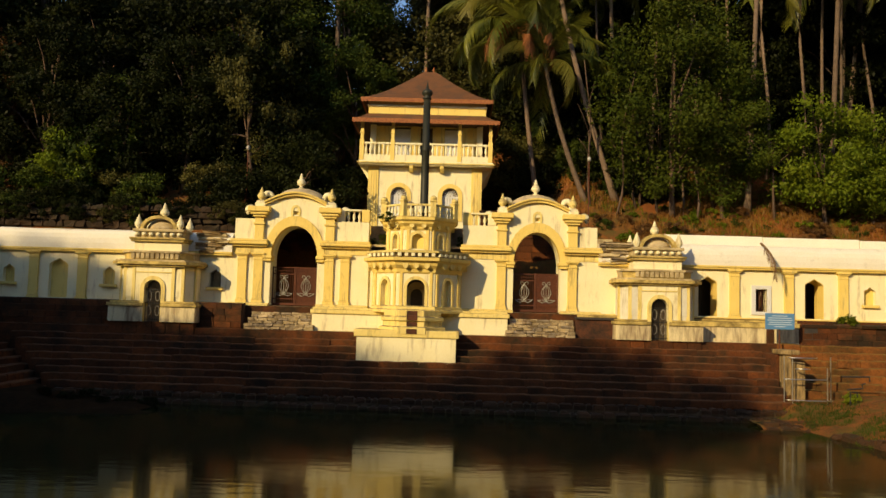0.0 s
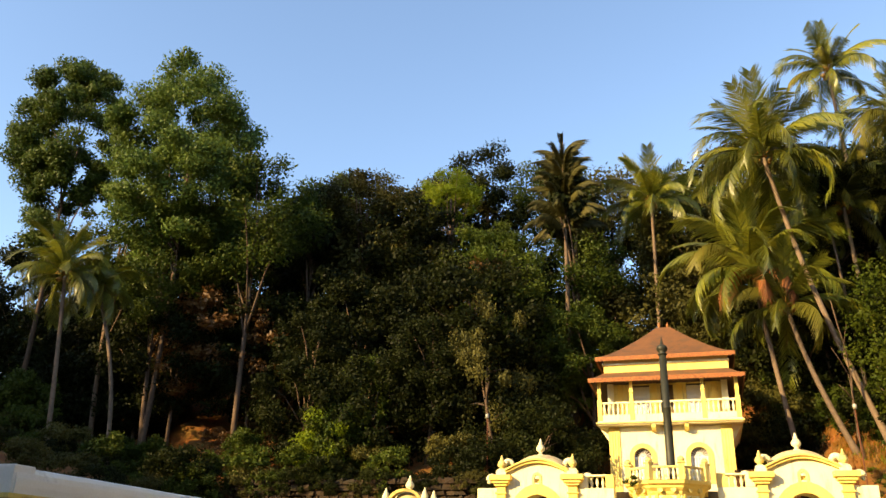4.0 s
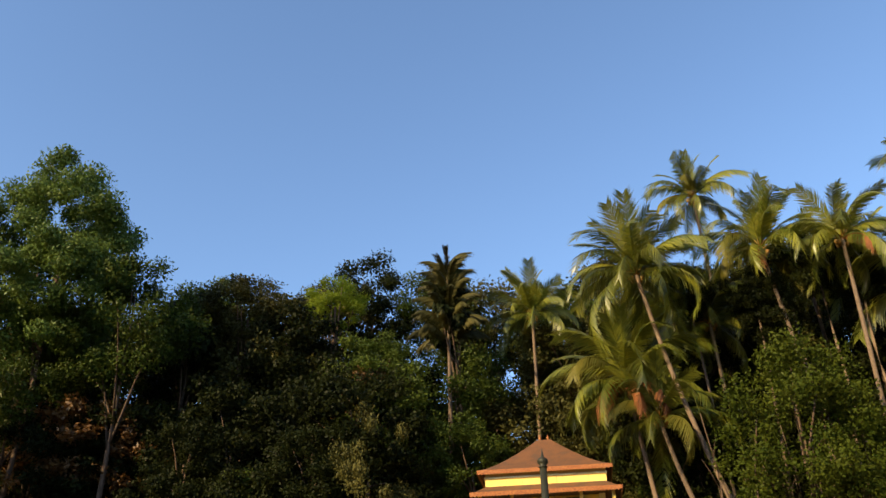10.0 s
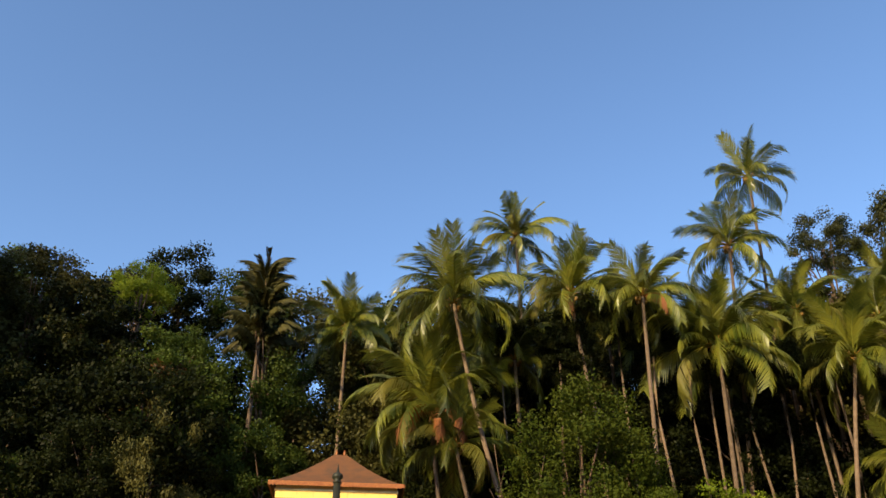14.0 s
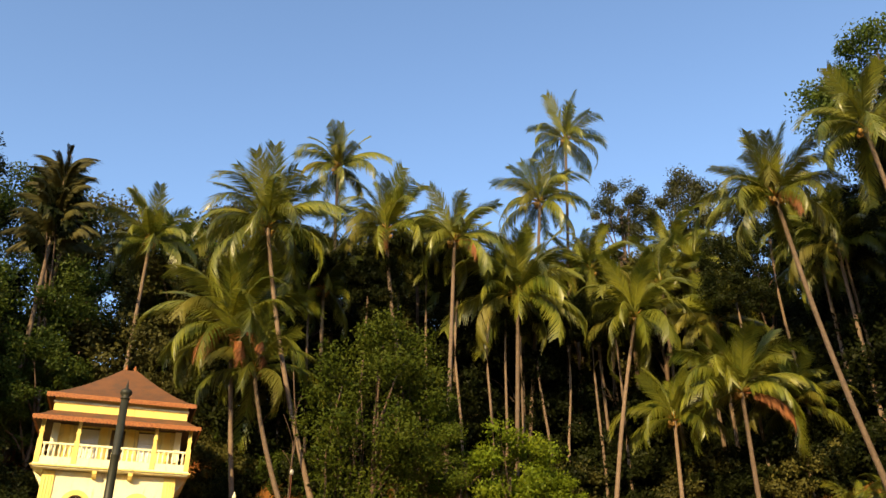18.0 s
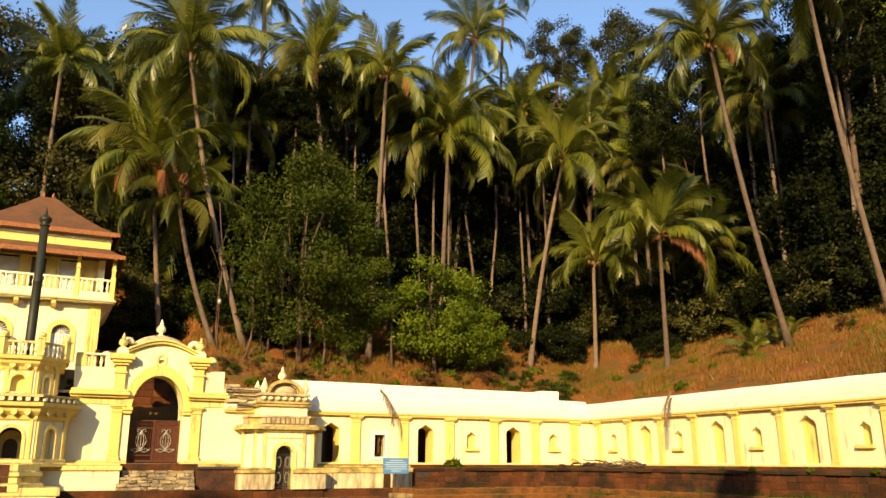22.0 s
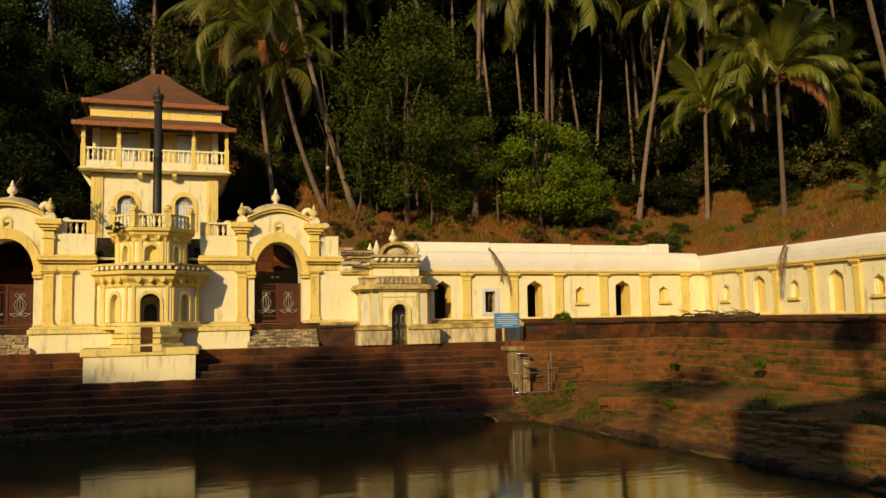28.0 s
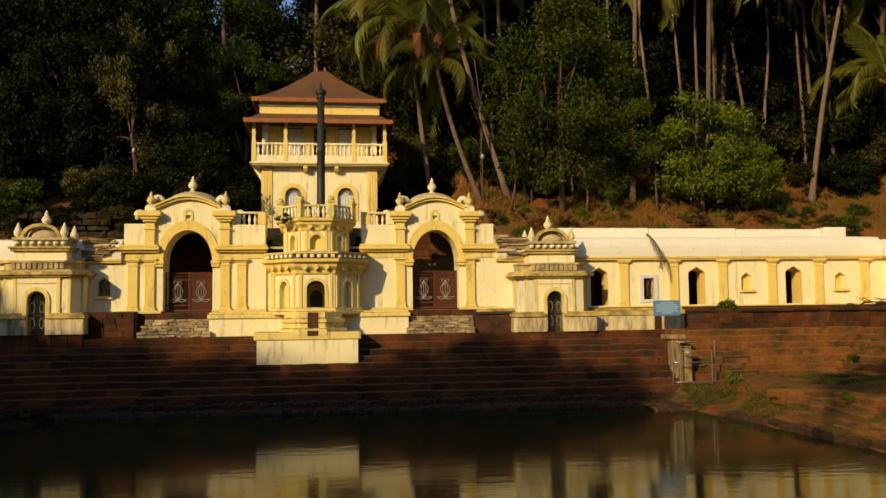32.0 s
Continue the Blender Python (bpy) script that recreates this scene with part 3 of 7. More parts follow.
gallery(we, 0.0, 14.0, [V(v) for v in (33.03, 30.76, 28.78, 25.93, 23.7, 21.4)], [("niche", V(34.1)), ("blind", V(31.66)), ("niche", V(29.65)), ("blind", V(27.26)), ("niche", V(24.8)), ("blind", V(22.5))], parapet=7.04)
we2 = g_root("wall_west_end", "plain end of the side gallery turning a corner", pose(-18.7, 21.0, 0))
part("wall_panel", box(-9.0, 0.0, 0.0, 0.4, 3.97, 6.04), CREAM, we2)
part("cornice", box(-9.0, 0.2, -0.2, 0.4, 6.04, 6.19, 0.02), YELLOW, we2)
part("roof_edge", box(-9.0, 0.12, -0.1, 0.8, 6.19, 7.05, 0.06), WHITE, we2)


# ---- Gateways ----
def finial(s=1.0):
    return [(0.16 * s, 0), (0.16 * s, 0.06 * s), (0.09 * s, 0.10 * s), (0.09 * s, 0.16 * s), (0.20 * s, 0.24 * s), (0.225 * s, 0.36 * s), (0.15 * s, 0.50 * s), (0.085 * s, 0.57 * s), (0.10 * s, 0.61 * s), (0.06 * s, 0.70 * s), (0.02 * s, 0.82 * s)]


BAL = [(0.055, 0), (0.055, 0.05), (0.035, 0.08), (0.062, 0.18), (0.066, 0.24), (0.036, 0.36), (0.032, 0.40), (0.055, 0.43), (0.055, 0.46)]
BALUSTER = mesh_of("baluster", lathe(BAL, seg=10), CREAM, True)


def scroll(cx, cz, s, flip=1):
    """A curled ear beside the dome."""
    pts = []
    for k in range(15):
        a = math.pi * (-0.35 + 1.5 * k / 14)
        r = 0.26 - 0.008 * k
        pts.append((cx + flip * r * math.cos(a) * s, 0.45, cz + r * math.sin(a) * s))
    return tube(pts, [0.085 + 0.05 * math.sin(math.pi * k / 14) for k in range(15)], 8)


def gateway(cx, m):
    """m = 1: the inner side lies towards +x."""
    g = thing("gateway", "cream and yellow arched temple gateway with a plaster dome", "gateway", cx, FY, 0, group="pair of gateways")
    X = lambda a, b: (min(a * m, b * m), max(a * m, b * m))
    bx = lambda a, b, y0, y1, z0, z1, bev=0.0, bm=None: box(*X(a, b), y0, y1, z0, z1, bev, bm)
    # lower wall with the arch through it
    arc = arch_pts(0, 0.99, 6.05, 7.40, 16)
    bm = prism([(X(-2.6, 0)[0] if m > 0 else X(0, 3.16)[0], 4.02), (-0.99, 4.02)] + arc[:9] + [(0, 7.78), (-1.32, 7.78), (-1.32, 6.75), (X(-2.6, 0)[0] if m > 0 else X(0, 3.16)[0], 6.75)], 0, 0.9)
    xr = X(0, 3.16)[1] if m > 0 else X(-2.6, 0)[1]
    prism([(xr, 4.02), (xr, 6.75), (1.32, 6.75), (1.32, 7.78), (0, 7.78)] + arc[8:] + [(0.99, 4.02)], 0, 0.9, bm)
    part("wall", bm, CREAM, g)
    part("passage_vault", arch_band(0, 0.995, 1.25, 4.02, 6.05, 7.405, 7.65, 0.9, 1.3), CREAM, g)
    part("archivolt", arch_band(0, 0.985, 1.30, 6.05, 6.051, 7.39, 7.80, -0.07, 0.3), YELLOW, g)
    # curved tympanum and its moulding
    top = [(-1.32 + 2.64 * k / 14, 8.0 + 0.24 + 0.42 * math.sin(math.pi * k / 14)) for k in range(15)]
    na = arch_pts(0, 0.10, 8.06, 8.17, 8)
    nb = prism([(-1.32, 7.78), (0, 7.78), (0, 7.86), (-0.10, 7.86)] + na[:5] + top[7::-1], 0.0, 0.5)
    prism([(1.32, 7.78)] + top[:6:-1] + na[4:] + [(0.10, 7.86), (0, 7.86), (0, 7.78)], 0.0, 0.5, nb)
    part("tympanum", nb, CREAM, g)
    part("tympanum_niche", box(-0.2, 0.2, 0.12, 0.3, 7.85, 8.2), YELLOW, g)
    part("niche_moulding", arch_band(0, 0.105, 0.20, 7.80, 8.06, 8.17, 8.28, -0.04, 0.08), PALE, g)
    bm = prism(top + [(x, z + 0.10) for x, z in top[::-1]], -0.16, 0.6)
    prism([(x, z + 0.10) for x, z in top] + [(x, z + 0.17) for x, z in top[::-1]], -0.24, 0.6, bm)
    part("curved_cornice", bm, YELLOW, g)
    # dome
    prof = [(1.24 * math.cos(a), 0.80 * math.sin(a)) for a in [math.pi / 2 * k / 9 for k in range(9)]] + [(0.05, 0.805)]
    part("dome", lathe(prof, 0, 1.25, 8.36, 28), DOME, g, "stained plaster dome", True)
    part("dome_drum", lathe([(1.26, 0), (1.26, 0.36)], 0, 1.25, 8.02, 28), CREAM, g)
    part("dome_finial", lathe(finial(0.86), 0, 1.0, 9.10, 14), CREAM, g, "", True)
    part("scroll", scroll(-1.28, 8.62, 0.9, -1), CREAM, g, "", True)
    part("scroll", scroll(1.28, 8.62, 0.9, 1), CREAM, g, "", True)
    part("scroll", scroll(-2.02, 8.06, 0.62, -1), CREAM, g, "", True)
    part("scroll", scroll(2.02, 8.06, 0.62, 1), CREAM, g, "", True)
    for c in (-1.5, 1.5):
        bm = box(c - 0.19, c + 0.19, -0.16, 0.5, 6.75, 7.72, 0.015)
        p = part("upper_pillar", bm, YELLOW, g)
        bm = box(c - 0.24, c + 0.24, -0.21, 0.5, 7.40, 7.48, 0.02)
        box(c - 0.27, c + 0.27, -0.26, 0.52, 7.72, 7.82, 0.02, bm)
        box(c - 0.36, c + 0.36, -0.34, 0.56, 7.82, 7.94, 0.03, bm)
        box(c - 0.46, c + 0.46, -0.42, 0.60, 7.94, 8.16, 0.03, bm)
        part("pillar_cap", bm, YELLOW, p)
        bm = lathe([(0.30, 0), (0.30, 0.14), (0.24, 0.24), (0.14, 0.30)], c, 0.05, 8.16, 4, turn=math.pi / 4)
        part("finial_foot", bm, CREAM, p)
        part("finial", lathe(finial(0.80), c, 0.05, 8.36, 14), PALE, p, "", True)
    for c in (-2.17, -1.5, 1.5, 2.17) if m > 0 else (-1.5, 1.5):
        pilaster(g, c, 0.38, 0.0, 4.08, 6.20)
    for a, b in ((-1.28, -0.96), (0.96, 1.28)):
        bm = box(a, b, -0.12, 0.5, 5.86, 5.98, 0.02)
        box(a - 0.03, b + 0.03, -0.17, 0.5, 5.98, 6.12, 0.03, bm)
        part("impost", bm, YELLOW, g)
    part("frieze", bx(-2.62, -1.0, -0.04, 0.1, 6.20, 6.46), PALE, g)
    part("frieze", bx(1.0, 3.18, -0.04, 0.1, 6.20, 6.46), PALE, g)
    for a, b in ((-2.70, -1.14), (1.14, 3.22)):
        bm = bx(a, b, -0.18, 0.4, 6.46, 6.55, 0.02)
        bx(a - 0.05, b + 0.04, -0.30, 0.4, 6.55, 6.68, 0.03, bm)
        bx(a, b, -0.24, 0.4, 6.68, 6.78, 0.03, bm)
        part("cornice", bm, YELLOW, g)
    # attic walls beside the dome
    part("attic_wall", bx(-2.55, -1.3, -0.02, 0.6, 6.76, 7.66, 0.03), CREAM, g)
    part("attic_wall", bx(1.3, 3.14, -0.02, 0.6, 6.76, 7.62, 0.02), CREAM, g)
    if m < 0:
        part("attic_step", bx(-3.2, -2.5, 0.0, 0.6, 6.76, 7.18, 0.03), WORN, g)
    part("rail_post", bx(2.82, 3.16, -0.04, 0.32, 7.62, 8.16, 0.03), YELLOW, g)
    part("rail_block", bx(1.75, 2.1, -0.02, 0.32, 7.62, 8.08, 0.03), CREAM, g)
    part("hand_rail", bx(1.8, 2.9, -0.03, 0.26, 8.08, 8.16, 0.02), CREAM, g)
    for k in range(3):
        at(part("baluster", BALUSTER, None, g), m * (2.24 + 0.23 * k), 0.12, 7.62)
    for a, b in ((-2.7, -0.99), (0.99, 3.2)):
        bm = bx(a, b, -0.30, 0.02, 3.92, 4.02, 0.02)
        bx(a, b, -0.20, 0.02, 4.02, 4.09, 0.02, bm)
        part("base_ledge", bm, PALE, g)
    part("threshold", box(-0.99, 0.99, -0.1, 2.6, 3.86, 3.98), GREYSTONE, g)
    return g


for cx, m in ((-5.14, 1), (5.14, -1)):
    gateway(cx, m)


def iron_gate(cx):
    g = thing("iron_gate", "closed rust-brown iron double gate with silver lotus ornaments", "gate", cx, FY + 0.45, 3.99, group="gateway gates")
    for s in (-1, 1):
        leaf = part("gate_leaf", box(min(0.02 * s, 0.97 * s), max(0.02 * s, 0.97 * s), -0.012, 0.012, 0.06, 0.12), IRON, g)
        bm = bmesh.new()
        for u in (0.03, 0.95):
            box(s * u - 0.025, s * u + 0.025, -0.025, 0.025, 0.03, 1.68, 0.004, bm)
        for z in (0.05, 0.30, 1.36, 1.64):
            box(min(0.03 * s, 0.95 * s), max(0.03 * s, 0.95 * s), -0.02, 0.02, z - 0.02, z + 0.02, 0, bm)
        part("gate_frame", bm, IRON, leaf)
        for k in range(9):
            u = s * (0.12 + 0.092 * k)
            part("bar", box(u - 0.008, u + 0.008, -0.008, 0.008, 0.06, 1.64), IRON, leaf)
        for k in range(7):
            part("ring", lathe([(0.05, -0.01), (0.05, 0.01)], s * (0.13 + 0.12 * k), 0, 1.50, 10), IRON, leaf)
        if s > 0:
            part("backing_sheet", box(0.06, 0.92, 0.012, 0.02, 0.06, 1.62), IRON, leaf)
        # lotus of bent rod
        bm = bmesh.new()
        c = 0.47 * s
        for w in (-0.20, -0.11, 0.0, 0.11, 0.20):
            tube([(c + w * math.sin(math.pi * k / 10), -0.035, 0.50 + 0.72 * k / 10) for k in range(11)], 0.012, 6, bm)
        for q in (-1, 1):
            tube([(c, -0.035, 0.50), (c + q * 0.16, -0.035, 0.42), (c + q * 0.33, -0.035, 0.50), (c + q * 0.36, -0.035, 0.56)], 0.017, 6, bm)
            tube([(c, -0.035, 0.47), (c + q * 0.12, -0.035, 0.54), (c + q * 0.24, -0.035, 0.55), (c + q * 0.33, -0.035, 0.50)], 0.014, 6, bm)
            tube([(c, -0.035, 1.22), (c + q * 0.07, -0.035, 1.30), (c + q * 0.16, -0.035, 1.30), (c + q * 0.17, -0.035, 1.22), (c + q * 0.11, -0.035, 1.20)], 0.016, 6, bm)
        part("lotus_ornament", bm, SILVER, leaf, "silver-painted bent-rod lotus")
    return g


for cx in (-5.14, 5.14):
    iron_gate(cx)


def gate_stairs(cx):
    s = thing("stone_stairs", "rough pale rubble steps up to a gateway", "steps", cx, FY, 0, group="gateway steps")
    rnd = random.Random(int(cx * 10))
    for k in range(4):
        part("core", box(-1.5 + 0.1 * k, 1.3, -1.0 + 0.24 * k, 0.0, LAND - 0.2, LAND + 0.24 * (k + 1) - 0.03), GREYSTONE, s)
        z1, y0 = LAND + 0.24 * (k + 1), -1.05 + 0.24 * k
        for half in range(2):
            x = -1.55 + 0.1 * k
            while x < 1.25:
                w = min(rnd.uniform(0.12, 0.5), 1.32 - x)
                h = rnd.uniform(0.10, 0.13)
                bm = box(0, w - 0.02, 0, 0.45, -h, 0, 0.03)
                for v in bm.verts:
                    v.co += Vector((rnd.uniform(-0.022, 0.022), rnd.uniform(-0.03, 0.03), rnd.uniform(-0.018, 0.018)))
                b = part("stone", bm, rnd.choice((GREYSTONE, PALESTONE, PALESTONE, PALESTONE)), s)
                at(b, x, y0 + rnd.uniform(-0.03, 0.05), z1 - 0.12 * half, 0, rnd.uniform(-3, 3), rnd.uniform(-3, 3))
                x += w
    return s


for cx in (-5.35, 5.35):
    gate_stairs(cx)

# wall between the gateways, and the platform below it
cw = thing("wall_centre", "grey weathered wall behind the lamp tower", "wall", 0, FY, 0, kind="structure")
part("wall_panel", box(-2.0, 2.0, 0.1, 0.6, 3.97, 6.6), CREAM, cw)
part("upper_panel", box(-2.0, 2.0, 0.75, 1.15, 6.3, 7.55, 0.03), GREYSTONE, cw)
part("roof_slab", box(-2.0, 2.0, 0.1, 1.0, 6.4, 6.7, 0.03), WORN, cw)
pf = thing("platform", "cream platform with yellow ledge below the lamp tower", "platform", 0, FY, 0, kind="structure")
part("plinth", box(-4.15, 3.9, -0.85, 0.1, LAND, 3.72, 0.03), CREAM, pf)
bm = box(-4.22, 3.97, -0.93, 0.1, 3.72, 3.90, 0.04)
box(-4.15, 3.9, -0.80, 0.1, 3.90, 3.98, 0.03, bm)
part("ledge", bm, PALE, pf)
ow = thing("wall_outer", "cream wall with weathered coping beside the gateway", "wall", 0, FY, 0, kind="structure")
for x0, x1 in ((7.76, 9.3), (-9.3, -7.76)):
    rr = random.Random(int(x0))
    for k in range(13):
        w = rr.uniform(0.5, 1.3)
        u = x0 + (x1 - x0 - w) * rr.random()
        z = 6.12 + 0.135 * (k // 2) + rr.uniform(0, 0.03)
        bm = box(0, w, 0, 0.9, 0, rr.uniform(0.11, 0.17), 0.03)
        for v in bm.verts:
            v.co += Vector((rr.uniform(-0.05, 0.05), rr.uniform(-0.07, 0.07), rr.uniform(-0.025, 0.025)))
        at(part("weathered_stone", bm, rr.choice((WORN, PALESTONE, PIER, GREYSTONE)), ow), u, -0.30 + rr.uniform(0, 0.16), z, 0, rr.uniform(-2, 2), rr.uniform(-5, 5))


# ---- Lamp tower: octagon in two storeys ----
def octa(rows, x=0, y=0, bm=None):
    k = 1 / math.cos(math.pi / 8)
    return lathe([(a * k, z) for a, z in rows], x, y, 0, 8, bm, math.pi / 8)


lt = thing("lamp_tower", "two-storey octagonal cream and yellow lamp tower with balustrade", "lamp tower", 0.12, 35.05, -0.081)
lt.scale = (1.02, 1.02, 1.02)


def octa_storey(z0, z1, apo, hw, spring, top, door=False):
    side = apo * 2 * math.tan(math.pi / 8)
    for f in range(8):
        rot = Matrix.Rotation(math.pi / 4 * f, 4, "Z")
        front = f == 0
        bm = holed_panel(-side / 2, side / 2, z0, z1, 0, hw if front else hw * 0.62, z0 + (0.01 if front and door else 0.12), spring, top, -apo, -apo + 0.2)
        bm.transform(rot)
        part("wall_panel", bm, CREAM, lt)
        if not (front and door):
            bm = box(-side / 2 + 0.12, side / 2 - 0.12, -apo + 0.2, -apo + 0.26, z0, z1)
            bm.transform(rot)
            part("niche_back", bm, YELLOW if front else PALE, lt)
        bm = arch_band(0, (hw if front else hw * 0.62) + 0.004, (hw if front else hw * 0.62) + 0.12, z0 + 0.1, spring, top + 0.004, top + 0.13, -apo - 0.04, -apo + 0.05)
        bm.transform(rot)
        part("arch_moulding", bm, PALE, lt)
        for q in (-1, 1):
            bm = box(q * (side / 2 - 0.14) - 0.06, q * (side / 2 - 0.14) + 0.06, -apo - 0.05, -apo + 0.05, z0, z1, 0.01)
            bm.transform(rot)
            part("corner_pilaster", bm, YELLOW, lt)


octa_storey(4.0, 5.48, 1.76, 0.35, 4.85, 5.17, True)
part("floor_slab", octa([(1.72, 3.9), (1.72, 4.02)]), PALE, lt)
part("inner_shrine", arch_band(0, 0.24, 0.45, 4.02, 4.55, 4.82, 5.1, -0.9, -0.6), WORN, lt)
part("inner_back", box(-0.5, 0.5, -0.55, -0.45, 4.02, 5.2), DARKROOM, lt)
part("base_moulding", octa([(1.92, 3.86), (1.92, 3.96), (1.84, 4.0), (1.84, 4.10), (1.77, 4.14)]), PALE, lt)
part("corbel", octa([(1.77, 5.40), (1.82, 5.46), (1.84, 5.58), (1.98, 5.72), (2.02, 5.84), (2.16, 5.90), (2.18, 6.02), (2.06, 6.04)]), YELLOW, lt)
for f in range(8):
    rot = Matrix.Rotation(math.pi / 4 * f, 4, "Z")
    for u in (-0.42, 0.0, 0.42):
        bm = prism([(u - 0.11, 5.80), (u - 0.10, 5.66), (u, 5.57), (u + 0.10, 5.66), (u + 0.11, 5.80)], -2.02, -1.80)
        bm.transform(rot)
        part("corbel_bracket", bm, PALE, lt)
    side = 2.05 * 2 * math.tan(math.pi / 8)
    for k in range(6):
        u = (k - 2.5) * side / 6.4
        bm = box(u - 0.075, u + 0.075, -2.06, -1.93, 6.07, 6.21, 0.03)
        bm.transform(rot)
        part("frieze_bead", bm, CREAM, lt)
part("frieze_back", octa([(1.92, 6.03), (1.92, 6.24)]), PIER, lt)
part("frieze_rail", octa([(2.06, 6.22), (2.08, 6.30), (1.4, 6.36)]), PALE, lt)
octa_storey(6.30, 7.20, 1.28, 0.235, 6.78, 7.02)
part("upper_corbel", octa([(1.29, 7.16), (1.33, 7.22), (1.35, 7.30), (1.48, 7.42), (1.50, 7.50), (1.60, 7.56), (1.62, 7.68), (1.3, 7.72)]), YELLOW, lt)
for f in range(8):
    rot = Matrix.Rotation(math.pi / 4 * f, 4, "Z")
    for u in (-0.24, 0.24):
        bm = prism([(u - 0.10, 7.40), (u - 0.09, 7.30), (u, 7.23), (u + 0.09, 7.30), (u + 0.10, 7.40)], -1.47, -1.30)
        bm.transform(rot)
        part("corbel_bracket", bm, PALE, lt)
side = 1.42 * 2 * math.tan(math.pi / 8)
for f in range(8):
    rot = Matrix.Rotation(math.pi / 4 * f, 4, "Z")
    for u in (-0.3, -0.1, 0.1, 0.3):
        b = part("baluster", BALUSTER, None, lt)
        b.matrix_basis = rot @ pose(u, -1.42, 7.72)
    bm = box(-side / 2, side / 2, -1.48, -1.36, 8.14, 8.22, 0.02)
    bm.transform(rot)
    part("hand_rail", bm, PALE, lt)
    bm = box(-0.11, 0.11, -0.11, 0.11, 7.70, 8.30, 0.015)
    box(-0.15, 0.15, -0.15, 0.15, 8.30, 8.36, 0.02, bm)
    lathe([(0.10, 0), (0.14, 0.07), (0.12, 0.15), (0.04, 0.20)], 0, 0, 8.36, 12, bm)
    r = 1.44 / math.cos(math.pi / 8)
    a = -math.pi / 2 + math.pi / 8 + math.pi / 4 * f
    bm.transform(Matrix.Translation((r * math.cos(a), r * math.sin(a), 0)) @ Matrix.Rotation(math.pi / 4 * f, 4, "Z"))
    part("rail_post", bm, PALE, lt)
bm = octa([(1.30, LAND + 0.05), (1.30, LAND + 0.3), (1.16, LAND + 0.34), (1.16, LAND + 0.52), (1.24, LAND + 0.56), (1.24, LAND + 0.68), (1.12, LAND + 0.74), (1.12, 3.95)])
bm.transform(Matrix.Translation((-0.1, -1.25, 0)))
part("stepped_base", bm, PALE, lt)
for z, y in ((LAND + 0.05, -2.56), (LAND + 0.32, -2.42), (LAND + 0.56, -2.50), (LAND + 0.74, -2.38)):
    part("stained_step", box(-0.30, 0.12, y, y + 0.3, z, z + 0.2, 0.02), RUSTWALL, lt, "rust-stained step below the lamp niche")
ba = thing("offering_block", "low cream masonry block with a yellow ledge on the steps", "platform", -0.17, 32.48, 0)
part("block", box(-1.95, 1.95, 0.06, 1.6, 1.5, 2.88, 0.03), CREAM, ba)
part("ledge", box(-2.06, 2.06, 0.0, 1.9, 2.88, 3.18, 0.05), PALE, ba)

fp = thing("flag_pole", "tall dark green metal flag pole with a bulbous top", "pole", 0.30, 35.0, 7.74)
part("shaft", lathe([(0.19, 0), (0.19, 0.6), (0.175, 0.62), (0.165, 3.0), (0.175, 3.02), (0.175, 3.06), (0.16, 3.08), (0.15, 5.25)], seg=20), POLE, fp, "", True)
part("knob", lathe([(0.15, 5.25), (0.19, 5.27), (0.19, 5.32), (0.12, 5.36), (0.22, 5.46), (0.235, 5.56), (0.20, 5.64), (0.09, 5.70), (0.06, 5.76), (0.012, 6.05)], seg=20), POLE, fp, "", True)
cow = thing("stone_ornament", "small weathered stone ornament on the tower top", "ornament", -0.25, 34.3, 7.76)
bm = box(-0.24, 0.24, -0.14, 0.14, 0, 0.1, 0.02)
for u in (-0.17, 0.17):
    box(u - 0.04, u + 0.04, -0.1, 0.1, 0.1, 0.46, 0.02, bm)
lathe([(0.14, 0), (0.18, 0.1), (0.15, 0.2), (0.05, 0.28)], 0.0, 0, 0.44, 10, bm)
lathe([(0.05, 0), (0.08, 0.12), (0.03, 0.25)], -0.16, 0, 0.56, 8, bm)
part("ornament_body", bm, GREYSTONE, cow)


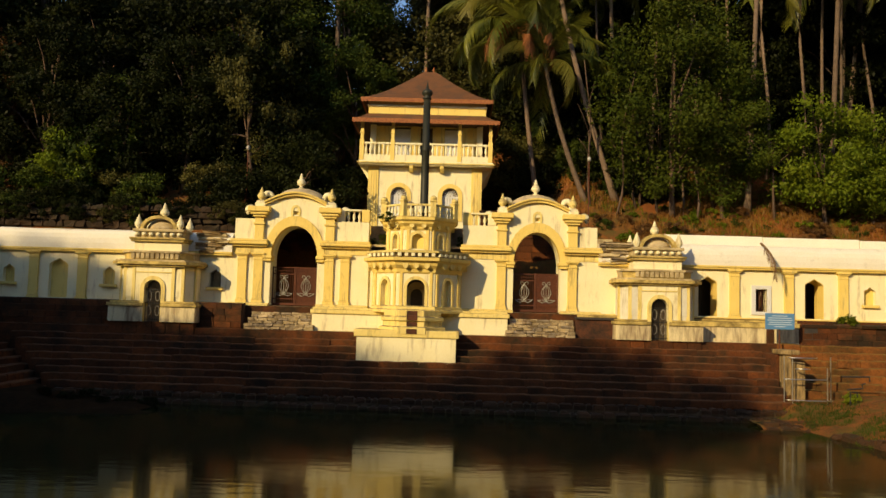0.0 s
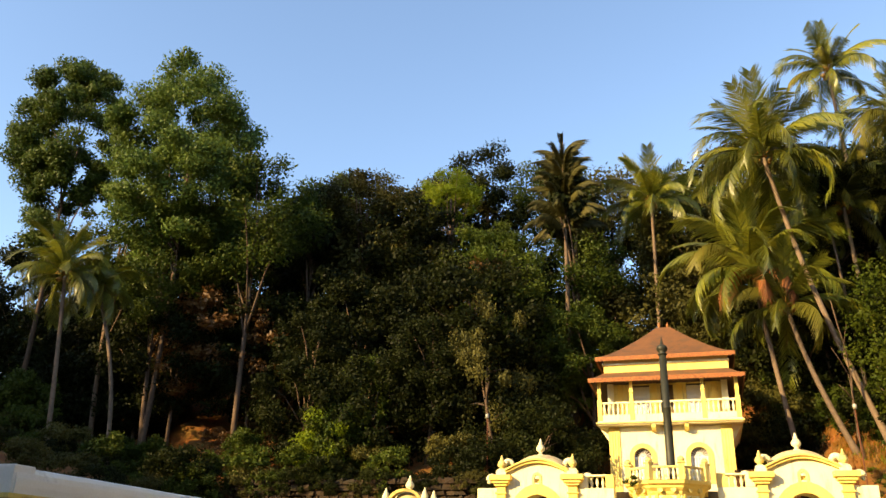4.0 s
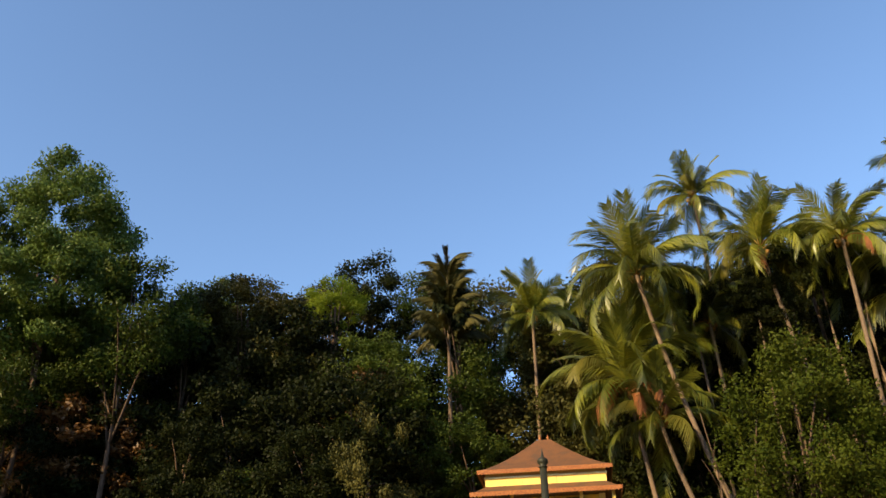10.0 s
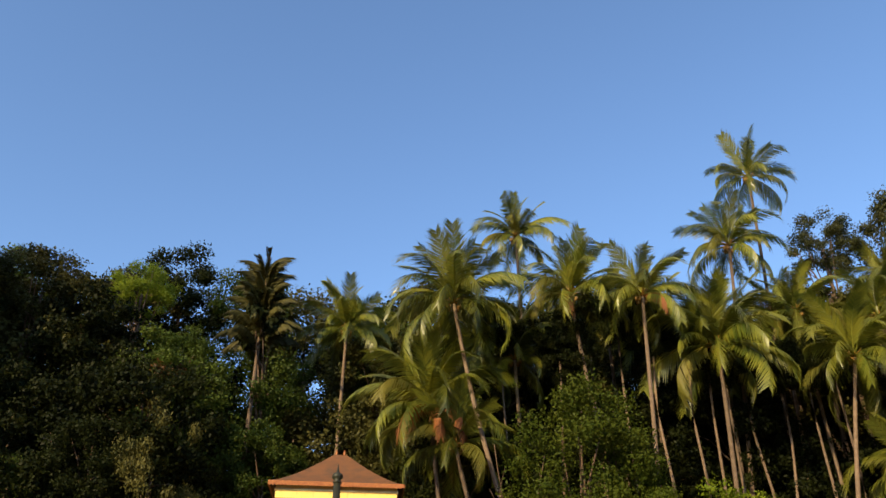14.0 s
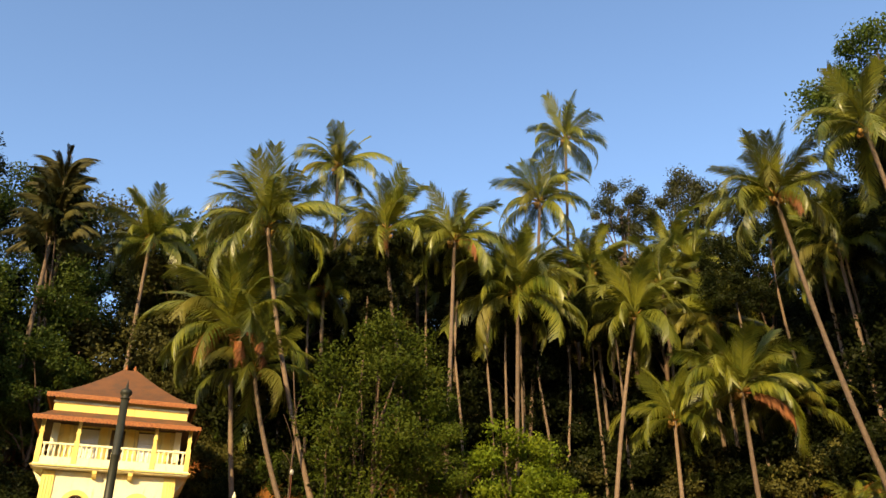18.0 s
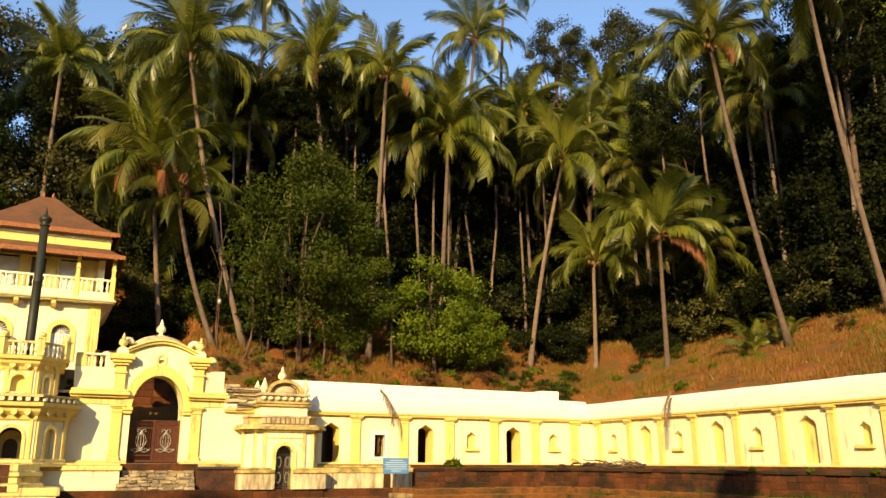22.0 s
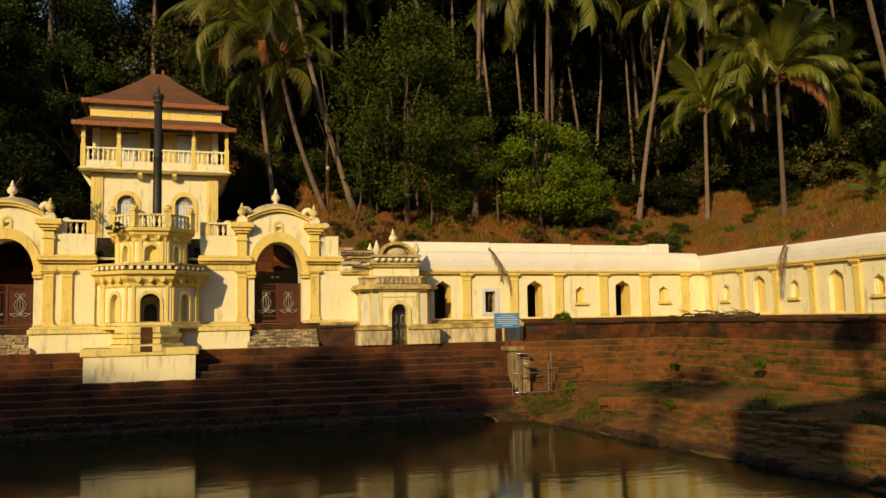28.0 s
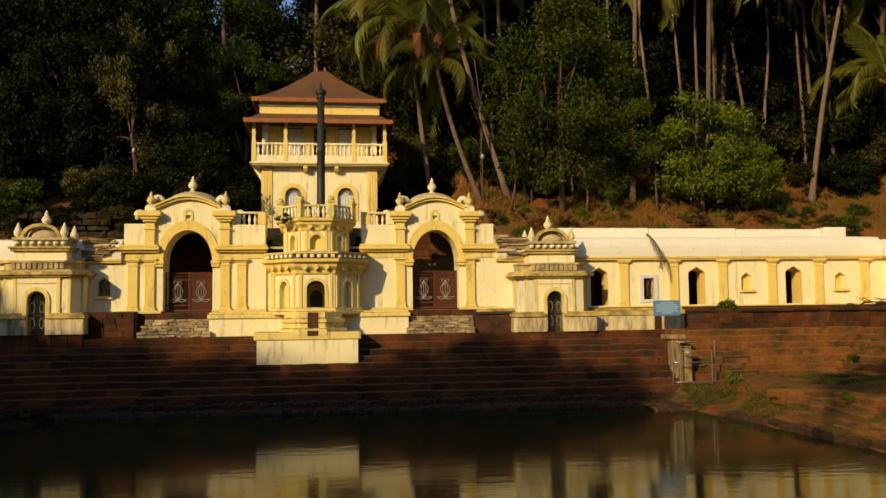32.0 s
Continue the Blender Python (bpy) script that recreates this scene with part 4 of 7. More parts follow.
# ---- Side shrines ----
def shrine(cx, base, label, tint):
    s = thing("shrine", label, "shrine", cx, 33.5, base, group="pair of side shrines")
    ch = 0.42

    def plan(a, d, y0=0.0):
        return [(-a + ch, y0), (a - ch, y0), (a, y0 + ch), (a, y0 + d), (-a, y0 + d), (-a, y0 + ch)]

    def slab(pts, z0, z1, bm=None):
        bm = bm or bmesh.new()
        lo, hi = [bm.verts.new((x, y, z0)) for x, y in pts], [bm.verts.new((x, y, z1)) for x, y in pts]
        n = len(pts)
        for i in range(n):
            bm.faces.new((lo[i], lo[(i + 1) % n], hi[(i + 1) % n], hi[i]))
        bm.faces.new(lo[::-1])
        bm.faces.new(hi)
        return bm

    D = 1.9
    # base in two halves, cut by the low doorway
    for q in (-1, 1):
        part("plinth", box(min(q * 0.36, q * 1.76), max(q * 0.36, q * 1.76), 0.0, D, 0.0, 0.62, 0.02), PEELING, s)
        bm = box(min(q * 0.36, q * 1.82), max(q * 0.36, q * 1.82), -0.07, D, 0.62, 0.76, 0.03)
        box(min(q * 0.46, q * 1.72), max(q * 0.46, q * 1.72), 0.02, D, 0.76, 0.84, 0.03, bm)
        part("plinth_ledge", bm, MOSSY, s)
        part("body_side", slab([(q * 0.84, 0.14), (q * 1.15, 0.14), (q * 1.5, 0.62), (q * 1.5, D), (q * 0.84, D)], 0.8, 2.32), tint, s)
        for x, y in ((0.80, 0.06), (1.17, 0.12), (1.5, 0.60)):
            part("corner_pilaster", box(q * x - 0.07, q * x + 0.07, y, y + 0.14, 0.80, 2.36, 0.01), PALE, s)
        part("side_panel", box(q * 0.99 - 0.13, q * 0.99 + 0.13, 0.118, 0.2, 1.0, 2.1, 0.01), tint, s)
    part("body_front", holed_panel(-0.84, 0.84, 0.80, 2.32, 0, 0.34, 0.5, 1.35, 1.70, 0.08, 0.4), CREAM, s)
    part("doorway", arch_band(0, 0.345, 0.50, 0.0, 1.35, 1.70, 1.86, 0.02, 0.2), PALE, s)
    part("lintel_moulding", box(-0.72, 0.72, 0.05, 0.12, 1.98, 2.03, 0.01), PALE, s)
    part("inside", box(-0.5, 0.5, 0.6, 0.7, 0.0, 1.9), DARKROOM, s)
    bm = bmesh.new()
    for k in range(7):
        box(-0.32 + 0.1 * k, -0.305 + 0.1 * k, 0.2, 0.22, 0.03, 1.35 + 0.3 * math.sqrt(max(0, 1 - ((-0.31 + 0.1 * k) / 0.34) ** 2)), 0, bm)
    for z in (0.1, 0.75, 1.3):
        box(-0.34, 0.34, 0.19, 0.23, z - 0.015, z + 0.015, 0, bm)
    gate = part("grille_door", bm, BLACKGRILLE, s, "black iron grille door")
    bm = bmesh.new()
    for u in (-0.17, 0.17):
        for z in (0.45, 1.05):
            tube([(u + 0.09 * math.cos(a), 0.185, z + 0.2 * math.sin(a)) for a in [math.pi * k / 6 for k in range(13)]], 0.012, 5, bm)
    part("grille_loops", bm, SILVER, gate)
    part("cornice", slab(plan(1.78, D + 0.1, -0.12), 2.32, 2.44, slab(plan(1.66, D + 0.1, -0.02), 2.24, 2.32)), MOSSY, s)
    part("cornice_top", slab(plan(1.70, D + 0.1, -0.06), 2.44, 2.52), WORN, s)
    part("frieze_back", slab(plan(1.40, D - 0.1, 0.16), 2.52, 2.82), MOSSY, s)
    for k in range(10):
        u = -0.90 + 0.2 * k
        part("frieze_block", box(u - 0.075, u + 0.075, 0.08, 0.2, 2.56, 2.78, 0.02), WORN, s)
    for q in (-1, 1):
        for k in range(4):
            part("frieze_block", box(q * 1.38 - 0.05, q * 1.38 + 0.05, 0.66 + 0.25 * k, 0.84 + 0.25 * k, 2.56, 2.78, 0.02), WORN, s)
    part("frieze_rail", slab(plan(1.46, D - 0.05, 0.08), 2.80, 2.88), WORN, s)
    part("upper_body", box(-0.98, 0.98, 0.40, D, 2.88, 3.34, 0.02), CREAM, s)
    bm = box(-1.10, 1.10, 0.28, D + 0.05, 3.26, 3.36, 0.03)
    box(-1.16, 1.16, 0.22, D + 0.08, 3.36, 3.44, 0.03, bm)
    part("upper_cornice", bm, MOSSY, s)
    bm = box(-0.98, 0.98, 0.42, D, 3.44, 3.70, 0)
    part("bead_band", bm, WORN, s)
    for k in range(7):
        part("bead", lathe([(0.03, 0), (0.10, 0.04), (0.10, 0.13), (0.04, 0.17)], -0.87 + 0.29 * k, 0.38, 3.50, 10), CREAM, s, "", True)
    part("dome_slab", box(-1.06, 1.06, 0.30, D + 0.05, 3.68, 3.80, 0.04), WORN, s)
    prof = [(0.70 * math.cos(a), 0.52 * math.sin(a)) for a in [math.pi / 2 * k / 8 for k in range(8)]] + [(0.04, 0.525)]
    part("dome", lathe(prof, 0, 1.1, 3.78, 24), DOME, s, "mossy plaster dome", True)
    part("dome_gable", arch_band(0, 0.62, 0.76, 3.79, 3.80, 4.24, 4.36, 0.34, 0.7), MOSSY, s)
    part("finial", lathe(finial(0.84), 0, 1.0, 4.26, 14), CREAM, s, "", True)
    for q in (-1, 1):
        for y in (0.45, 1.7):
            part("corner_finial", lathe([(0.08, 0), (0.08, 0.05), (0.15, 0.14), (0.16, 0.24), (0.10, 0.40), (0.05, 0.52), (0.015, 0.62)], q * 0.86, y, 3.78, 12), CREAM, s, "", True)
    return s


def base_course(cx, base):
    """Dark stone course under a shrine, down to the steps."""
    b = thing("base_course", "blackened stone base course under the shrine", "plinth", cx, 33.5, base, kind="structure")
    for k in range(6):
        part("stone", box(-1.72 + 0.575 * k, -1.16 + 0.575 * k, 0.10 + 0.01 * (k % 3), 0.5, -0.5, -0.004, 0.02), LATERITE, b)


base_course(-10.55, LAND + 0.2)
base_course(9.98, LAND)
shrine(-10.55, LAND + 0.2, "small domed cream shrine with a black grille door, half in shade", CREAM)
shrine(9.98, LAND, "small domed cream shrine with blue-grey side panels and grille door", PANELW)
el = thing("east_plinth", "cream plinth with stained ledge beside the shrine", "plinth", 0, FY, 0, kind="structure")
part("plinth", box(11.6, 15.9, -0.75, -0.4, LAND - 0.1, 3.62, 0.03), PEELING, el)
part("ledge", box(11.6, 15.95, -0.8, 0.0, 3.62, 3.84, 0.04), MOSSY, el)
part("ledge", box(6.8, 9.0, -0.5, -0.0, 3.86, 3.98, 0.03), MOSSY, el)
part("dark_wall", box(6.72, 8.3, -0.82, -0.1, LAND - 0.1, 3.76, 0.03), RUSTWALL, el, "dark red wall beside the gateway steps")
part("black_coping", box(6.70, 8.3, -0.9, -0.1, 3.76, 3.86, 0.03), DARKSTONE, el)
part("upper_ledge", box(11.6, 15.95, -0.46, -0.17, 3.84, 3.94, 0.03), MOSSY, el)
# solid dark panel in place of the shade in a small opening
part("drain_opening", box(14.55, 14.85, -0.79, -0.7, LAND, 3.58), LATERITE, el)
part("blackened_block", box(15.97, 16.85, -1.05, -0.5, LAND - 0.2, 3.68, 0.03), DARKSTONE, el)
part("block_coping", box(15.92, 17.3, -1.1, -0.5, 3.68, 3.82, 0.03), FOOTING, el)


# ---- Tower behind ----
tw = thing("tower", "three-storey cream temple tower with balcony and brown tiered roof", "tower", 0.09, 43.0, 0)
HW, DP = 2.94, 6.0
bm = bmesh.new()
for c, a, b in ((-1.34, -HW, 0.0), (1.32, 0.0, HW)):
    holed_panel(a, b, 5.5, 11.3, c, 0.42, 8.55, 9.85, 10.27, -0.6, -0.25, 0, bm)
part("front_wall", bm, CREAM, tw)
part("side_wall", box(-HW, -HW + 0.3, -0.25, DP, 5.5, 14.2), CREAM, tw)
part("side_wall", box(HW - 0.3, HW, -0.25, DP, 5.5, 14.2), CREAM, tw)
part("rear_wall", box(-HW + 0.3, HW - 0.3, DP - 0.3, DP, 5.5, 14.2), CREAM, tw)
for q in (-1, 1):
    c = q * (HW - 0.27)
    p = part("corner_pilaster", box(c - 0.27, c + 0.27, -0.66, -0.58, 6.0, 11.3, 0.01), YELLOW, tw)
    bm = bmesh.new()
    for u in (-0.13, 0.0, 0.13):
        box(c + u - 0.035, c + u + 0.035, -0.685, -0.655, 6.0, 11.05, 0.01, bm)
    part("fluting", bm, PALE, p)
for c in (-1.34, 1.32):
    w = part("arched_window", arch_band(c, 0.42, 0.64, 8.55, 9.85, 10.27, 10.49, -0.65, -0.55), YELLOW, tw)
    for k in range(6):
        part("shutter_slat", box(c - 0.41 + 0.137 * k, c - 0.29 + 0.137 * k, -0.44, -0.41, 8.56, 9.78, 0.012), WHITEWOOD, w)
    part("transom", box(c - 0.42, c + 0.42, -0.46, -0.40, 9.78, 9.86), WHITEWOOD, w)
    part("fanlight", tube([(c + 0.16 * math.cos(math.pi * k / 10), -0.45, 9.86 + 0.16 * math.sin(math.pi * k / 10)) for k in range(11)], 0.016, 5), WHITEWOOD, w, "white fan tracery")
    for k in range(9):
        a = math.pi * (k + 0.5) / 9
        part("ray", tube([(c + 0.05 * math.cos(a), -0.45, 9.86 + 0.05 * math.sin(a)), (c + 0.40 * math.cos(a), -0.45, 9.86 + 0.40 * math.sin(a))], 0.016, 5), WHITEWOOD, w)
    # dark sheet in place of the shade behind the shutters
    part("window_dark", box(c - 0.5, c + 0.5, -0.28, -0.24, 8.5, 10.4), DARKROOM, w)
# balcony
bl = part("balcony_slab", box(-3.42, 3.47, -1.1, 0.0, 11.34, 11.56, 0.03), CREAM, tw)
part("balcony_slab", box(-3.42, -HW, 0.0, DP, 11.34, 11.56), CREAM, tw)
part("balcony_slab", box(HW, 3.47, 0.0, DP, 11.34, 11.56), CREAM, tw)
part("slab_moulding", box(-3.50, 3.55, -1.18, -0.3, 11.40, 11.48, 0.03), PALE, tw)
part("parapet_foot", box(-3.36, 3.40, -1.06, -0.9, 11.56, 11.86, 0.01), CREAM, tw)
for q in (-1, 1):
    part("parapet_foot", box(q * 3.32 - 0.06, q * 3.32 + 0.06, -0.9, DP, 11.56, 11.86), CREAM, tw)
    part("side_rail", box(q * 3.32 - 0.06, q * 3.32 + 0.06, -0.9, DP, 12.40, 12.50), CREAM, tw)
    part("haunch", prism([(q * HW, 10.6), (q * 3.40, 11.34), (q * HW, 11.34)], 0.05, DP), CREAM, tw)
part("hand_rail", box(-3.36, 3.40, -1.07, -0.92, 12.40, 12.50, 0.02), CREAM, tw)
TB = mesh_of("baluster", lathe([(r * 1.05, h * 1.18) for r, h in BAL], seg=10), CREAM, True)
posts = (-3.28, -1.70, 1.74, 3.32)
for a, b in zip(posts, posts[1:]):
    n = round((b - a) / 0.235)
    for k in range(1, n):
        at(part("baluster", TB, None, tw), a + (b - a) * k / n, -0.99, 11.86)
for q in (-3.32, 3.32):
    for k in range(22):
        at(part("baluster", TB, None, tw), q, -0.75 + 0.26 * k, 11.86)
for c in posts:
    bm = box(c - 0.11, c + 0.11, -1.1, -0.88, 11.56, 12.62, 0.01)
    box(c - 0.08, c + 0.08, -1.07, -0.91, 12.62, 13.62, 0.01, bm)
    box(c - 0.11, c + 0.11, -1.1, -0.88, 12.95, 13.02, 0.01, bm)
    part("balcony_post", bm, YELLOW, tw)
for c in (-0.72, 0.85):
    bm = prism([(-1.05, 11.34), (-1.05, 11.2), (-0.95, 11.08), (-0.6, 11.02), (-0.6, 11.34)], c - 0.1, c + 0.1)
    bm.transform(Matrix(((0, 1, 0, 0), (1, 0, 0, 0), (0, 0, 1, 0), (0, 0, 0, 1))))
    part("bracket", bm, YELLOW, tw)
# upper storey wall with doors
bm = bmesh.new()
for a, b in ((-2.75, -1.75), (-0.85, -0.32), (0.32, 0.95), (1.88, 2.75)):
    box(a, b, 0.0, 0.3, 11.5, 13.6, 0, bm)
box(-2.75, 2.75, 0.0, 0.3, 13.55, 14.2, 0, bm)
part("upper_wall", bm, PALE, tw)
for a in (-2.3, -0.62, 0.62, 2.3):
    part("wall_pilaster", box(a - 0.14, a + 0.14, -0.05, 0.01, 11.56, 13.7, 0.01), YELLOW, tw)
for c in (-1.30, 1.42):
    d = part("balcony_door", box(c - 0.46, c + 0.46, 0.08, 0.13, 11.56, 13.45, 0.01), WHITEWOOD, tw, "white panelled balcony door")
    for u in (-0.23, 0.23):
        for z in (11.75, 12.35, 12.95):
            part("door_panel", box(c + u - 0.16, c + u + 0.16, 0.05, 0.09, z, z + 0.42, 0.015), WHITEWOOD, d)
# dark sheet in place of the shade inside the open doorway
part("dark_doorway", box(-0.33, 0.33, 0.25, 0.3, 11.5, 13.5), DARKROOM, tw)
part("balcony_ceiling", box(-3.3, 3.3, -1.0, DP, 13.58, 13.64), SOFFIT, tw)
part("clerestory", box(-3.06, 3.08, -0.40, DP - 0.1, 13.9, 15.0), YELLOW, tw)
part("clerestory_band", box(-3.12, 3.14, -0.46, DP - 0.05, 14.52, 14.62, 0.02), CREAM, tw)


def hip(z0, z1, hw0, y00, y01, hw1, y10, y11, curve, steps, name):
    """A hipped roof with a hollow curve from eave to top."""
    bm = bmesh.new()
    rows = []
    for i in range(steps + 1):
        t = i / steps
        z = z0 + (z1 - z0) * (t ** curve)
        a, b, c = hw0 + (hw1 - hw0) * t, y00 + (y10 - y00) * t, y01 + (y11 - y01) * t
        rows.append([bm.verts.new(p) for p in ((-a, b, z), (a, b, z), (a, c, z), (-a, c, z))])
    for p, q in zip(rows, rows[1:]):
        for k in range(4):
            bm.faces.new((p[k], p[(k + 1) % 4], q[(k + 1) % 4], q[k]))
    bm.faces.new(rows[-1])
    bm.faces.new(rows[0][::-1])
    part(name, bm, ROOFM, tw)


hip(13.62, 14.42, 3.72, -1.45, DP + 0.7, 2.74, 0.08, DP - 0.5, 1.15, 4, "lower_roof")
hip(14.92, 17.25, 3.40, -0.72, DP + 0.2, 0.36, 2.5, 3.2, 1.28, 8, "upper_roof")
for nm, hw, ya, yb, z in (("lower_fascia", 3.74, -1.48, DP + 0.73, 13.46), ("upper_fascia", 3.42, -0.75, DP + 0.23, 14.72)):
    bm = box(-hw, hw, ya - 0.03, ya, z, z + 0.19)
    box(-hw, hw, yb, yb + 0.03, z, z + 0.19, 0, bm)
    box(-hw - 0.03, -hw, ya, yb, z, z + 0.19, 0, bm)
    box(hw, hw + 0.03, ya, yb, z, z + 0.19, 0, bm)
    for k in range(int(hw * 2 / 0.16)):
        u = -hw + 0.08 + 0.16 * k
        prism([(u - 0.07, z), (u, z - 0.06), (u + 0.07, z)], ya - 0.03, ya - 0.01, bm)
    part(nm, bm, FASCIA, tw, "carved reddish fascia board")
    part(nm + "_soffit", box(-hw + 0.02, hw - 0.02, ya + 0.02, yb - 0.02, z + 0.14, z + 0.17), SOFFIT, tw)
for u in (-0.22, 0.22):
    part("roof_finial", lathe([(0.06, 0), (0.09, 0.08), (0.05, 0.16), (0.09, 0.24), (0.04, 0.34), (0.015, 0.42)], u, 2.85, 17.2, 10), FASCIA, tw, "", True)

# laterite court wall seen through the gateways
cwall = thing("wall_court", "laterite block wall of the inner court", "wall", 0, 38.4, 0, kind="structure")
rr = random.Random(21)
for k in range(11):
    for u0, u1 in ((-7.4, -2.8), (2.8, 7.4)):
        for a, b in course(u0, u1, rr, 0.5, 0.75):
            at(part("block", box(0, b - a - 0.012, 0, 0.3, 0, 0.308, 0.012), LATERITE, cwall), a, rr.uniform(-0.02, 0.02), 3.9 + 0.32 * k)
for k in range(11, 15):
    for a, b in course(2.8, 7.6, rr, 0.5, 0.75):
        at(part("block", box(0, b - a - 0.012, 0, 0.3, 0, 0.308, 0.012), LATERITE, cwall), a, rr.uniform(-0.02, 0.02), 3.9 + 0.32 * k)
part("core", box(-7.6, 7.6, 0.1, 0.5, 3.5, 7.4), LATERITE, cwall)
# slab and side walls added to keep sun out of the west passage
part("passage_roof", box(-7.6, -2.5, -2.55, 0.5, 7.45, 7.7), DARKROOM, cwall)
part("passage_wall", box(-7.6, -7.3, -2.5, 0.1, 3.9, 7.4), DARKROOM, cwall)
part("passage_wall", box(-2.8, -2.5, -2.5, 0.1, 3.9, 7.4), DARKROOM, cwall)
part("court_floor", box(-7.6, 7.6, -3.0, 0.1, 3.7, 3.9), GREYSTONE, cwall)


# ---- Steps round the tank ----
def blocks_mesh(name, boxes, material, jitter=0.012, seed=1, worn=0.04):
    """Many stone blocks with worn top edges in one mesh; each box is x0, x1, y0, y1, z0, z1."""
    rnd = random.Random(seed)
    vs, fs = [], []
    for x0, x1, y0, y1, z0, z1 in boxes:
        o = len(vs)
        j = lambda: rnd.uniform(-jitter, jitter)
        c = worn * rnd.uniform(0.5, 1.3)
        for z, i in ((z0, 0), (z1 - c, 0), (z1, c)):
            for x, y in ((x0 + i, y0 + i), (x1 - i, y0 + i), (x1 - i, y1), (x0 + i, y1)):
                vs.append((x + 0.4 * j(), y + j(), z + (0 if z == z0 else j())))
        for k in range(4):
            m = (k + 1) % 4
            fs.append((o + k, o + m, o + 4 + m, o + 4 + k))
            fs.append((o + 4 + k, o + 4 + m, o + 8 + m, o + 8 + k))
        fs.append((o + 8, o + 9, o + 10, o + 11))
    me = bpy.data.meshes.new(name)
    me.from_pydata(vs, [], fs)
    me.materials.append(material)
    return me


rnd = random.Random(5)
steps_n = thing("tank_steps_north", "long flight of worn red laterite steps down to the water", "steps", kind="structure")
steps_e = thing("tank_steps_east", "overgrown laterite steps with a grassy ledge", "steps", kind="structure")
steps_w = thing("tank_steps_west", "shaded laterite steps of the tank", "steps", kind="structure")
NK, TREAD, RISE = 11, 0.322, 0.249
STEP_BLOCKS = []   # parent, turn, x, y, top, length, depth, height


def flight_row(parent, turn, a, b, front, top, depth, height, lo, hi, sag=0.03, wob=0.03, skew=lambda c: 0.0):
    """One course of long laterite blocks; turn 0 runs along x, 90 along y."""
    for u, v in course(a, b, rnd, lo, hi):
        low = rnd.uniform(-sag, 0.0) if rnd.random() < 0.93 else rnd.uniform(-2.4 * sag, -sag)
        STEP_BLOCKS.append((parent, turn, u, v, front + skew((u + v) / 2) + rnd.uniform(0, wob), top + low, depth, height))


def out_of_line(x, k):
    """The lower courses run a little out of line with the terrace, nearer the middle of the tank towards the east."""
    return -0.046 * (x + 4.0) * k / 10


def edge_x(y):
    """The waterline of the east bank."""
    return 13.85 + 0.118 * max(0.0, 26.5 - y)


foot = []
for k in range(NK):
    front, top = 33.47 - TREAD * k, LAND - 0.03 - RISE * (k + 1)
    x0, x1 = -16.2 + 0.36 * k, 14.12
    core = bmesh.new()
    lo = [core.verts.new(p) for p in ((x0, front + 0.07 + out_of_line(x0, k), -0.6), (x1, front + 0.07 + out_of_line(x1, k), -0.6), (x1, 33.9, -0.6), (x0, 33.9, -0.6))]
    hi = [core.verts.new(v.co + Vector((0, 0, top - 0.10 + 0.6))) for v in lo]
    for i in range(4):
        core.faces.new((lo[i], lo[(i + 1) % 4], hi[(i + 1) % 4], hi[i]))
    core.faces.new(hi)
    part("step_core", core, LATERITE if k < 8 else MORTAR, steps_n)
    if k < 8:
        flight_row(steps_n, 0, x0, x1, front, top, TREAD + 0.12, RISE + 0.03, 0.65, 1.3, 0.022, 0.03, lambda c: out_of_line(c, k))
    else:
        # rough masonry with open joints near the water
        for u, v in course(x0, x1, rnd, 0.22, 0.55):
            f = front + out_of_line((u + v) / 2, k) + rnd.uniform(0, 0.06)
            foot.append((u + 0.022, v - 0.022, f, f + TREAD + 0.1, top - RISE + 0.03, top - rnd.uniform(0.0, 0.06)))
tagged(part("footing_masonry", blocks_mesh("footing_masonry", foot, FOOTING, 0.025, 4, 0.055), None, steps_n), kind="stuff")
# east side: a high flight, an earth ledge, then a lower ruined flight
for k in range(7):
    x1, z1, ya = 23.75 - 0.45 * k, 3.02 - 0.27 * k, 33.5 - 0.37 * k
    part("step_core", box(x1 + 0.08, 24.4, 3, ya, -0.6, z1 - 0.10), OVERGROWN, steps_e)
    part("step_core", box(14.75, 24.2, ya + 0.08, 34.2, -0.6, z1 - 0.10), OVERGROWN, steps_e)
    flight_row(steps_e, 90, 3.0, ya, x1, z1, 0.6, 0.32, 0.5, 0.95, 0.035, 0.05)
    flight_row(steps_e, 0, 14.75, x1, ya, z1, 0.55, 0.32, 0.5, 0.95, 0.035, 0.05)
for k in range(5):
    x1, z1 = 16.35 - 0.52 * k, 1.24 - 0.165 * k
    flight_row(steps_e, 90, 3.0, 25.6 - 0.2 * k, x1 + 0.2, z1, 0.62, 0.26, 0.35, 0.8, 0.10, 0.22, lambda c: (edge_x(c) - 13.85) * (0.5 + 0.125 * k))
    flight_row(steps_e, 0, 15.2 + 0.1 * k, x1 + 0.5, 25.6 - 0.2 * k, z1, 0.6, 0.26, 0.4, 0.9, 0.06, 0.14)
# earth between the two flights, round the corner of the tank
bm = bmesh.new()


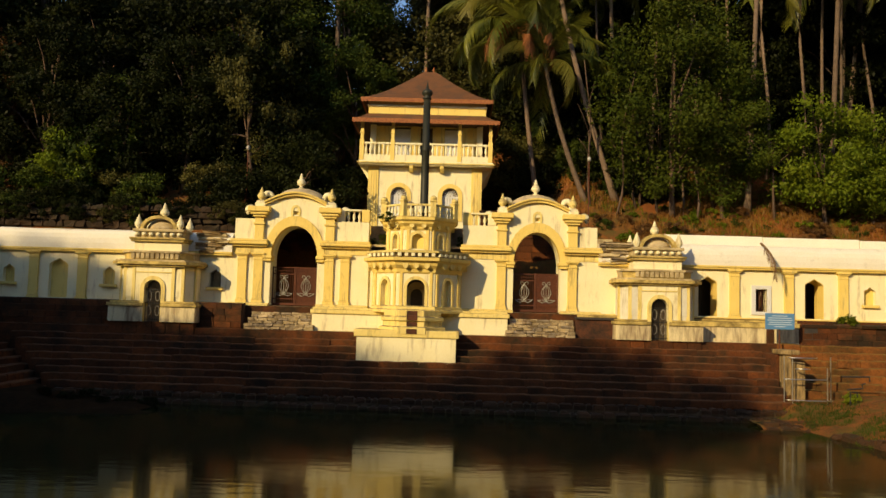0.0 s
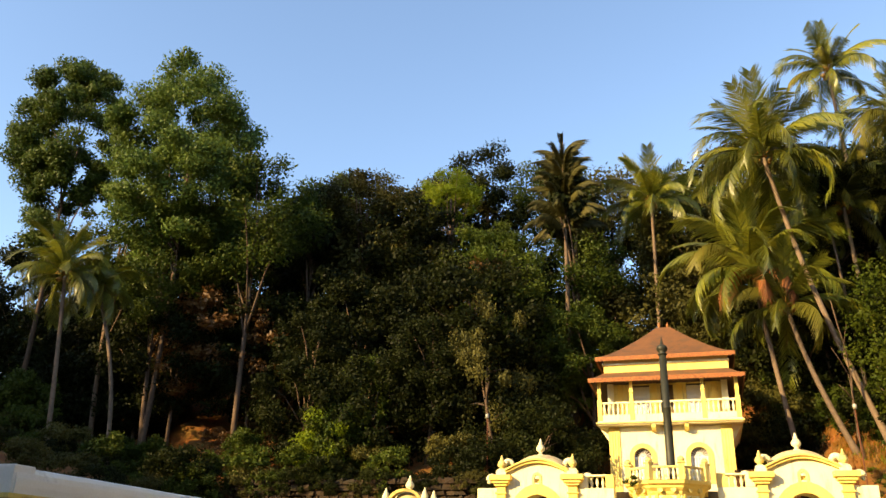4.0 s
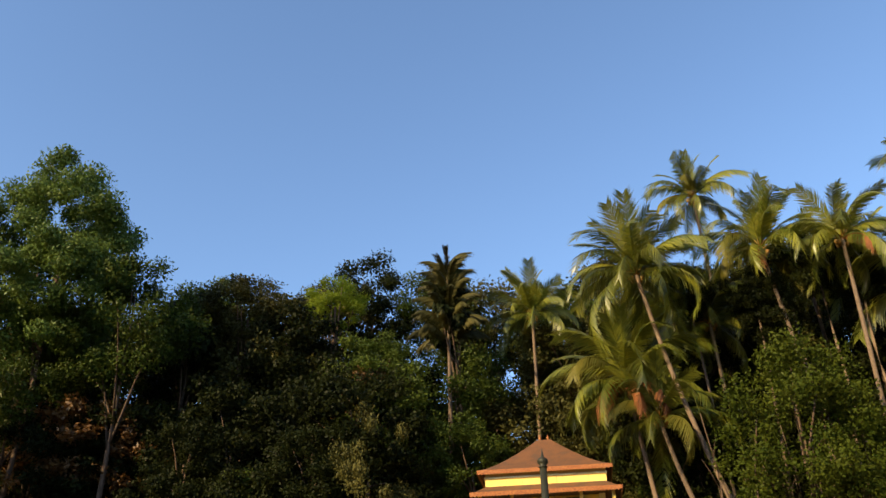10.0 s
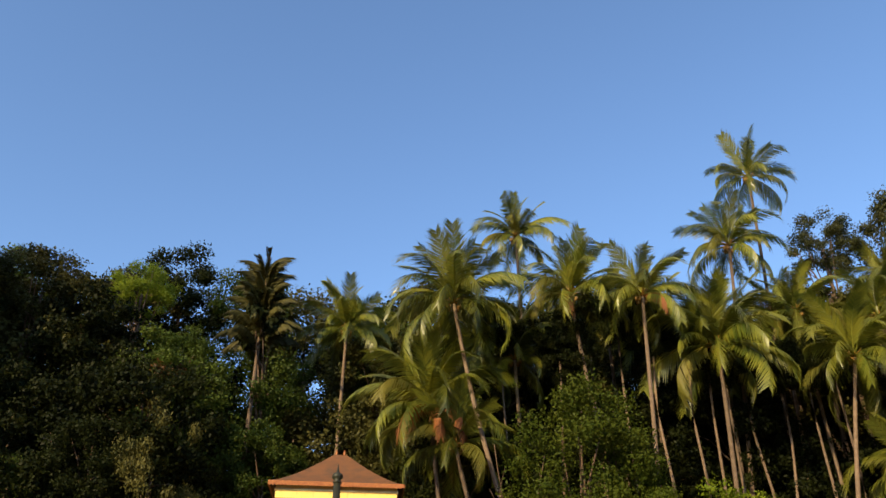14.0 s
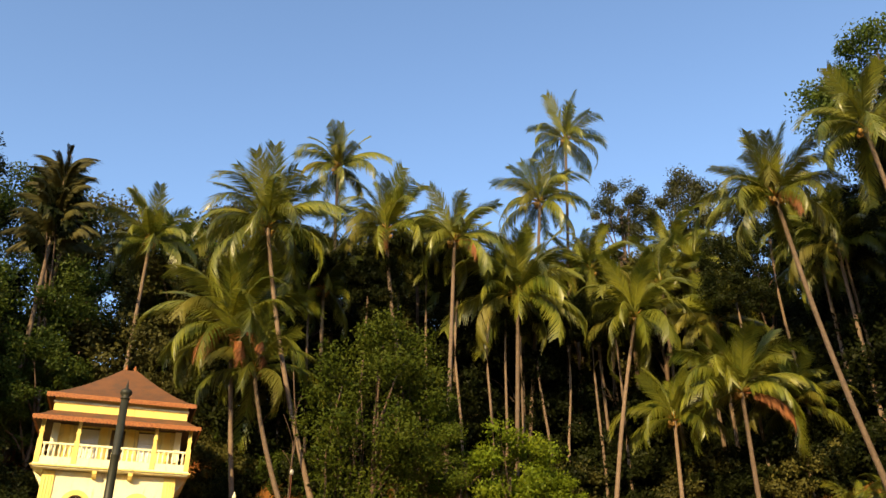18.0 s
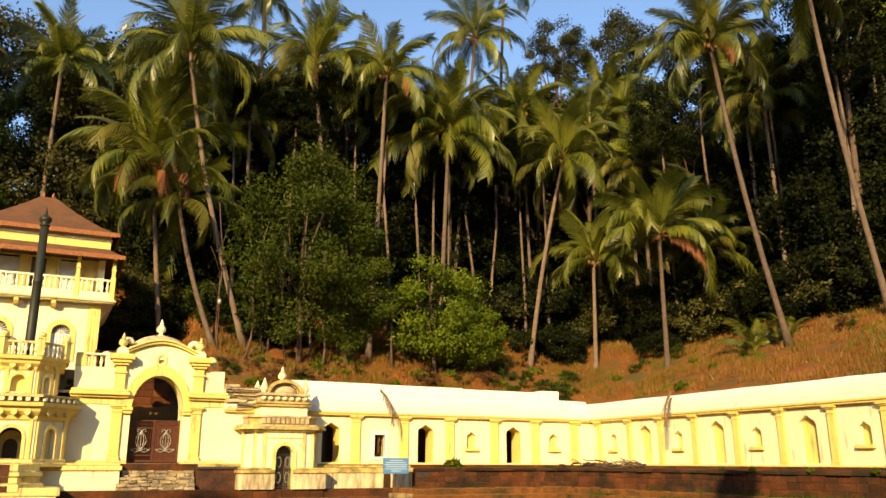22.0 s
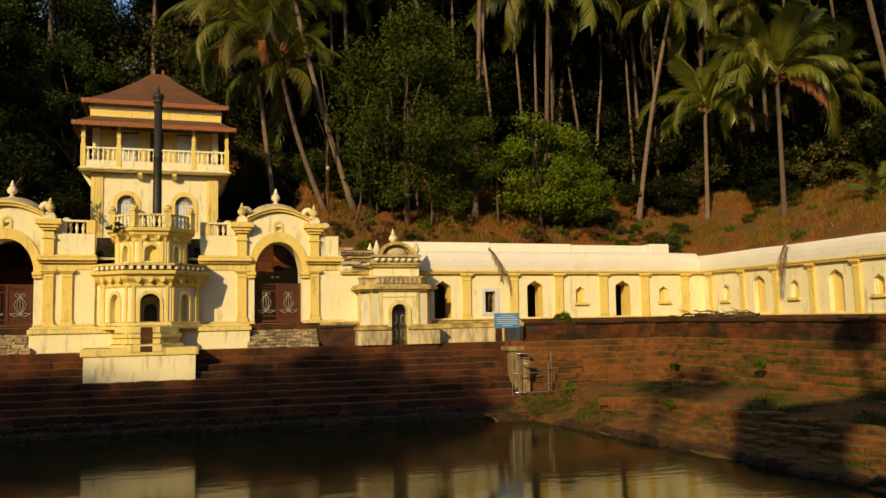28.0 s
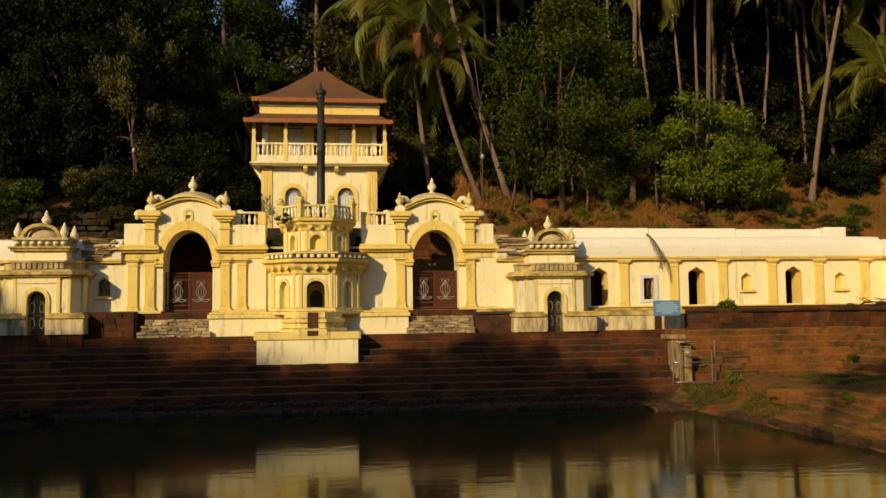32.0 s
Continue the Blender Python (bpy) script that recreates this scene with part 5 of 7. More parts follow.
def bank_z(x, y):
    d = max(x - edge_x(y), 0.9 * (y - 28.5))
    z = 0.30 + 0.31 * max(-1.0, min(d, 2.95)) + 0.045 * max(0, d - 2.95)
    if y < 26.0:
        z = 0.26 + 0.275 * max(-1.0, min(d, 2.95)) + 0.07 * max(0, d - 2.95)
    if y > 27.0:
        z = min(z, 0.40 + 0.85 * smooth(13.2, 14.8, x))   # kept clear of the north flight
    return z + 0.05 * noise.noise(Vector((x * 0.7, y * 0.7, 1))) + 0.045 * noise.noise(Vector((x, y, 2)) * 2.3) + 0.02 * noise.noise(Vector((x, y, 5)) * 6)


gx, gy = [12.2 + 0.16 * i for i in range(58)], [3 + 0.2 * j for j in range(146)]
vv = [[bm.verts.new((x, y, bank_z(x, y))) for x in gx] for y in gy]
for j in range(len(gy) - 1):
    for i in range(len(gx) - 1):
        bm.faces.new((vv[j][i], vv[j][i + 1], vv[j + 1][i + 1], vv[j + 1][i]))
part("earth_bank", bm, BANK, steps_e, "earth and thin grass over the lower steps", True)
# stones along the waterline of the east bank
edge = []
for u, v in course(4.0, 26.8, rnd, 0.25, 0.7):
    w = edge_x(u) + 0.10 * math.sin(u * 1.1) + rnd.uniform(-0.08, 0.08)
    edge.append((w, w + 0.4, u + 0.02, v - 0.02, 0.1, 0.44 + rnd.uniform(-0.05, 0.08)))
for row in range(3):
    for u, v in course(12.3, 15.0, rnd, 0.25, 0.6):
        f = 28.35 + 0.33 * row + 0.12 * math.sin(u * 2.3) + rnd.uniform(-0.06, 0.06)
        edge.append((u + 0.02, v - 0.02, f, f + 0.34, 0.1, 0.36 + 0.06 * row + rnd.uniform(-0.05, 0.06)))
tagged(part("edge_stones", blocks_mesh("edge_stones", edge, FOOTING, 0.05, 8, 0.07), None, steps_e), kind="stuff")
# courses and dark coping of the retaining walls above the east steps
wall = []
for r in range(3):
    for u, v in course(4.0, 34.0, rnd, 0.4, 0.7):
        wall.append((23.93 + rnd.uniform(0, 0.03), 24.2, u + 0.01, v - 0.01, 2.98 + 0.25 * r, 3.22 + 0.25 * r))
    for u, v in course(15.9, 24.0, rnd, 0.4, 0.7):
        wall.append((u + 0.01, v - 0.01, 33.93 + rnd.uniform(0, 0.03), 34.2, 2.98 + 0.25 * r, 3.22 + 0.25 * r))
for r in range(5):
    for a, b in ((-19.2, -12.4), (-8.75, -7.05)):
        for u, v in course(a, b, rnd, 0.4, 0.75):
            wall.append((u + 0.012, v - 0.012, 34.12 + rnd.uniform(0, 0.05), 34.4, 2.80 + 0.25 * r, 3.04 + 0.25 * r))
tagged(part("wall_masonry", blocks_mesh("wall_masonry", wall, LATERITE, 0.012, 12, 0.02), None, terrace), kind="stuff")
cop = []
for u, v in course(4.0, 34.0, rnd, 0.5, 1.3):
    cop.append((23.82 + rnd.uniform(0, 0.08), 24.7, u + 0.01, v - 0.01, 3.72, 3.85 + rnd.uniform(-0.04, 0.03)))
for u, v in course(17.4, 23.9, rnd, 0.5, 1.3):
    cop.append((u + 0.01, v - 0.01, 33.82 + rnd.uniform(0, 0.08), 34.6, 3.72, 3.85 + rnd.uniform(-0.04, 0.03)))
tagged(part("coping", blocks_mesh("coping", cop, FOOTING, 0.025, 14, 0.05), None, terrace), kind="stuff")
# west side
joined = []
for k in range(9):
    x1, z1 = -17.5 + 0.42 * k, LAND - 0.05 - RISE * k
    part("step_core", box(-17.8, x1 + 0.38, 3, 33.7, -0.6, z1 - RISE), LATERITE, steps_w)
    for u, v in course(12.0, 33.6, rnd, 0.5, 0.8):
        joined.append((x1 - 0.05, x1 + 0.42 - rnd.uniform(0, 0.03), u + 0.01, v - 0.01, z1 - 0.5, z1 - RISE + 0.02))
tagged(part("steps_masonry", blocks_mesh("steps_masonry", joined, LATERITE, 0.015, 7), None, steps_w), kind="stuff")
bm = bmesh.new()
gx, gy = [-14.6 + 0.3 * i for i in range(26)], [12 + 0.4 * j for j in range(47)]
sil = lambda x, y: 0.50 + 0.35 * smooth(-11.8, -14.0, x) - 0.35 * smooth(-11.0, -8.0, x) - 0.7 * smooth(28.4, 26.0, y) + 0.22 * noise.noise(Vector((x * 0.8, y * 0.8, 9))) + 0.12 * noise.noise(Vector((x * 2.5, y * 2.5, 4)))
vv = [[bm.verts.new((x, y, sil(x, y))) for x in gx] for y in gy]
for j in range(len(gy) - 1):
    for i in range(len(gx) - 1):
        bm.faces.new((vv[j][i], vv[j][i + 1], vv[j + 1][i + 1], vv[j + 1][i]))
part("silt_bank", bm, SILT, steps_w, "dark silted bank at the waterline", True)
# near bank on which the camera stands
nb = thing("near_bank", "paved bank of the tank with steps", "bank", kind="structure")
for k in range(7):
    part("step", box(-14, 15, 2.2 + 0.4 * k, 2.7 + 0.4 * k, -0.6, 2.35 - 0.27 * k), LATERITE, nb)


# ---- Vegetation ----
def frond_mesh(name, length, lift, droop, material, seed, pairs=60, hang=0.6, wide=0.08, leaflet=0.95, ahead=0.6, sag=0.6, twist=0.0):
    """One palm frond along +x: a bending midrib with two rows of leaflets that sweep ahead and hang."""
    rnd = random.Random(seed)
    pts, p, ang = [], Vector((0, 0, 0)), lift
    n = 16
    for i in range(n + 1):
        pts.append(p.copy())
        p = p + Vector((math.cos(ang), 0, math.sin(ang))) * (length / n)
        ang -= droop / n * (0.35 + 1.4 * i / n)
    vs, fs = [], []

    def strip(a, b, c, wa, wb, side):
        o = len(vs)
        vs.extend([a - side * wa, a + side * wa, b - side * wb, b + side * wb, c])
        fs.extend([(o, o + 1, o + 3, o + 2), (o + 2, o + 3, o + 4)])

    for i in range(n):
        r0, r1 = 0.06 * (1 - i / n) + 0.012, 0.06 * (1 - (i + 1) / n) + 0.012
        o = len(vs)
        for q, r in ((pts[i], r0), (pts[i + 1], r1)):
            vs.extend([q + Vector((0, -r, 0)), q + Vector((0, 0, r)), q + Vector((0, r, 0)), q + Vector((0, 0, -r))])
        for k in range(4):
            fs.append((o + k, o + (k + 1) % 4, o + 4 + (k + 1) % 4, o + 4 + k))
    gap = rnd.uniform(0.3, 0.8)
    for k in range(pairs):
        t = 0.14 + 0.86 * (k + rnd.random() * 0.5) / pairs
        f = t * n
        i = min(int(f), n - 1)
        q = pts[i].lerp(pts[i + 1], f - i)
        d = (pts[i + 1] - pts[i]).normalized()
        ln = leaflet * (0.30 + 0.78 * math.sin(math.pi * min(1, t * 0.92 + 0.02)) ** 0.7)
        roll = Matrix.Rotation(twist * t, 3, d)
        for s in (-1, 1):
            if abs(t - gap) < 0.012 and s > 0:
                continue
            l = ln * rnd.uniform(0.70, 1.12)
            h = hang * rnd.uniform(0.88, 1.12) + 0.12 * math.sin(9 * t + seed)
            out = roll @ (Vector((0, s * math.cos(h), 0)) + d * ahead * rnd.uniform(0.9, 1.1)) + Vector((0, 0, -math.sin(h)))
            out.normalize()
            mid = q + out * l * 0.55
            end = mid + (out + Vector((0, 0, -sag * rnd.uniform(0.6, 1.3)))).normalized() * l * 0.5
            strip(q, mid, end, wide * 0.36, wide * 0.5, d)
    me = bpy.data.meshes.new(name)
    me.from_pydata([tuple(v) for v in vs], [], fs)
    me.materials.append(material)
    return me


UP = [frond_mesh("frond", 4.5, 0.08, 0.45 + 0.25 * k, FROND, 11 + k, hang=0.15, leaflet=1.12, ahead=1.05, sag=0.28, twist=0.7 - 0.5 * k) for k in range(4)]
MIDF = [frond_mesh("frond", 5.1 + 0.15 * k, 0.25, 1.75 + 0.2 * k, FROND, 21 + k, hang=0.68, leaflet=1.28, ahead=0.75, twist=0.9 - 0.45 * k) for k in range(5)]
LOW = [frond_mesh("frond", 4.7, 0.4, 1.9 + 0.15 * k, FROND2 if k == 3 else FROND, 31 + k, hang=0.85, leaflet=1.3, ahead=0.65, twist=0.5 - 0.35 * k) for k in range(4)]
DEAD = [frond_mesh("frond", 3.9, 0.1, 1.7, DEADFROND, 41 + k, hang=1.0, leaflet=0.9) for k in range(2)]
NUT = mesh_of("coconut", lathe([(0.02, -0.15), (0.09, -0.12), (0.13, 0), (0.09, 0.12), (0.02, 0.15)], seg=8), COCONUT, True)


bm = bmesh.new()
for k in range(16):
    a, e = k * 2.4, 0.15 + 0.9 * ((k * 0.37) % 1)
    d = Vector((math.cos(a) * math.cos(e), math.sin(a) * math.cos(e), math.sin(e)))
    tube([d * 0.12, d * 0.45 + Vector((0, 0, 0.03)), d * 0.78 - Vector((0, 0, 0.06))], [0.035, 0.028, 0.01], 5, bm)
STALKS = mesh_of("flower_stalks", bm, SPATHE, True)


def palm(base, top, size=1.0, seed=0, n=24, bend=0.25, dead=0, young=0.0, label="tall coconut palm with a slender leaning trunk"):
    rnd = random.Random(seed)
    bz = ground_z(*base) - 0.3
    p = thing("coconut_palm", label, "palm tree", base[0], base[1], bz, group="coconut palms")
    dx, dy, h = top[0] - base[0], top[1] - base[1], top[2] - bz
    pts, rad = [], []
    for i in range(15):
        t = i / 14
        s = t + bend * math.sin(math.pi * t) * (0.5 if dx else 0)
        pts.append((dx * s, dy * t, h * t))
        rad.append((0.150 - 0.045 * t + 0.12 * math.exp(-t * 22)) * (0.75 + 0.25 * size) * (1.0 + 0.05 * (i % 2)))
    part("trunk", tube(pts, rad, 9), BARK, p, "", True)
    c = Vector((dx, dy, h))
    n = round(n * 1.25)
    for k in range(n):
        t = (k + 0.5) / n
        yaw = k * 137.5 + rnd.uniform(-12, 12)
        if t < 0.30:
            me, pitch = rnd.choice(UP), 86 - 118 * t + rnd.uniform(-7, 7)
        elif t < 0.62:
            me, pitch = rnd.choice(MIDF), 50 - 105 * (t - 0.30) + rnd.uniform(-7, 7)
        else:
            me, pitch = rnd.choice(LOW if rnd.random() < 0.7 else MIDF), 12 - 135 * (t - 0.62) * (1 - young) + rnd.uniform(-8, 8)
        f = part("frond", me, None, p)
        f.matrix_basis = Matrix.Translation(c + Vector((0, 0, 0.12))) @ Euler((0, 0, radians(yaw))).to_matrix().to_4x4() @ Euler((rnd.uniform(-0.3, 0.3), -radians(pitch), 0)).to_matrix().to_4x4() @ Matrix.Scale(size * rnd.uniform(0.84, 1.08), 4)
    for k in range(dead):
        f = part("frond", rnd.choice(DEAD), None, p, "dry brown hanging frond")
        f.matrix_basis = Matrix.Translation(c) @ Euler((0, 0, radians(-90 + rnd.uniform(-50, 40)))).to_matrix().to_4x4() @ Euler((0, radians(14), 0)).to_matrix().to_4x4() @ Matrix.Scale(size, 4)
    at(part("flower_stalks", STALKS, None, p, "orange-yellow flower stalks"), c.x, c.y, c.z, 0, 0, seed * 31, size)
    for k in range(6):
        at(part("coconut", NUT, None, p), c.x + 0.34 * math.cos(k * 0.75), c.y + 0.34 * math.sin(k * 0.75), c.z - 0.12 - 0.12 * (k % 2))
    return p


#    foot          heart of the crown    size fronds bend dead young
PALMS = (
    ((10.25, 43.6), (6.2, 43.6, 26.0), 1.05, 27, 0.2, 0, 0), ((6.6, 46.0), (5.06, 46.0, 20.4), 1.12, 26, 0.1, 4, 0), ((8.65, 43.5), (6.4, 44.4, 17.6), 0.9, 16, 0.2, 0, 0),
    ((16.3, 44.0), (13.6, 44.5, 27.4), 0.95, 24, 0.25, 1, 0), ((12.4, 52.0), (11.85, 52.0, 36.0), 0.86, 20, 0.1, 0, 0), ((16.75, 42.5), (17.45, 42.5, 26.6), 0.80, 20, 0.1, 1, 0),
    ((21.7, 44.0), (22.35, 44.0, 24.3), 1.10, 26, 0.1, 0, 0), ((24.6, 48.5), (26.4, 48.0, 33.9), 0.85, 20, 0.1, 0, 0), ((28.4, 50.0), (30.1, 50.0, 41.5), 0.84, 18, 0.2, 0, 0),
    ((27.35, 43.0), (30.3, 43.0, 23.5), 0.95, 24, -0.15, 0, 0), ((33.75, 29.0), (30.1, 29.0, 25.1), 0.86, 26, 0.2, 1, 0), ((33.0, 37.15), (32.95, 37.15, 17.2), 1.0, 22, 0.0, 1, 0.55),
    ((31.6, 42.1), (31.75, 42.1, 16.6), 0.85, 14, 0.0, 0, 0.4), ((38.1, 38.3), (37.6, 38.3, 17.0), 0.9, 18, 0.0, 0, 0.2), ((24.5, 48.6), (24.9, 48.6, 27.5), 0.9, 18, 0.1, 0, 0),
    ((-0.5, 54.0), (-0.3, 54.0, 28.7), 0.85, 22, 0.1, 0, 0), ((40.4, 34.5), (39.7, 34.5, 26.5), 0.9, 22, 0.1, 0, 0), ((46.0, 39.7), (45.9, 39.7, 28.4), 0.9, 20, 0.1, 0, 0),
    ((29.5, 50.0), (30.2, 50.0, 29.0), 0.9, 20, 0.1, 0, 0), ((-33.1, 38.0), (-34.3, 38.0, 20.5), 0.8, 24, -0.1, 0, 0), ((-30.65, 40.0), (-33.4, 40.0, 20.3), 0.62, 18, -0.5, 0, 0),
    ((36.2, 25.2), (33.0, 25.2, 27.6), 0.85, 20, 0.2, 0, 0), ((44.0, 38.0), (43.0, 38.0, 27.0), 0.9, 20, 0.1, 0, 0), ((38.0, 44.0), (37.6, 44.0, 24.5), 0.9, 20, 0.1, 0, 0),
    ((20.6, 50.5), (20.4, 50.5, 29.0), 0.85, 18, 0.1, 0, 0), ((35.6, 46.5), (35.2, 46.5, 28.0), 0.9, 18, 0.1, 0, 0), ((9.0, 50.0), (8.6, 50.0, 25.0), 0.9, 18, 0.1, 0, 0),
    ((38.5, 46), (38, 46, 29.5), 0.85, 18, 0.1, 0, 0), ((30.5, 47.5), (30, 47.5, 28.7), 0.85, 18, 0.1, 0, 0), ((41.3, 37), (40.8, 37, 27.9), 0.85, 18, 0.1, 0, 0), ((11.1, 48), (10.6, 48, 24.5), 0.85, 18, 0.1, 0, 0), ((18, 50), (17.5, 50, 28.5), 0.85, 18, 0.1, 0, 0), ((40.6, 51), (40.1, 51, 33.6), 0.85, 18, 0.1, 0, 0),
)
for i, (b, t, s, n, bend, dead, young) in enumerate(PALMS):
    palm(b, t, s, 100 + i, n, bend, dead, young)


def young_palm(x, y, size, seed):
    """A stemless young coconut palm: a fan of fronds out of the ground."""
    rnd = random.Random(seed)
    p = thing("young_palm", "stemless young coconut palm on the red slope", "palm tree", x, y, ground_z(x, y) - 0.05, group="young palms")
    for k in range(7):
        f = part("frond", rnd.choice(MIDF), None, p)
        f.matrix_basis = Euler((0, 0, radians(k * 137.5 + 20))).to_matrix().to_4x4() @ Euler((0, -radians(78 - 7 * k), 0)).to_matrix().to_4x4() @ Matrix.Scale(size * rnd.uniform(0.8, 1.1), 4)
    return p


young_palm(34.2, 31.8, 0.55, 1)
young_palm(35.2, 30.4, 0.42, 2)


def crown_mesh(name, rx, rz, clumps, leaves, leaf, material, seed, shell=0.55, hang=0.0, spread=0.26):
    """A crown of many small folded leaves in uneven clumps, and the clump centres."""
    r = np.random.default_rng(seed)
    d = r.normal(size=(clumps, 3))
    d /= np.linalg.norm(d, axis=1)[:, None]
    c = d * (shell + (1 - shell) * r.random((clumps, 1)) ** 0.5)
    c *= 0.80 + 0.25 * r.random((clumps, 1))
    c *= np.minimum(1.0, 0.93 / np.linalg.norm(c, axis=1))[:, None]
    c *= np.array([rx, rx, rz])
    cr = spread * rx * (0.7 + 0.6 * r.random(clumps))
    n = clumps * leaves
    o = r.normal(size=(n, 3))
    o /= np.linalg.norm(o, axis=1)[:, None]
    rad = np.repeat(cr, leaves)[:, None] * (0.35 + 0.75 * r.random((n, 1)))
    pos = np.repeat(c, leaves, 0) + o * rad * np.array([1, 1, 0.75])
    a = r.normal(size=(n, 3)) + np.array([0, 0, -hang])
    a /= np.linalg.norm(a, axis=1)[:, None]
    b = np.cross(a, o + 0.3 * r.normal(size=(n, 3)))
    b /= np.linalg.norm(b, axis=1)[:, None] + 1e-9
    ln = leaf * (0.6 + 0.8 * r.random((n, 1)))
    w = ln * 0.27
    v = np.stack([pos, pos + a * ln * 0.5 + b * w, pos + a * ln, pos + a * ln * 0.5 - b * w], 1).reshape(-1, 3)
    f = np.arange(n * 4).reshape(-1, 4)
    me = bpy.data.meshes.new(name)
    me.from_pydata(v.tolist(), [], f.tolist())
    me.materials.append(material)
    return me, c


CROWNS = {}
# openings in the canopy beside the tower where the sky shows: x and z per metre of y
GAPS = ((-0.172, 0.397), (-0.056, 0.362))


def crown(kind, material, seed, *a, **k):
    CROWNS[kind] = crown_mesh("crown", *a, material, seed, **k)


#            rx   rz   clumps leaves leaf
crown("dark1", LEAF_SHADE_DARK, 1, 4.2, 4.2, 52, 300, 0.25)
crown("dark2", LEAF_SHADE_DARK, 2, 4.0, 5.2, 52, 300, 0.25)
crown("olive1", LEAF_OLIVE, 3, 4.0, 3.8, 52, 300, 0.25)
crown("mid1", LEAF_MID, 4, 4.2, 4.4, 56, 330, 0.22)
crown("mid2", LEAF_MID, 5, 3.6, 5.6, 54, 330, 0.22)
crown("bright1", LEAF_BRIGHT, 6, 4.0, 3.4, 52, 330, 0.21)
crown("sparse", LEAF_OLIVE, 7, 4.2, 4.2, 44, 240, 0.21, shell=0.6, spread=0.2)
crown("drop", LEAF_SHADE_DARK, 8, 3.2, 4.6, 34, 150, 0.75, hang=2.5)
crown("fine", LEAF_FEATHER, 9, 3.8, 5.6, 70, 300, 0.18)
crown("shrub", LEAF_BRIGHT, 10, 3.3, 3.0, 60, 230, 0.22, shell=0.5)
crown("bush", LEAF_MID, 12, 1.5, 1.1, 26, 130, 0.15)
crown("bushd", LEAF_SHADE_DARK, 13, 1.6, 1.3, 30, 190, 0.13)
crown("bushy", LEAF_OLIVE, 14, 1.5, 1.0, 26, 160, 0.13)
crown("brush", LEAF_DRY, 15, 1.8, 2.2, 28, 130, 0.18)
crown("leafy", LEAF_MID, 19, 3.2, 3.0, 56, 170, 0.30, shell=0.45, spread=0.24)
crown("weed", LEAF_BRIGHT, 20, 1.5, 1.1, 24, 60, 0.34)
crown("lace", LEAF_LACE, 18, 3.2, 3.6, 70, 230, 0.19, shell=0.35, spread=0.24)
crown("tall", LEAF_TALL, 16, 5.6, 8.4, 125, 760, 0.23, shell=0.5, spread=0.20)
crown("tall2", LEAF_TALL, 17, 4.2, 8.6, 105, 760, 0.23, shell=0.45, spread=0.23)


def tree(kind, x, y, zc, s=1.0, seed=0, label="", trunk=True, name="tree", sz=None, cat="tree", group="forest trees"):
    rnd = random.Random(seed)
    for a, b in GAPS:
        if y > 47 and abs(x - 1.5 - a * y) < 2.6 * s and abs(zc - 4.05 - b * y) < 3.3 * (sz or s):
            return None
    me, c = CROWNS[kind]
    gz = ground_z(x, y) - 0.2
    t = thing(name, label, cat, x, y, gz, group=group)
    h = zc - gz
    yaw = rnd.uniform(0, 360)
    cr = part("crown", me, None, t)
    at(cr, 0, 0, h, 0, 0, yaw, (s, s, sz or s))
    if trunk:
        bm = bmesh.new()
        r0 = min(0.2, 0.08 + 0.011 * h)
        kx, ky = rnd.uniform(-0.6, 0.6), rnd.uniform(-0.4, 0.4)
        P = lambda q: Vector((kx * math.sin(q * 2.2), ky * math.sin(q * 2.5), h * q))
        tube([P(q / 8) for q in range(9)], [r0 * (1 - 0.07 * q) for q in range(9)], 8, bm)
        m = Matrix.Rotation(radians(yaw), 3, "Z")
        for j in range(7):
            e = m @ Vector(c[j * 3]) * s
            e.z = e.z / s * (sz or s) + h
            q = rnd.uniform(0.45, 0.95)
            a = P(q)
            if e.z < a.z:
                a = P(max(0.3, e.z / h - 0.2)) if e.z > 0 else a
            mid = a.lerp(e, 0.5) + Vector((0, 0, 0.25 * (e - a).length * 0.5))
            tube([a, a.lerp(mid, 0.5), mid, mid.lerp(e, 0.5), e], [r0 * 0.45, r0 * 0.38, r0 * 0.28, r0 * 0.18, r0 * 0.08], 5, bm)
        part("trunk", bm, BARK2, t, "", True)
    return t


FISH = [frond_mesh("frond", 3.4, 0.3, 2.1, FISHTAIL, 51 + k, 46, 1.15, 0.11, 0.95, 0.35, 1.3) for k in range(3)]


def fishtail_palm(x, y, top):
    """A tall dark palm whose drooping fronds stand in tiers along the upper stem."""
    rr = random.Random(9)
    gz = ground_z(x, y) - 0.3
    p = thing("fishtail_palm", "dark fishtail palm with tiers of drooping fronds", "palm tree", x, y, gz)
    h = top - gz
    part("trunk", tube([(0, 0, (h - 0.6) * q / 8) for q in range(9)], [0.22 - 0.02 * q for q in range(9)], 8), BARK, p, "", True)
    for k in range(44):
        t = k / 43
        f = part("frond", rr.choice(FISH), None, p)
        f.matrix_basis = Matrix.Translation((0, 0, h - 2.6 - 5.2 * t)) @ Euler((0, 0, radians(k * 137.5))).to_matrix().to_4x4() @ Euler((rr.uniform(-0.2, 0.2), -radians(78 - 50 * t + rr.uniform(-8, 8)), 0)).to_matrix().to_4x4() @ Matrix.Scale(0.9 + 0.1 * t, 4)
    return p


rnd = random.Random(77)
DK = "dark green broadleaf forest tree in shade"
# trees that stand out
tree("tall", -32.0, 44.5, 31.5, 1.0, 1, "very tall green tree with an open feathery crown")
tree("tall2", -42.3, 44.5, 33.5, 1.0, 2, "very tall green tree with an open feathery crown")
tree("mid1", -26.4, 46.0, 27.0, 1.05, 3, "tall green tree beside a higher one")
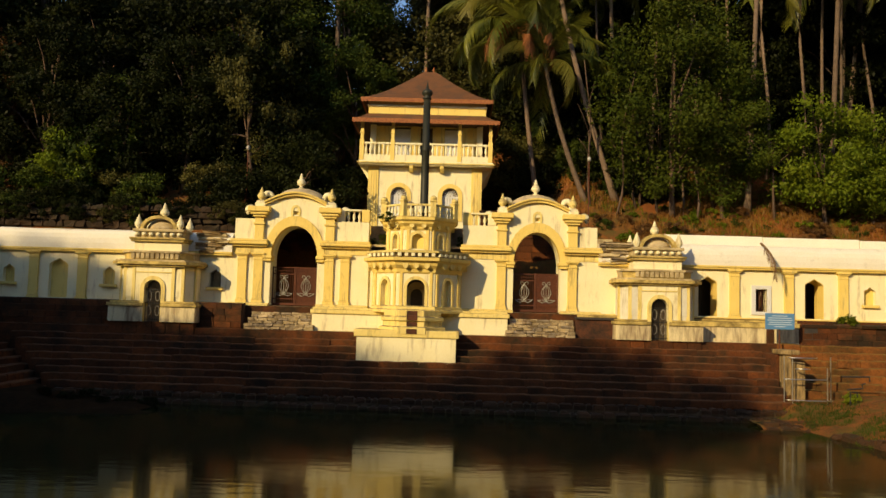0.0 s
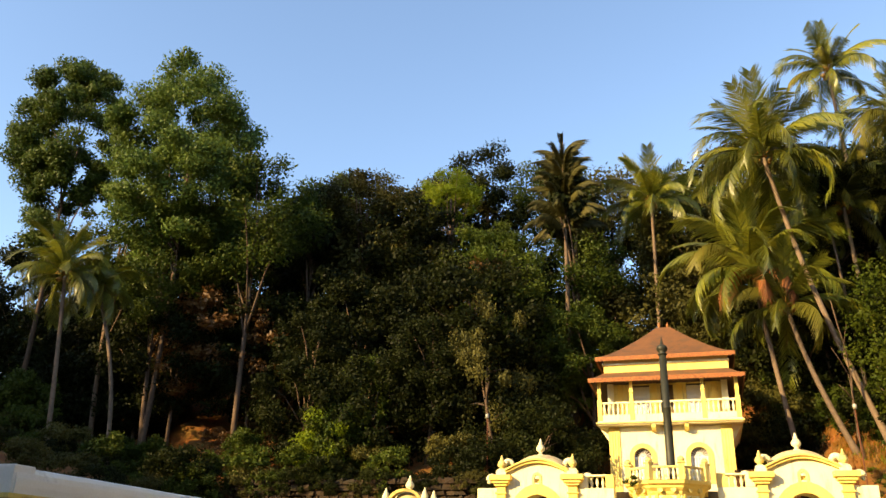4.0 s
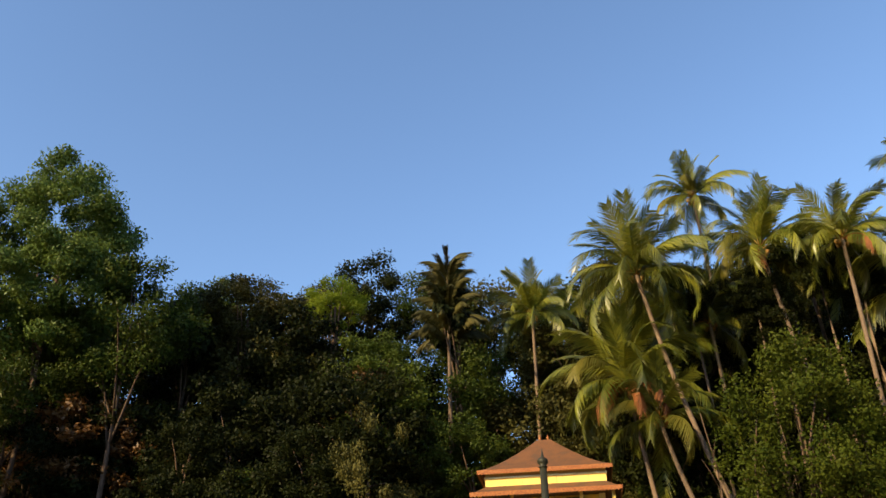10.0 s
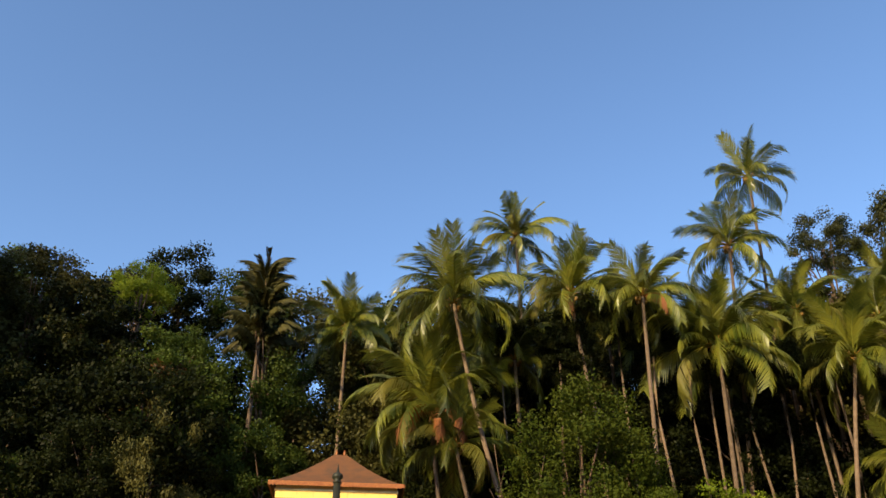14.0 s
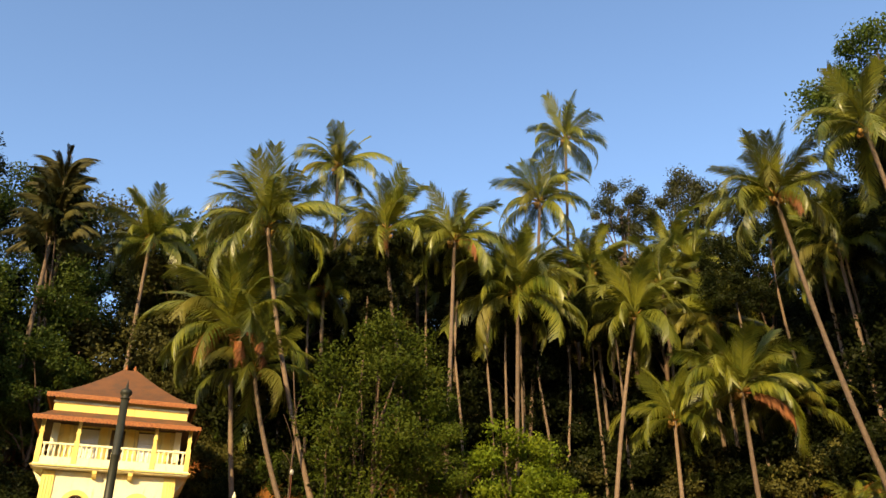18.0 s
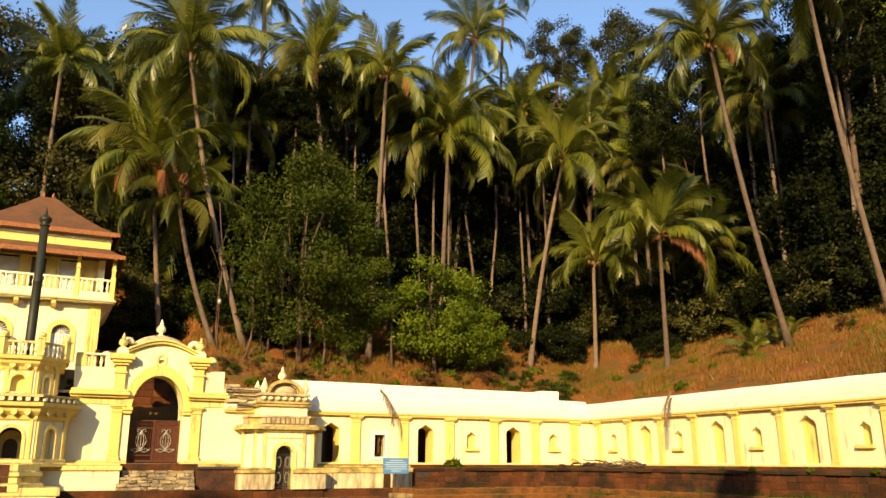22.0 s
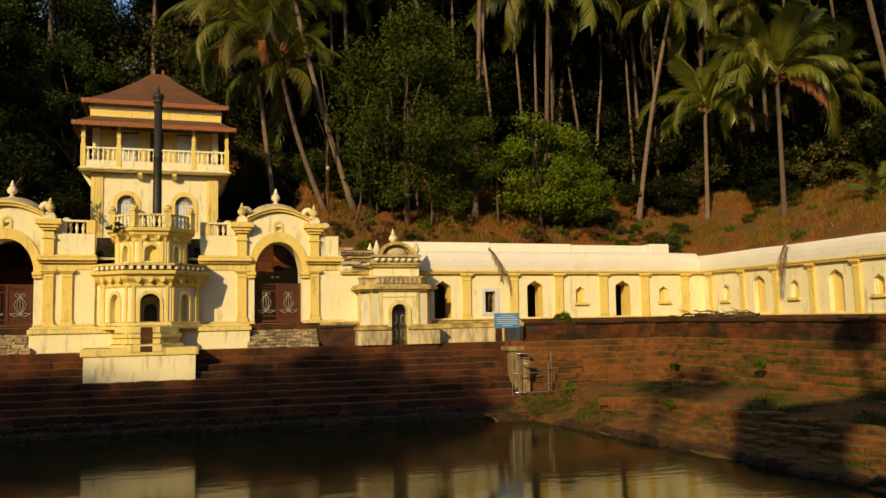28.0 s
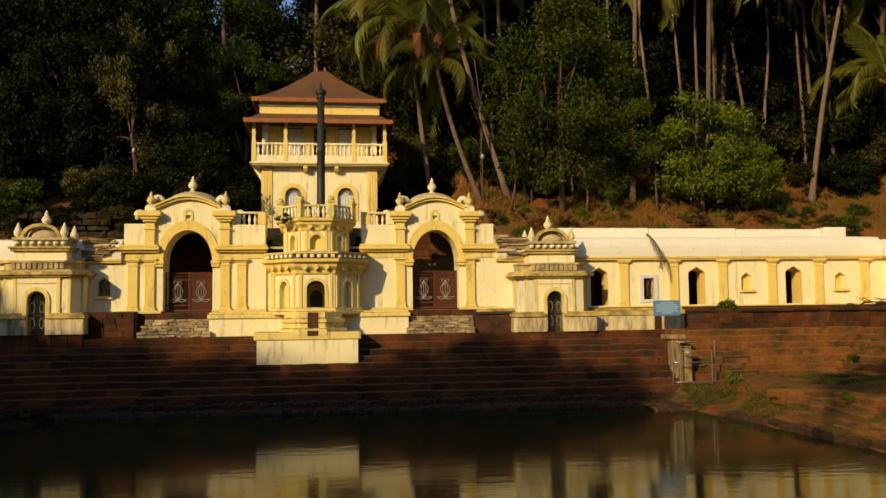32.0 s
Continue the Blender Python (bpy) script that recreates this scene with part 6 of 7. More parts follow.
tree("mid2", -37.0, 46.0, 26.0, 0.95, 4, "tall green tree beside a higher one")
fishtail_palm(-6.0, 51.5, 33.6)
tree("drop", -25.5, 52.0, 28.5, 0.8, 8, "dark tree with long drooping leaves")
tree("fine", 12.7, 41.8, 15.6, 1.08, 9, "feathery green tree with bare twigs inside")
tree("fine", 15.4, 42.2, 13.4, 0.72, 10, "feathery green tree with bare twigs inside")
tree("shrub", 20.1, 41.0, 12.3, 0.92, 11, "bright green leafy shrub on the red slope", name="shrub", cat="shrub", group="slope shrubs")
tree("shrub", 22.7, 41.5, 11.2, 0.62, 21, "bright green leafy shrub on the red slope", name="shrub", cat="shrub", group="slope shrubs")
tree("lace", 36.0, 52.0, 36.9, 0.85, 12, "sparse dark tree with thin branches against the sky")
tree("lace", 42.8, 52.0, 38.4, 1.1, 13, "sparse dark tree with thin branches against the sky")
tree("mid1", 39.4, 28.5, 33.5, 1.1, 14, "tall drooping green tree on the east slope")
tree("bright1", 42.0, 26.5, 31.0, 1.1, 15, "tall drooping green tree on the east slope")
tree("shrub", -18.0, 42.2, 10.4, 0.72, 17, "lit green bush at the foot of the forest", name="bush", cat="bush", group="forest bushes")
# bushes, vines and trees that stand out on the west slope
for k, (kd, x, y, z, sc, sz, lb) in enumerate((
    ("leafy", -17.4, 42, 11.1, 0.62, 0.72, "lit green bush at the foot of the forest"),
    ("leafy", -16.7, 44, 14.1, 0.6, 0.7, "green bush at the foot of the forest"),
    ("leafy", -38.6, 41, 13.0, 0.8, 0.9, "lit green bush at the foot of the forest"),
    ("leafy", -29.7, 41, 10, 0.38, 0.3, "low green bush on the slope"),
    ("bush", -27.8, 41, 10.3, 0.9, 0.9, "low green bush on the slope"),
    ("leafy", -23.5, 42.5, 10.7, 0.42, 0.4, "low green bush on the slope"),
    ("brush", -29.1, 47, 19.2, 1.9, 1.6, "dry brown vines hanging in the forest"),
    ("brush", -31.4, 46, 17.1, 1.2, 1.2, "dry brown vines hanging in the forest"),
    ("brush", -25.4, 48, 17.3, 1.3, 1.4, "dry brown vines hanging in the forest"),
    ("brush", -11.7, 50, 22, 1.2, 1.1, "dry brown vines hanging in the forest"),
    ("brush", -3.4, 50, 22.1, 0.9, 0.9, "dry brown vines hanging in the forest"),
    ("olive1", -22.2, 54, 30.7, 1, 0.8, "olive-brown tree on the forest crest"),
    ("olive1", -25.5, 53, 29.2, 0.8, 0.8, "olive-brown tree on the forest crest"),
    ("sparse", -8.9, 43.5, 15.3, 0.62, 1, "thin half-bare tree with olive leaves"),
    ("dark2", -13, 44, 15.6, 0.62, 0.6, "dark green leafy tree on the slope"),
    ("dark2", -20.4, 44.5, 16.8, 0.62, 0.6, "dark green leafy tree on the slope"),
    ("mid1", -32.2, 45, 23.2, 0.8, 0.9, "green tree on the wooded slope"),
    ("bright1", -15.4, 56, 31.8, 0.62, 0.62, "light green tree rising over the forest"),
    ("bright1", -8.9, 52.5, 27.1, 0.95, 0.7, "fresh green spreading tree on the slope"),
    ("mid2", -10.6, 51, 23.9, 0.7, 0.6, "green tree on the slope beside the tower"),
)):
    low = z - ground_z(x, y) < 4
    tree(kd, x, y, max(z, ground_z(x, y) + 0.4), sc, 800 + k, lb, not low and kd != "brush", "bush" if low or kd == "brush" else "tree", sz, "bush" if low or kd == "brush" else "tree", "forest bushes" if low or kd == "brush" else "forest trees")
for k in range(14):
    x, y = rnd.uniform(-37, -23), rnd.uniform(41.5, 47)
    kd = rnd.choice(("brush", "brush", "bush", "bushy"))
    tree(kd, x, y, ground_z(x, y) + 0.45, rnd.uniform(0.35, 0.75), 850 + k, "dry brown brush on the slope" if kd == "brush" else "low leafy bush on the slope", False, "bush", cat="bush", group="forest bushes")
# forest rows
def row(y, xs, z0, z1, kinds, s0=0.95, s1=1.25, label=DK):
    for x in xs:
        if abs(x) < 6.5 and y < 53:
            continue
        k = rnd.choice(kinds)
        tree(k, x + rnd.uniform(-1.2, 1.2), y + rnd.uniform(-1.6, 1.6), rnd.uniform(z0, z1), rnd.uniform(s0, s1), rnd.randrange(9999), label)


F = lambda a, b, st: [a + st * i for i in range(int((b - a) / st) + 1)]
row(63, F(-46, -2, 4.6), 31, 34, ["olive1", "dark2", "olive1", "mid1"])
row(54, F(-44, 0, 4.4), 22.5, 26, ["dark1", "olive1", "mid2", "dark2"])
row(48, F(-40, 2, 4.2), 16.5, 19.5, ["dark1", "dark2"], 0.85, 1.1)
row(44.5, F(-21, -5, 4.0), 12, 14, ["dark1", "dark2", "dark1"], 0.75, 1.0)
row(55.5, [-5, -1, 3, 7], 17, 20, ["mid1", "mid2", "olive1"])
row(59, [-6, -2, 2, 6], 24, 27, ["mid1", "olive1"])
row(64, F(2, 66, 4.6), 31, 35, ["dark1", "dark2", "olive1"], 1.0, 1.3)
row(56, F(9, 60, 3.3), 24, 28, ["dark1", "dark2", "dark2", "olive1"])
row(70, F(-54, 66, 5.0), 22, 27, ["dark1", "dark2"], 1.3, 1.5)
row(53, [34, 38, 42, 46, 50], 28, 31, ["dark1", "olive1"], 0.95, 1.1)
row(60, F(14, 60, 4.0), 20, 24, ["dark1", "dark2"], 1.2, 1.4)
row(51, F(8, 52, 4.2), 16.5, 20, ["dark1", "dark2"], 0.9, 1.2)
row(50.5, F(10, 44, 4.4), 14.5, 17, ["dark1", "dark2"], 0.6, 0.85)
for y in F(14, 46, 4.5):
    tree(rnd.choice(["dark1", "dark2", "mid1"]), 52 + rnd.uniform(-2, 2), y, rnd.uniform(27, 32), 1.3, rnd.randrange(9999), DK)
    tree(rnd.choice(["dark1", "dark2"]), 45 + rnd.uniform(-2, 2), y + 1.5, rnd.uniform(19, 23), 1.15, rnd.randrange(9999), DK)
for y in F(20, 44, 5):
    tree(rnd.choice(["dark1", "mid1", "dark2"]), -52 + rnd.uniform(-2, 2), y, rnd.uniform(20, 26), 1.2, rnd.randrange(9999), DK)
# low bushes along the forest edge and on the slopes
for k in range(34):
    x = rnd.uniform(-44, -5.5)
    y = rnd.uniform(39.8, 43.5) if x > -20 else rnd.uniform(36, 45)
    kd = rnd.choice(["bush", "bushd", "bush", "bushd", "bushy"])
    tree(kd, x, y, ground_z(x, y) + rnd.uniform(0.5, 1.4), rnd.uniform(0.8, 1.4), k, "dry brown brush on the slope" if kd == "brush" else "low leafy bush on the slope", False, "bush", cat="bush", group="forest bushes")
for k in range(30):
    x, y = rnd.uniform(6.5, 44), rnd.uniform(43.5, 48)
    if x > 34:
        y = rnd.uniform(30, 44)
    kd = rnd.choice(["bush", "bushd", "bushd"])
    tree(kd, x, y, ground_z(x, y) + rnd.uniform(0.5, 1.2), rnd.uniform(0.7, 1.2), k, "low leafy bush on the slope", False, "bush", cat="bush", group="slope bushes")
for k in range(16):
    x, y = rnd.uniform(24, 36), rnd.uniform(39.5, 42)
    if x > 29.5:
        y = rnd.uniform(16, 40)
    tree("bush", x, y, ground_z(x, y) + 0.12, rnd.uniform(0.25, 0.5), k, "small green weed on the red slope", False, "weed", cat="plant", group="slope weeds")
tree("bush", 26.4, 38.8, 7.6, 0.75, 5, "green bush growing behind the gallery roof", False, "bush", cat="bush", group="slope bushes")
# trees added on the west rise and behind the near bank, out of view, to shade the tank
SH = "unseen tree added on the near side of the tank for its shade"
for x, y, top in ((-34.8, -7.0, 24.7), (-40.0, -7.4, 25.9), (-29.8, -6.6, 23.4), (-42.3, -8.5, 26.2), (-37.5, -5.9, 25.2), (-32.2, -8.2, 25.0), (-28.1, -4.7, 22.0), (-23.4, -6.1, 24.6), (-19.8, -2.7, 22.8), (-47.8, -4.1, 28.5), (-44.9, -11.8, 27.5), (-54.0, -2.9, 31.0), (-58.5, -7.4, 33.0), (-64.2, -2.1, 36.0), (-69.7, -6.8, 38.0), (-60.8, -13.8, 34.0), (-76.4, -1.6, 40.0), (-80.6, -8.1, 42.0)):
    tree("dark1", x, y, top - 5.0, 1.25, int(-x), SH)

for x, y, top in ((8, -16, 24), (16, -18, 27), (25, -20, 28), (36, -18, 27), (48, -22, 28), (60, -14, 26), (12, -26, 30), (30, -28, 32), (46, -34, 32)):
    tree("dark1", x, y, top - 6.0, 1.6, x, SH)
for x, y in ((-4.8, 50.5), (5.2, 50.8), (0.0, 53.0), (-7.5, 46.5), (-6.2, 42.5)):
    tree("dark1", x, y, 10.2, 0.7, int(x * 3 + 50), DK)
for x, y, z in ((-56, 50, 22), (-60, 46, 20), (-55, 44, 15), (-62, 54, 26), (-51, 47, 13), (-58, 38, 17), (-66, 44, 22), (-50, 52, 24)):
    tree("dark1", x, y, z, 1.4, int(-x), DK)
tree("mid2", -9.5, 49.5, 20.0, 0.9, 61, "green tree on the slope beside the tower")
tree("mid1", -5.5, 54.5, 23.0, 0.9, 62, "green tree on the slope beside the tower")
tree("dark1", -21.0, -1.8, 19.6, 0.85, 640, SH)
# added out of view to keep the sun off the west gallery roof
for k in range(4):
    tree("dark1", -27.0 - 0.4 * (k % 2), 6.0 + 4.0 * k, 12.2, 0.75, 660 + k, "unseen small tree added to shade the side gallery roof")
# unseen trees added on the near bank behind the camera to cut skylight on steps and walls
for k, (x, y, top) in enumerate(((-30, -9, 16.5), (-24, -11, 17), (-18, -9, 17), (-13, -12, 17.5), (3, -12, 17), (9, -10, 17), (15, -12, 18), (22, -12, 20), (30, -13, 22), (-36, -11, 16.5), (40, -10, 22), (52, -8, 22))):
    tree("dark2", x, y, top - 6.5, 1.25, 300 + k, SH)
for x, y, z, sc in ((47.2, 50, 33.1, 0.8), (51.3, 47, 34.8, 0.9), (54.9, 45, 34.2, 0.9), (56.5, 42, 39.5, 0.9), (56.1, 40, 30.9, 0.9), (54.5, 40, 23.6, 0.8), (53.2, 43, 26.6, 0.8), (48.3, 44, 26.6, 0.8), (46.2, 48, 26.6, 0.8), (41.1, 50, 26.9, 0.7)):
    tree("dark2", x, y, z, sc, int(x * 9), DK)
# dark undergrowth along the foot of the palm grove, its shade put into the leaf colour
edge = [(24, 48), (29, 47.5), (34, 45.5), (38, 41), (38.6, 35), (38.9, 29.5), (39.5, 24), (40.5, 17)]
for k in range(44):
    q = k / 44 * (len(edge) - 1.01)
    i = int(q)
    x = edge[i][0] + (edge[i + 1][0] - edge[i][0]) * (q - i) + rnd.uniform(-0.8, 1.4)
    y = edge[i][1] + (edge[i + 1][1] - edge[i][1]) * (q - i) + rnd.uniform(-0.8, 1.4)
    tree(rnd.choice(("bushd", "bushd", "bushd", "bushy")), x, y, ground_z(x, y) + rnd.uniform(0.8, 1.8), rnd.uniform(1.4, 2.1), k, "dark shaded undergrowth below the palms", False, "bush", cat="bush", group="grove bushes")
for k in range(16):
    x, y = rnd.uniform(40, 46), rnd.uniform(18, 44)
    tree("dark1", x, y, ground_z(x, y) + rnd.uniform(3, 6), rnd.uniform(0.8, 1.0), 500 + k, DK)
GT = "green tree on the slope beside the tower"
for x, y, z, sc, kd in ((-12.0, 47.5, 15.0, 0.85, "dark1"), (-8.4, 46.8, 13.0, 0.75, "dark2"), (-6.0, 51.8, 28.2, 0.55, "drop"), (-3.0, 57.0, 27.0, 1.0, "mid1"), (2.5, 60.0, 28.0, 1.0, "mid2"), (-11.0, 52.0, 21.5, 0.9, "dark1"), (-5.0, 50.0, 17.0, 0.7, "mid2"), (5.4, 49.5, 12.0, 0.7, "olive1"), (7.0, 48.5, 11.0, 0.6, "dark1"), (8.5, 51.0, 14.0, 0.8, "mid1")):
    tree(kd, x, y, z, sc, int(x * 7 + 200), GT)
# thin bare stems and hanging roots under the feathery trees
for k in range(12):
    x, y = 9.0 + 0.85 * k + rnd.uniform(-0.4, 0.4), rnd.uniform(41.6, 43.2)
    if 19 < x < 22.5:
        y = 43.6
    gz, h = ground_z(x, y) - 0.2, rnd.uniform(4.5, 9)
    t = thing("sapling", "thin bare brown stem at the edge of the grove", "tree", x, y, gz, group="thin stems")
    a, b = rnd.uniform(-0.8, 0.8), rnd.uniform(-0.2, 0.2)
    bm = tube([(a * q / 6 + b * math.sin(q * 1.3), 0, h * q / 6) for q in range(7)], [0.075 - 0.008 * q for q in range(7)], 6)
    for j in range(4):
        q = rnd.uniform(0.3, 0.8)
        c = Vector((a * q, 0, h * q))
        e = Vector((rnd.uniform(-1, 1), rnd.uniform(-0.6, 0.3), rnd.uniform(0.7, 1.6)))
        tube([c, c + e * 0.5 + Vector((0, 0, 0.1)), c + e], [0.03, 0.022, 0.01], 5, bm)
    part("stem", bm, BARK2, t, "", True)
# slender trunks between the palms
for k in range(13):
    x, y = 10.5 + 1.65 * k + rnd.uniform(-0.6, 0.6), rnd.uniform(44.0, 47.5)
    gz, h = ground_z(x, y) - 0.2, rnd.uniform(11, 15)
    t = thing("slender_tree", "slender tree with a bare thin trunk among the palms", "tree", x, y, gz, group="forest trees")
    a, b = rnd.uniform(-0.7, 0.7), rnd.uniform(-0.25, 0.25)
    part("trunk", tube([(a * q / 8 + b * math.sin(q * 0.8), 0, h * q / 8) for q in range(9)], [0.11 - 0.006 * q for q in range(9)], 7), BARK, t, "", True)
    at(part("crown", CROWNS["dark1"][0], None, t), a, 0, h + 1.2, 0, 0, k * 50, 0.45)
for k in range(9):
    x, y = 36.5 + 1.1 * k + rnd.uniform(-0.5, 0.5), rnd.uniform(27, 41)
    gz, h = ground_z(x, y) - 0.2, rnd.uniform(13, 18)
    t = thing("slender_tree", "slender tree with a bare thin trunk among the palms", "tree", x, y, gz, group="forest trees")
    a, b = rnd.uniform(-1.2, 0.6), rnd.uniform(-0.25, 0.25)
    part("trunk", tube([(a * q / 8 + b * math.sin(q * 0.8), 0, h * q / 8) for q in range(9)], [0.13 - 0.007 * q for q in range(9)], 7), BARK, t, "", True)
    at(part("crown", CROWNS["dark2"][0], None, t), a, 0, h + 1.6, 0, 0, k * 50, 0.6)
for k in range(70):
    x, y = rnd.uniform(7.5, 36), rnd.uniform(39.2, 43)
    if x > 28.8:
        y = rnd.uniform(15, 42)
    tree(rnd.choice(("weed", "weed", "bush", "brush")), x, y, ground_z(x, y) + 0.05, rnd.uniform(0.15, 0.34), k + 40, "small weed on the red slope", False, "weed", cat="plant", group="slope weeds")
for k in range(6):
    x, y = -12.8 + 0.7 * k, 29.6 + 0.25 * (k % 3)
    t = thing("weed", "dark weed on the muddy edge of the water", "plant", x, y, sil(x, y) + 0.05, group="bank weeds")
    at(part("leaves", CROWNS["bushd"][0], None, t), 0, 0, 0, 0, 0, k * 60, 0.16 + 0.05 * (k % 3))
for x, y, z, sc in ((-44, 48, 14, 1.2), (-48, 50, 17, 1.3), (-41, 46.5, 12, 1.0), (-52, 56, 20, 1.4), (-46, 58, 22, 1.3), (-39, 50, 15, 1.1), (-54, 46, 13, 1.2)):
    tree("dark1", x, y, z, sc, int(-x + 900), DK)


# ---- Small things ----
sg = thing("sign_board", "blue painted notice board with pale lettering on a thin post", "sign", 14.68, 33.2, 2.6)
part("board", box(-0.58, 0.58, -0.02, 0.02, 1.0, 1.64, 0.006), SIGN, sg)
for k in range(6):
    w = (0.30, 0.46, 0.50, 0.44, 0.48, 0.22)[k]
    part("text_line", box(-w, w, -0.024, -0.019, 1.52 - 0.085 * k, 1.55 - 0.085 * k), SIGNTXT, sg)
part("post", lathe([(0.03, 0), (0.03, 1.62)], 0, 0.04, 0, 8), IRON, sg)


def lamp_post(x, y, top):
    z = ground_z(x, y) - 0.1
    p = thing("lamp_post", "thin grey lamp post with a small round lamp", "lamp post", x, y, z, group="lamp posts")
    part("post", lathe([(0.03, 0), (0.024, top - z)], seg=8), IRON, p)
    part("lamp", lathe([(0.04, 0), (0.09, 0.04), (0.10, 0.15), (0.07, 0.23), (0.02, 0.26)], 0, 0, top - z, 12), SILVER, p, "", True)
    return p


lamp_post(-8.78, 41.0, 11.7)
lamp_post(8.15, 40.0, 11.4)

pl = thing("drain_pillars", "two stained masonry pillars beside the steps", "pillar", 14.4, 31.0, 0.7)
part("pillar", box(-0.17, 0.16, 0.8, 1.15, 0, 1.97, 0.03), PIER, pl)
part("pillar", box(-0.05, 0.34, 0.0, 0.4, -0.1, 1.73, 0.04), PIER, pl)
part("cap_slab", box(-0.30, 0.45, 0.7, 1.6, 1.97, 2.15, 0.05), PIER, pl)
part("cheek_wall", box(-0.28, 0.12, 1.15, 2.7, -0.1, 1.95, 0.03), LATERITE, pl)
rl = thing("steel_railing", "curved steel railing round the pillars", "railing", 14.75, 30.75, 0.75)
for u, v, h in ((-0.80, 0.25, 1.90), (-0.62, -0.05, 1.88), (0.67, -0.03, 1.50), (0.92, 0.25, 1.90)):
    part("post", lathe([(0.022, -0.1), (0.022, h)], u, v, 0, 8), STEEL, rl)
for z, w, c in ((0.32, 0.86, 0.02), (1.08, 0.80, -0.12), (1.46, 0.26, -0.22), (1.86, 0.52, -0.22)):
    part("rail", tube([(c + w * math.cos(math.pi * (1 + k / 12)), 0.02 + 0.22 * math.sin(math.pi * (1 + k / 12)), z) for k in range(13)], 0.024, 6), STEEL, rl, "", True)
bs = thing("iron_bars", "bent dark iron bars beside the railing", "bars", 16.2, 30.2, 1.0)
part("bar", tube([(-0.5, 0, 1.0), (0.5, 0, 1.02), (0.5, 0, 0.85)], 0.03, 6), BLACKGRILLE, bs)
part("bar", tube([(-0.3, 0, 0.55), (0.25, 0, 0.6), (0.22, 0, 0.75), (0.35, 0, 0.78)], 0.03, 6), BLACKGRILLE, bs)
part("bar", tube([(-0.2, 0, 0.0), (-0.2, 0, 0.45), (0.05, 0, 0.45), (0.05, 0, 0.1)], 0.03, 6), BLACKGRILLE, bs)

# dry fronds fallen on the gallery roofs
for x, y, z, rz, rx in ((14.55, 34.82, 7.15, -75, 0), (25.35, 28.2, 7.05, -150, 0)):
    d = thing("fallen_frond", "dry brown palm frond hanging over the roof edge", "palm frond", x, y, z, group="fallen fronds")
    f = part("dry_leaf", frond_mesh("dry_leaf", 1.9, -0.5, 1.5, DRYFROND, int(x), 30, 0.9, 0.045, 0.5), None, d)
    at(f, 0, 0, 0, 0, 0, rz)
br = thing("dead_branches", "heap of dry fallen branches on the terrace", "branches", 24.2, 31.5, 3.82)
for k in range(34):
    rr = random.Random(k)
    y0, x0 = rr.uniform(-3.2, 1.8), rr.uniform(-0.35, 0.3)
    ln, up = rr.uniform(0.2, 0.55), rr.uniform(-0.02, 0.07)
    r = rr.uniform(0.018, 0.05)
    part("branch", tube([(x0 + rr.uniform(-0.06, 0.06) * q, y0 + ln * q, 0.05 + rr.uniform(0.0, 0.22) + up * q) for q in range(5)], [r, r * 0.9, r * 0.8, r * 0.6, r * 0.3], 5), BARK2, br)
for x, y, z, s in ((17.9, 34.25, 3.95, 0.26), (21.4, 25.4, 2.2, 0.17), (16.2, 23.3, 1.25, 0.12), (21.8, 17.0, 2.3, 0.2), (18.0, 13.0, 1.4, 0.25), (20.6, 29.6, 1.9, 0.16), (16.2, 30.4, 1.2, 0.2), (23.9, 20.0, 3.86, 0.09), (23.9, 22.5, 3.86, 0.1), (23.9, 24.0, 3.86, 0.07), (23.9, 17.6, 3.86, 0.1)):
    t = thing("weed", "green weed growing from the laterite", "plant", x, y, z, group="bank weeds")
    at(part("leaves", CROWNS["weed"][0], None, t), 0, 0, 0, 0, 0, x * 40, s)
# tuft on the lamp tower and on the walls
for x, y, z, s in ((-1.2, 33.6, 7.75, 0.2), (-1.6, 35.7, 6.9, 0.3), (2.0, 35.6, 6.9, 0.25)):
    t = thing("wall_weed", "small green weed growing on the masonry", "plant", x, y, z, group="wall weeds")
    at(part("leaves", CROWNS["bush"][0], None, t), 0, 0, 0, 0, 0, x * 40, s)
# stone retaining wall behind the west gallery
for k in range(16):
    x, y = -37 + 1.0 * k + rnd.uniform(-0.5, 0.5), rnd.uniform(29, 37)
    tree(rnd.choice(("bush", "bushd", "bushy")), x, y, ground_z(x, y) + 0.4, rnd.uniform(0.5, 0.95), 900 + k, "low leafy bush on the slope", False, "bush", cat="bush", group="forest bushes")
for k in range(15):
    x = -21.5 + 1.05 * k + rnd.uniform(-0.4, 0.4)
    tree(rnd.choice(("bushd", "bush", "bushy", "bushd")), x, 39.25, rnd.uniform(7.9, 8.7), rnd.uniform(0.35, 0.7), 930 + k, "leafy weeds growing over the old stone wall", False, "bush", cat="bush", group="wall bushes")
rw = thing("retaining_wall_hill", "old dark stone wall holding the forest slope", "wall", kind="structure")
rr = random.Random(8)
bl = []
z = 6.4
while z < 8.35:
    h = rr.uniform(0.2, 0.34)
    for u, v in course(-22, -5.5, rr, 0.2, 0.7):
        if z > 7.7 and noise.noise(Vector((u * 0.5, z * 1.5, 6))) > 0.12:
            continue
        bl.append((u + 0.015, v - 0.015, 38.85 + rr.uniform(0, 0.16), 39.6, z, z + h * rr.uniform(0.85, 1.0)))
    z += h
tagged(part("rubble", blocks_mesh("rubble", bl, RETAIN, 0.09, 2, 0.09), None, rw), kind="stuff")
part("core", box(-22, -5.5, 39.1, 39.8, 5.5, 7.7), RETAIN, rw)

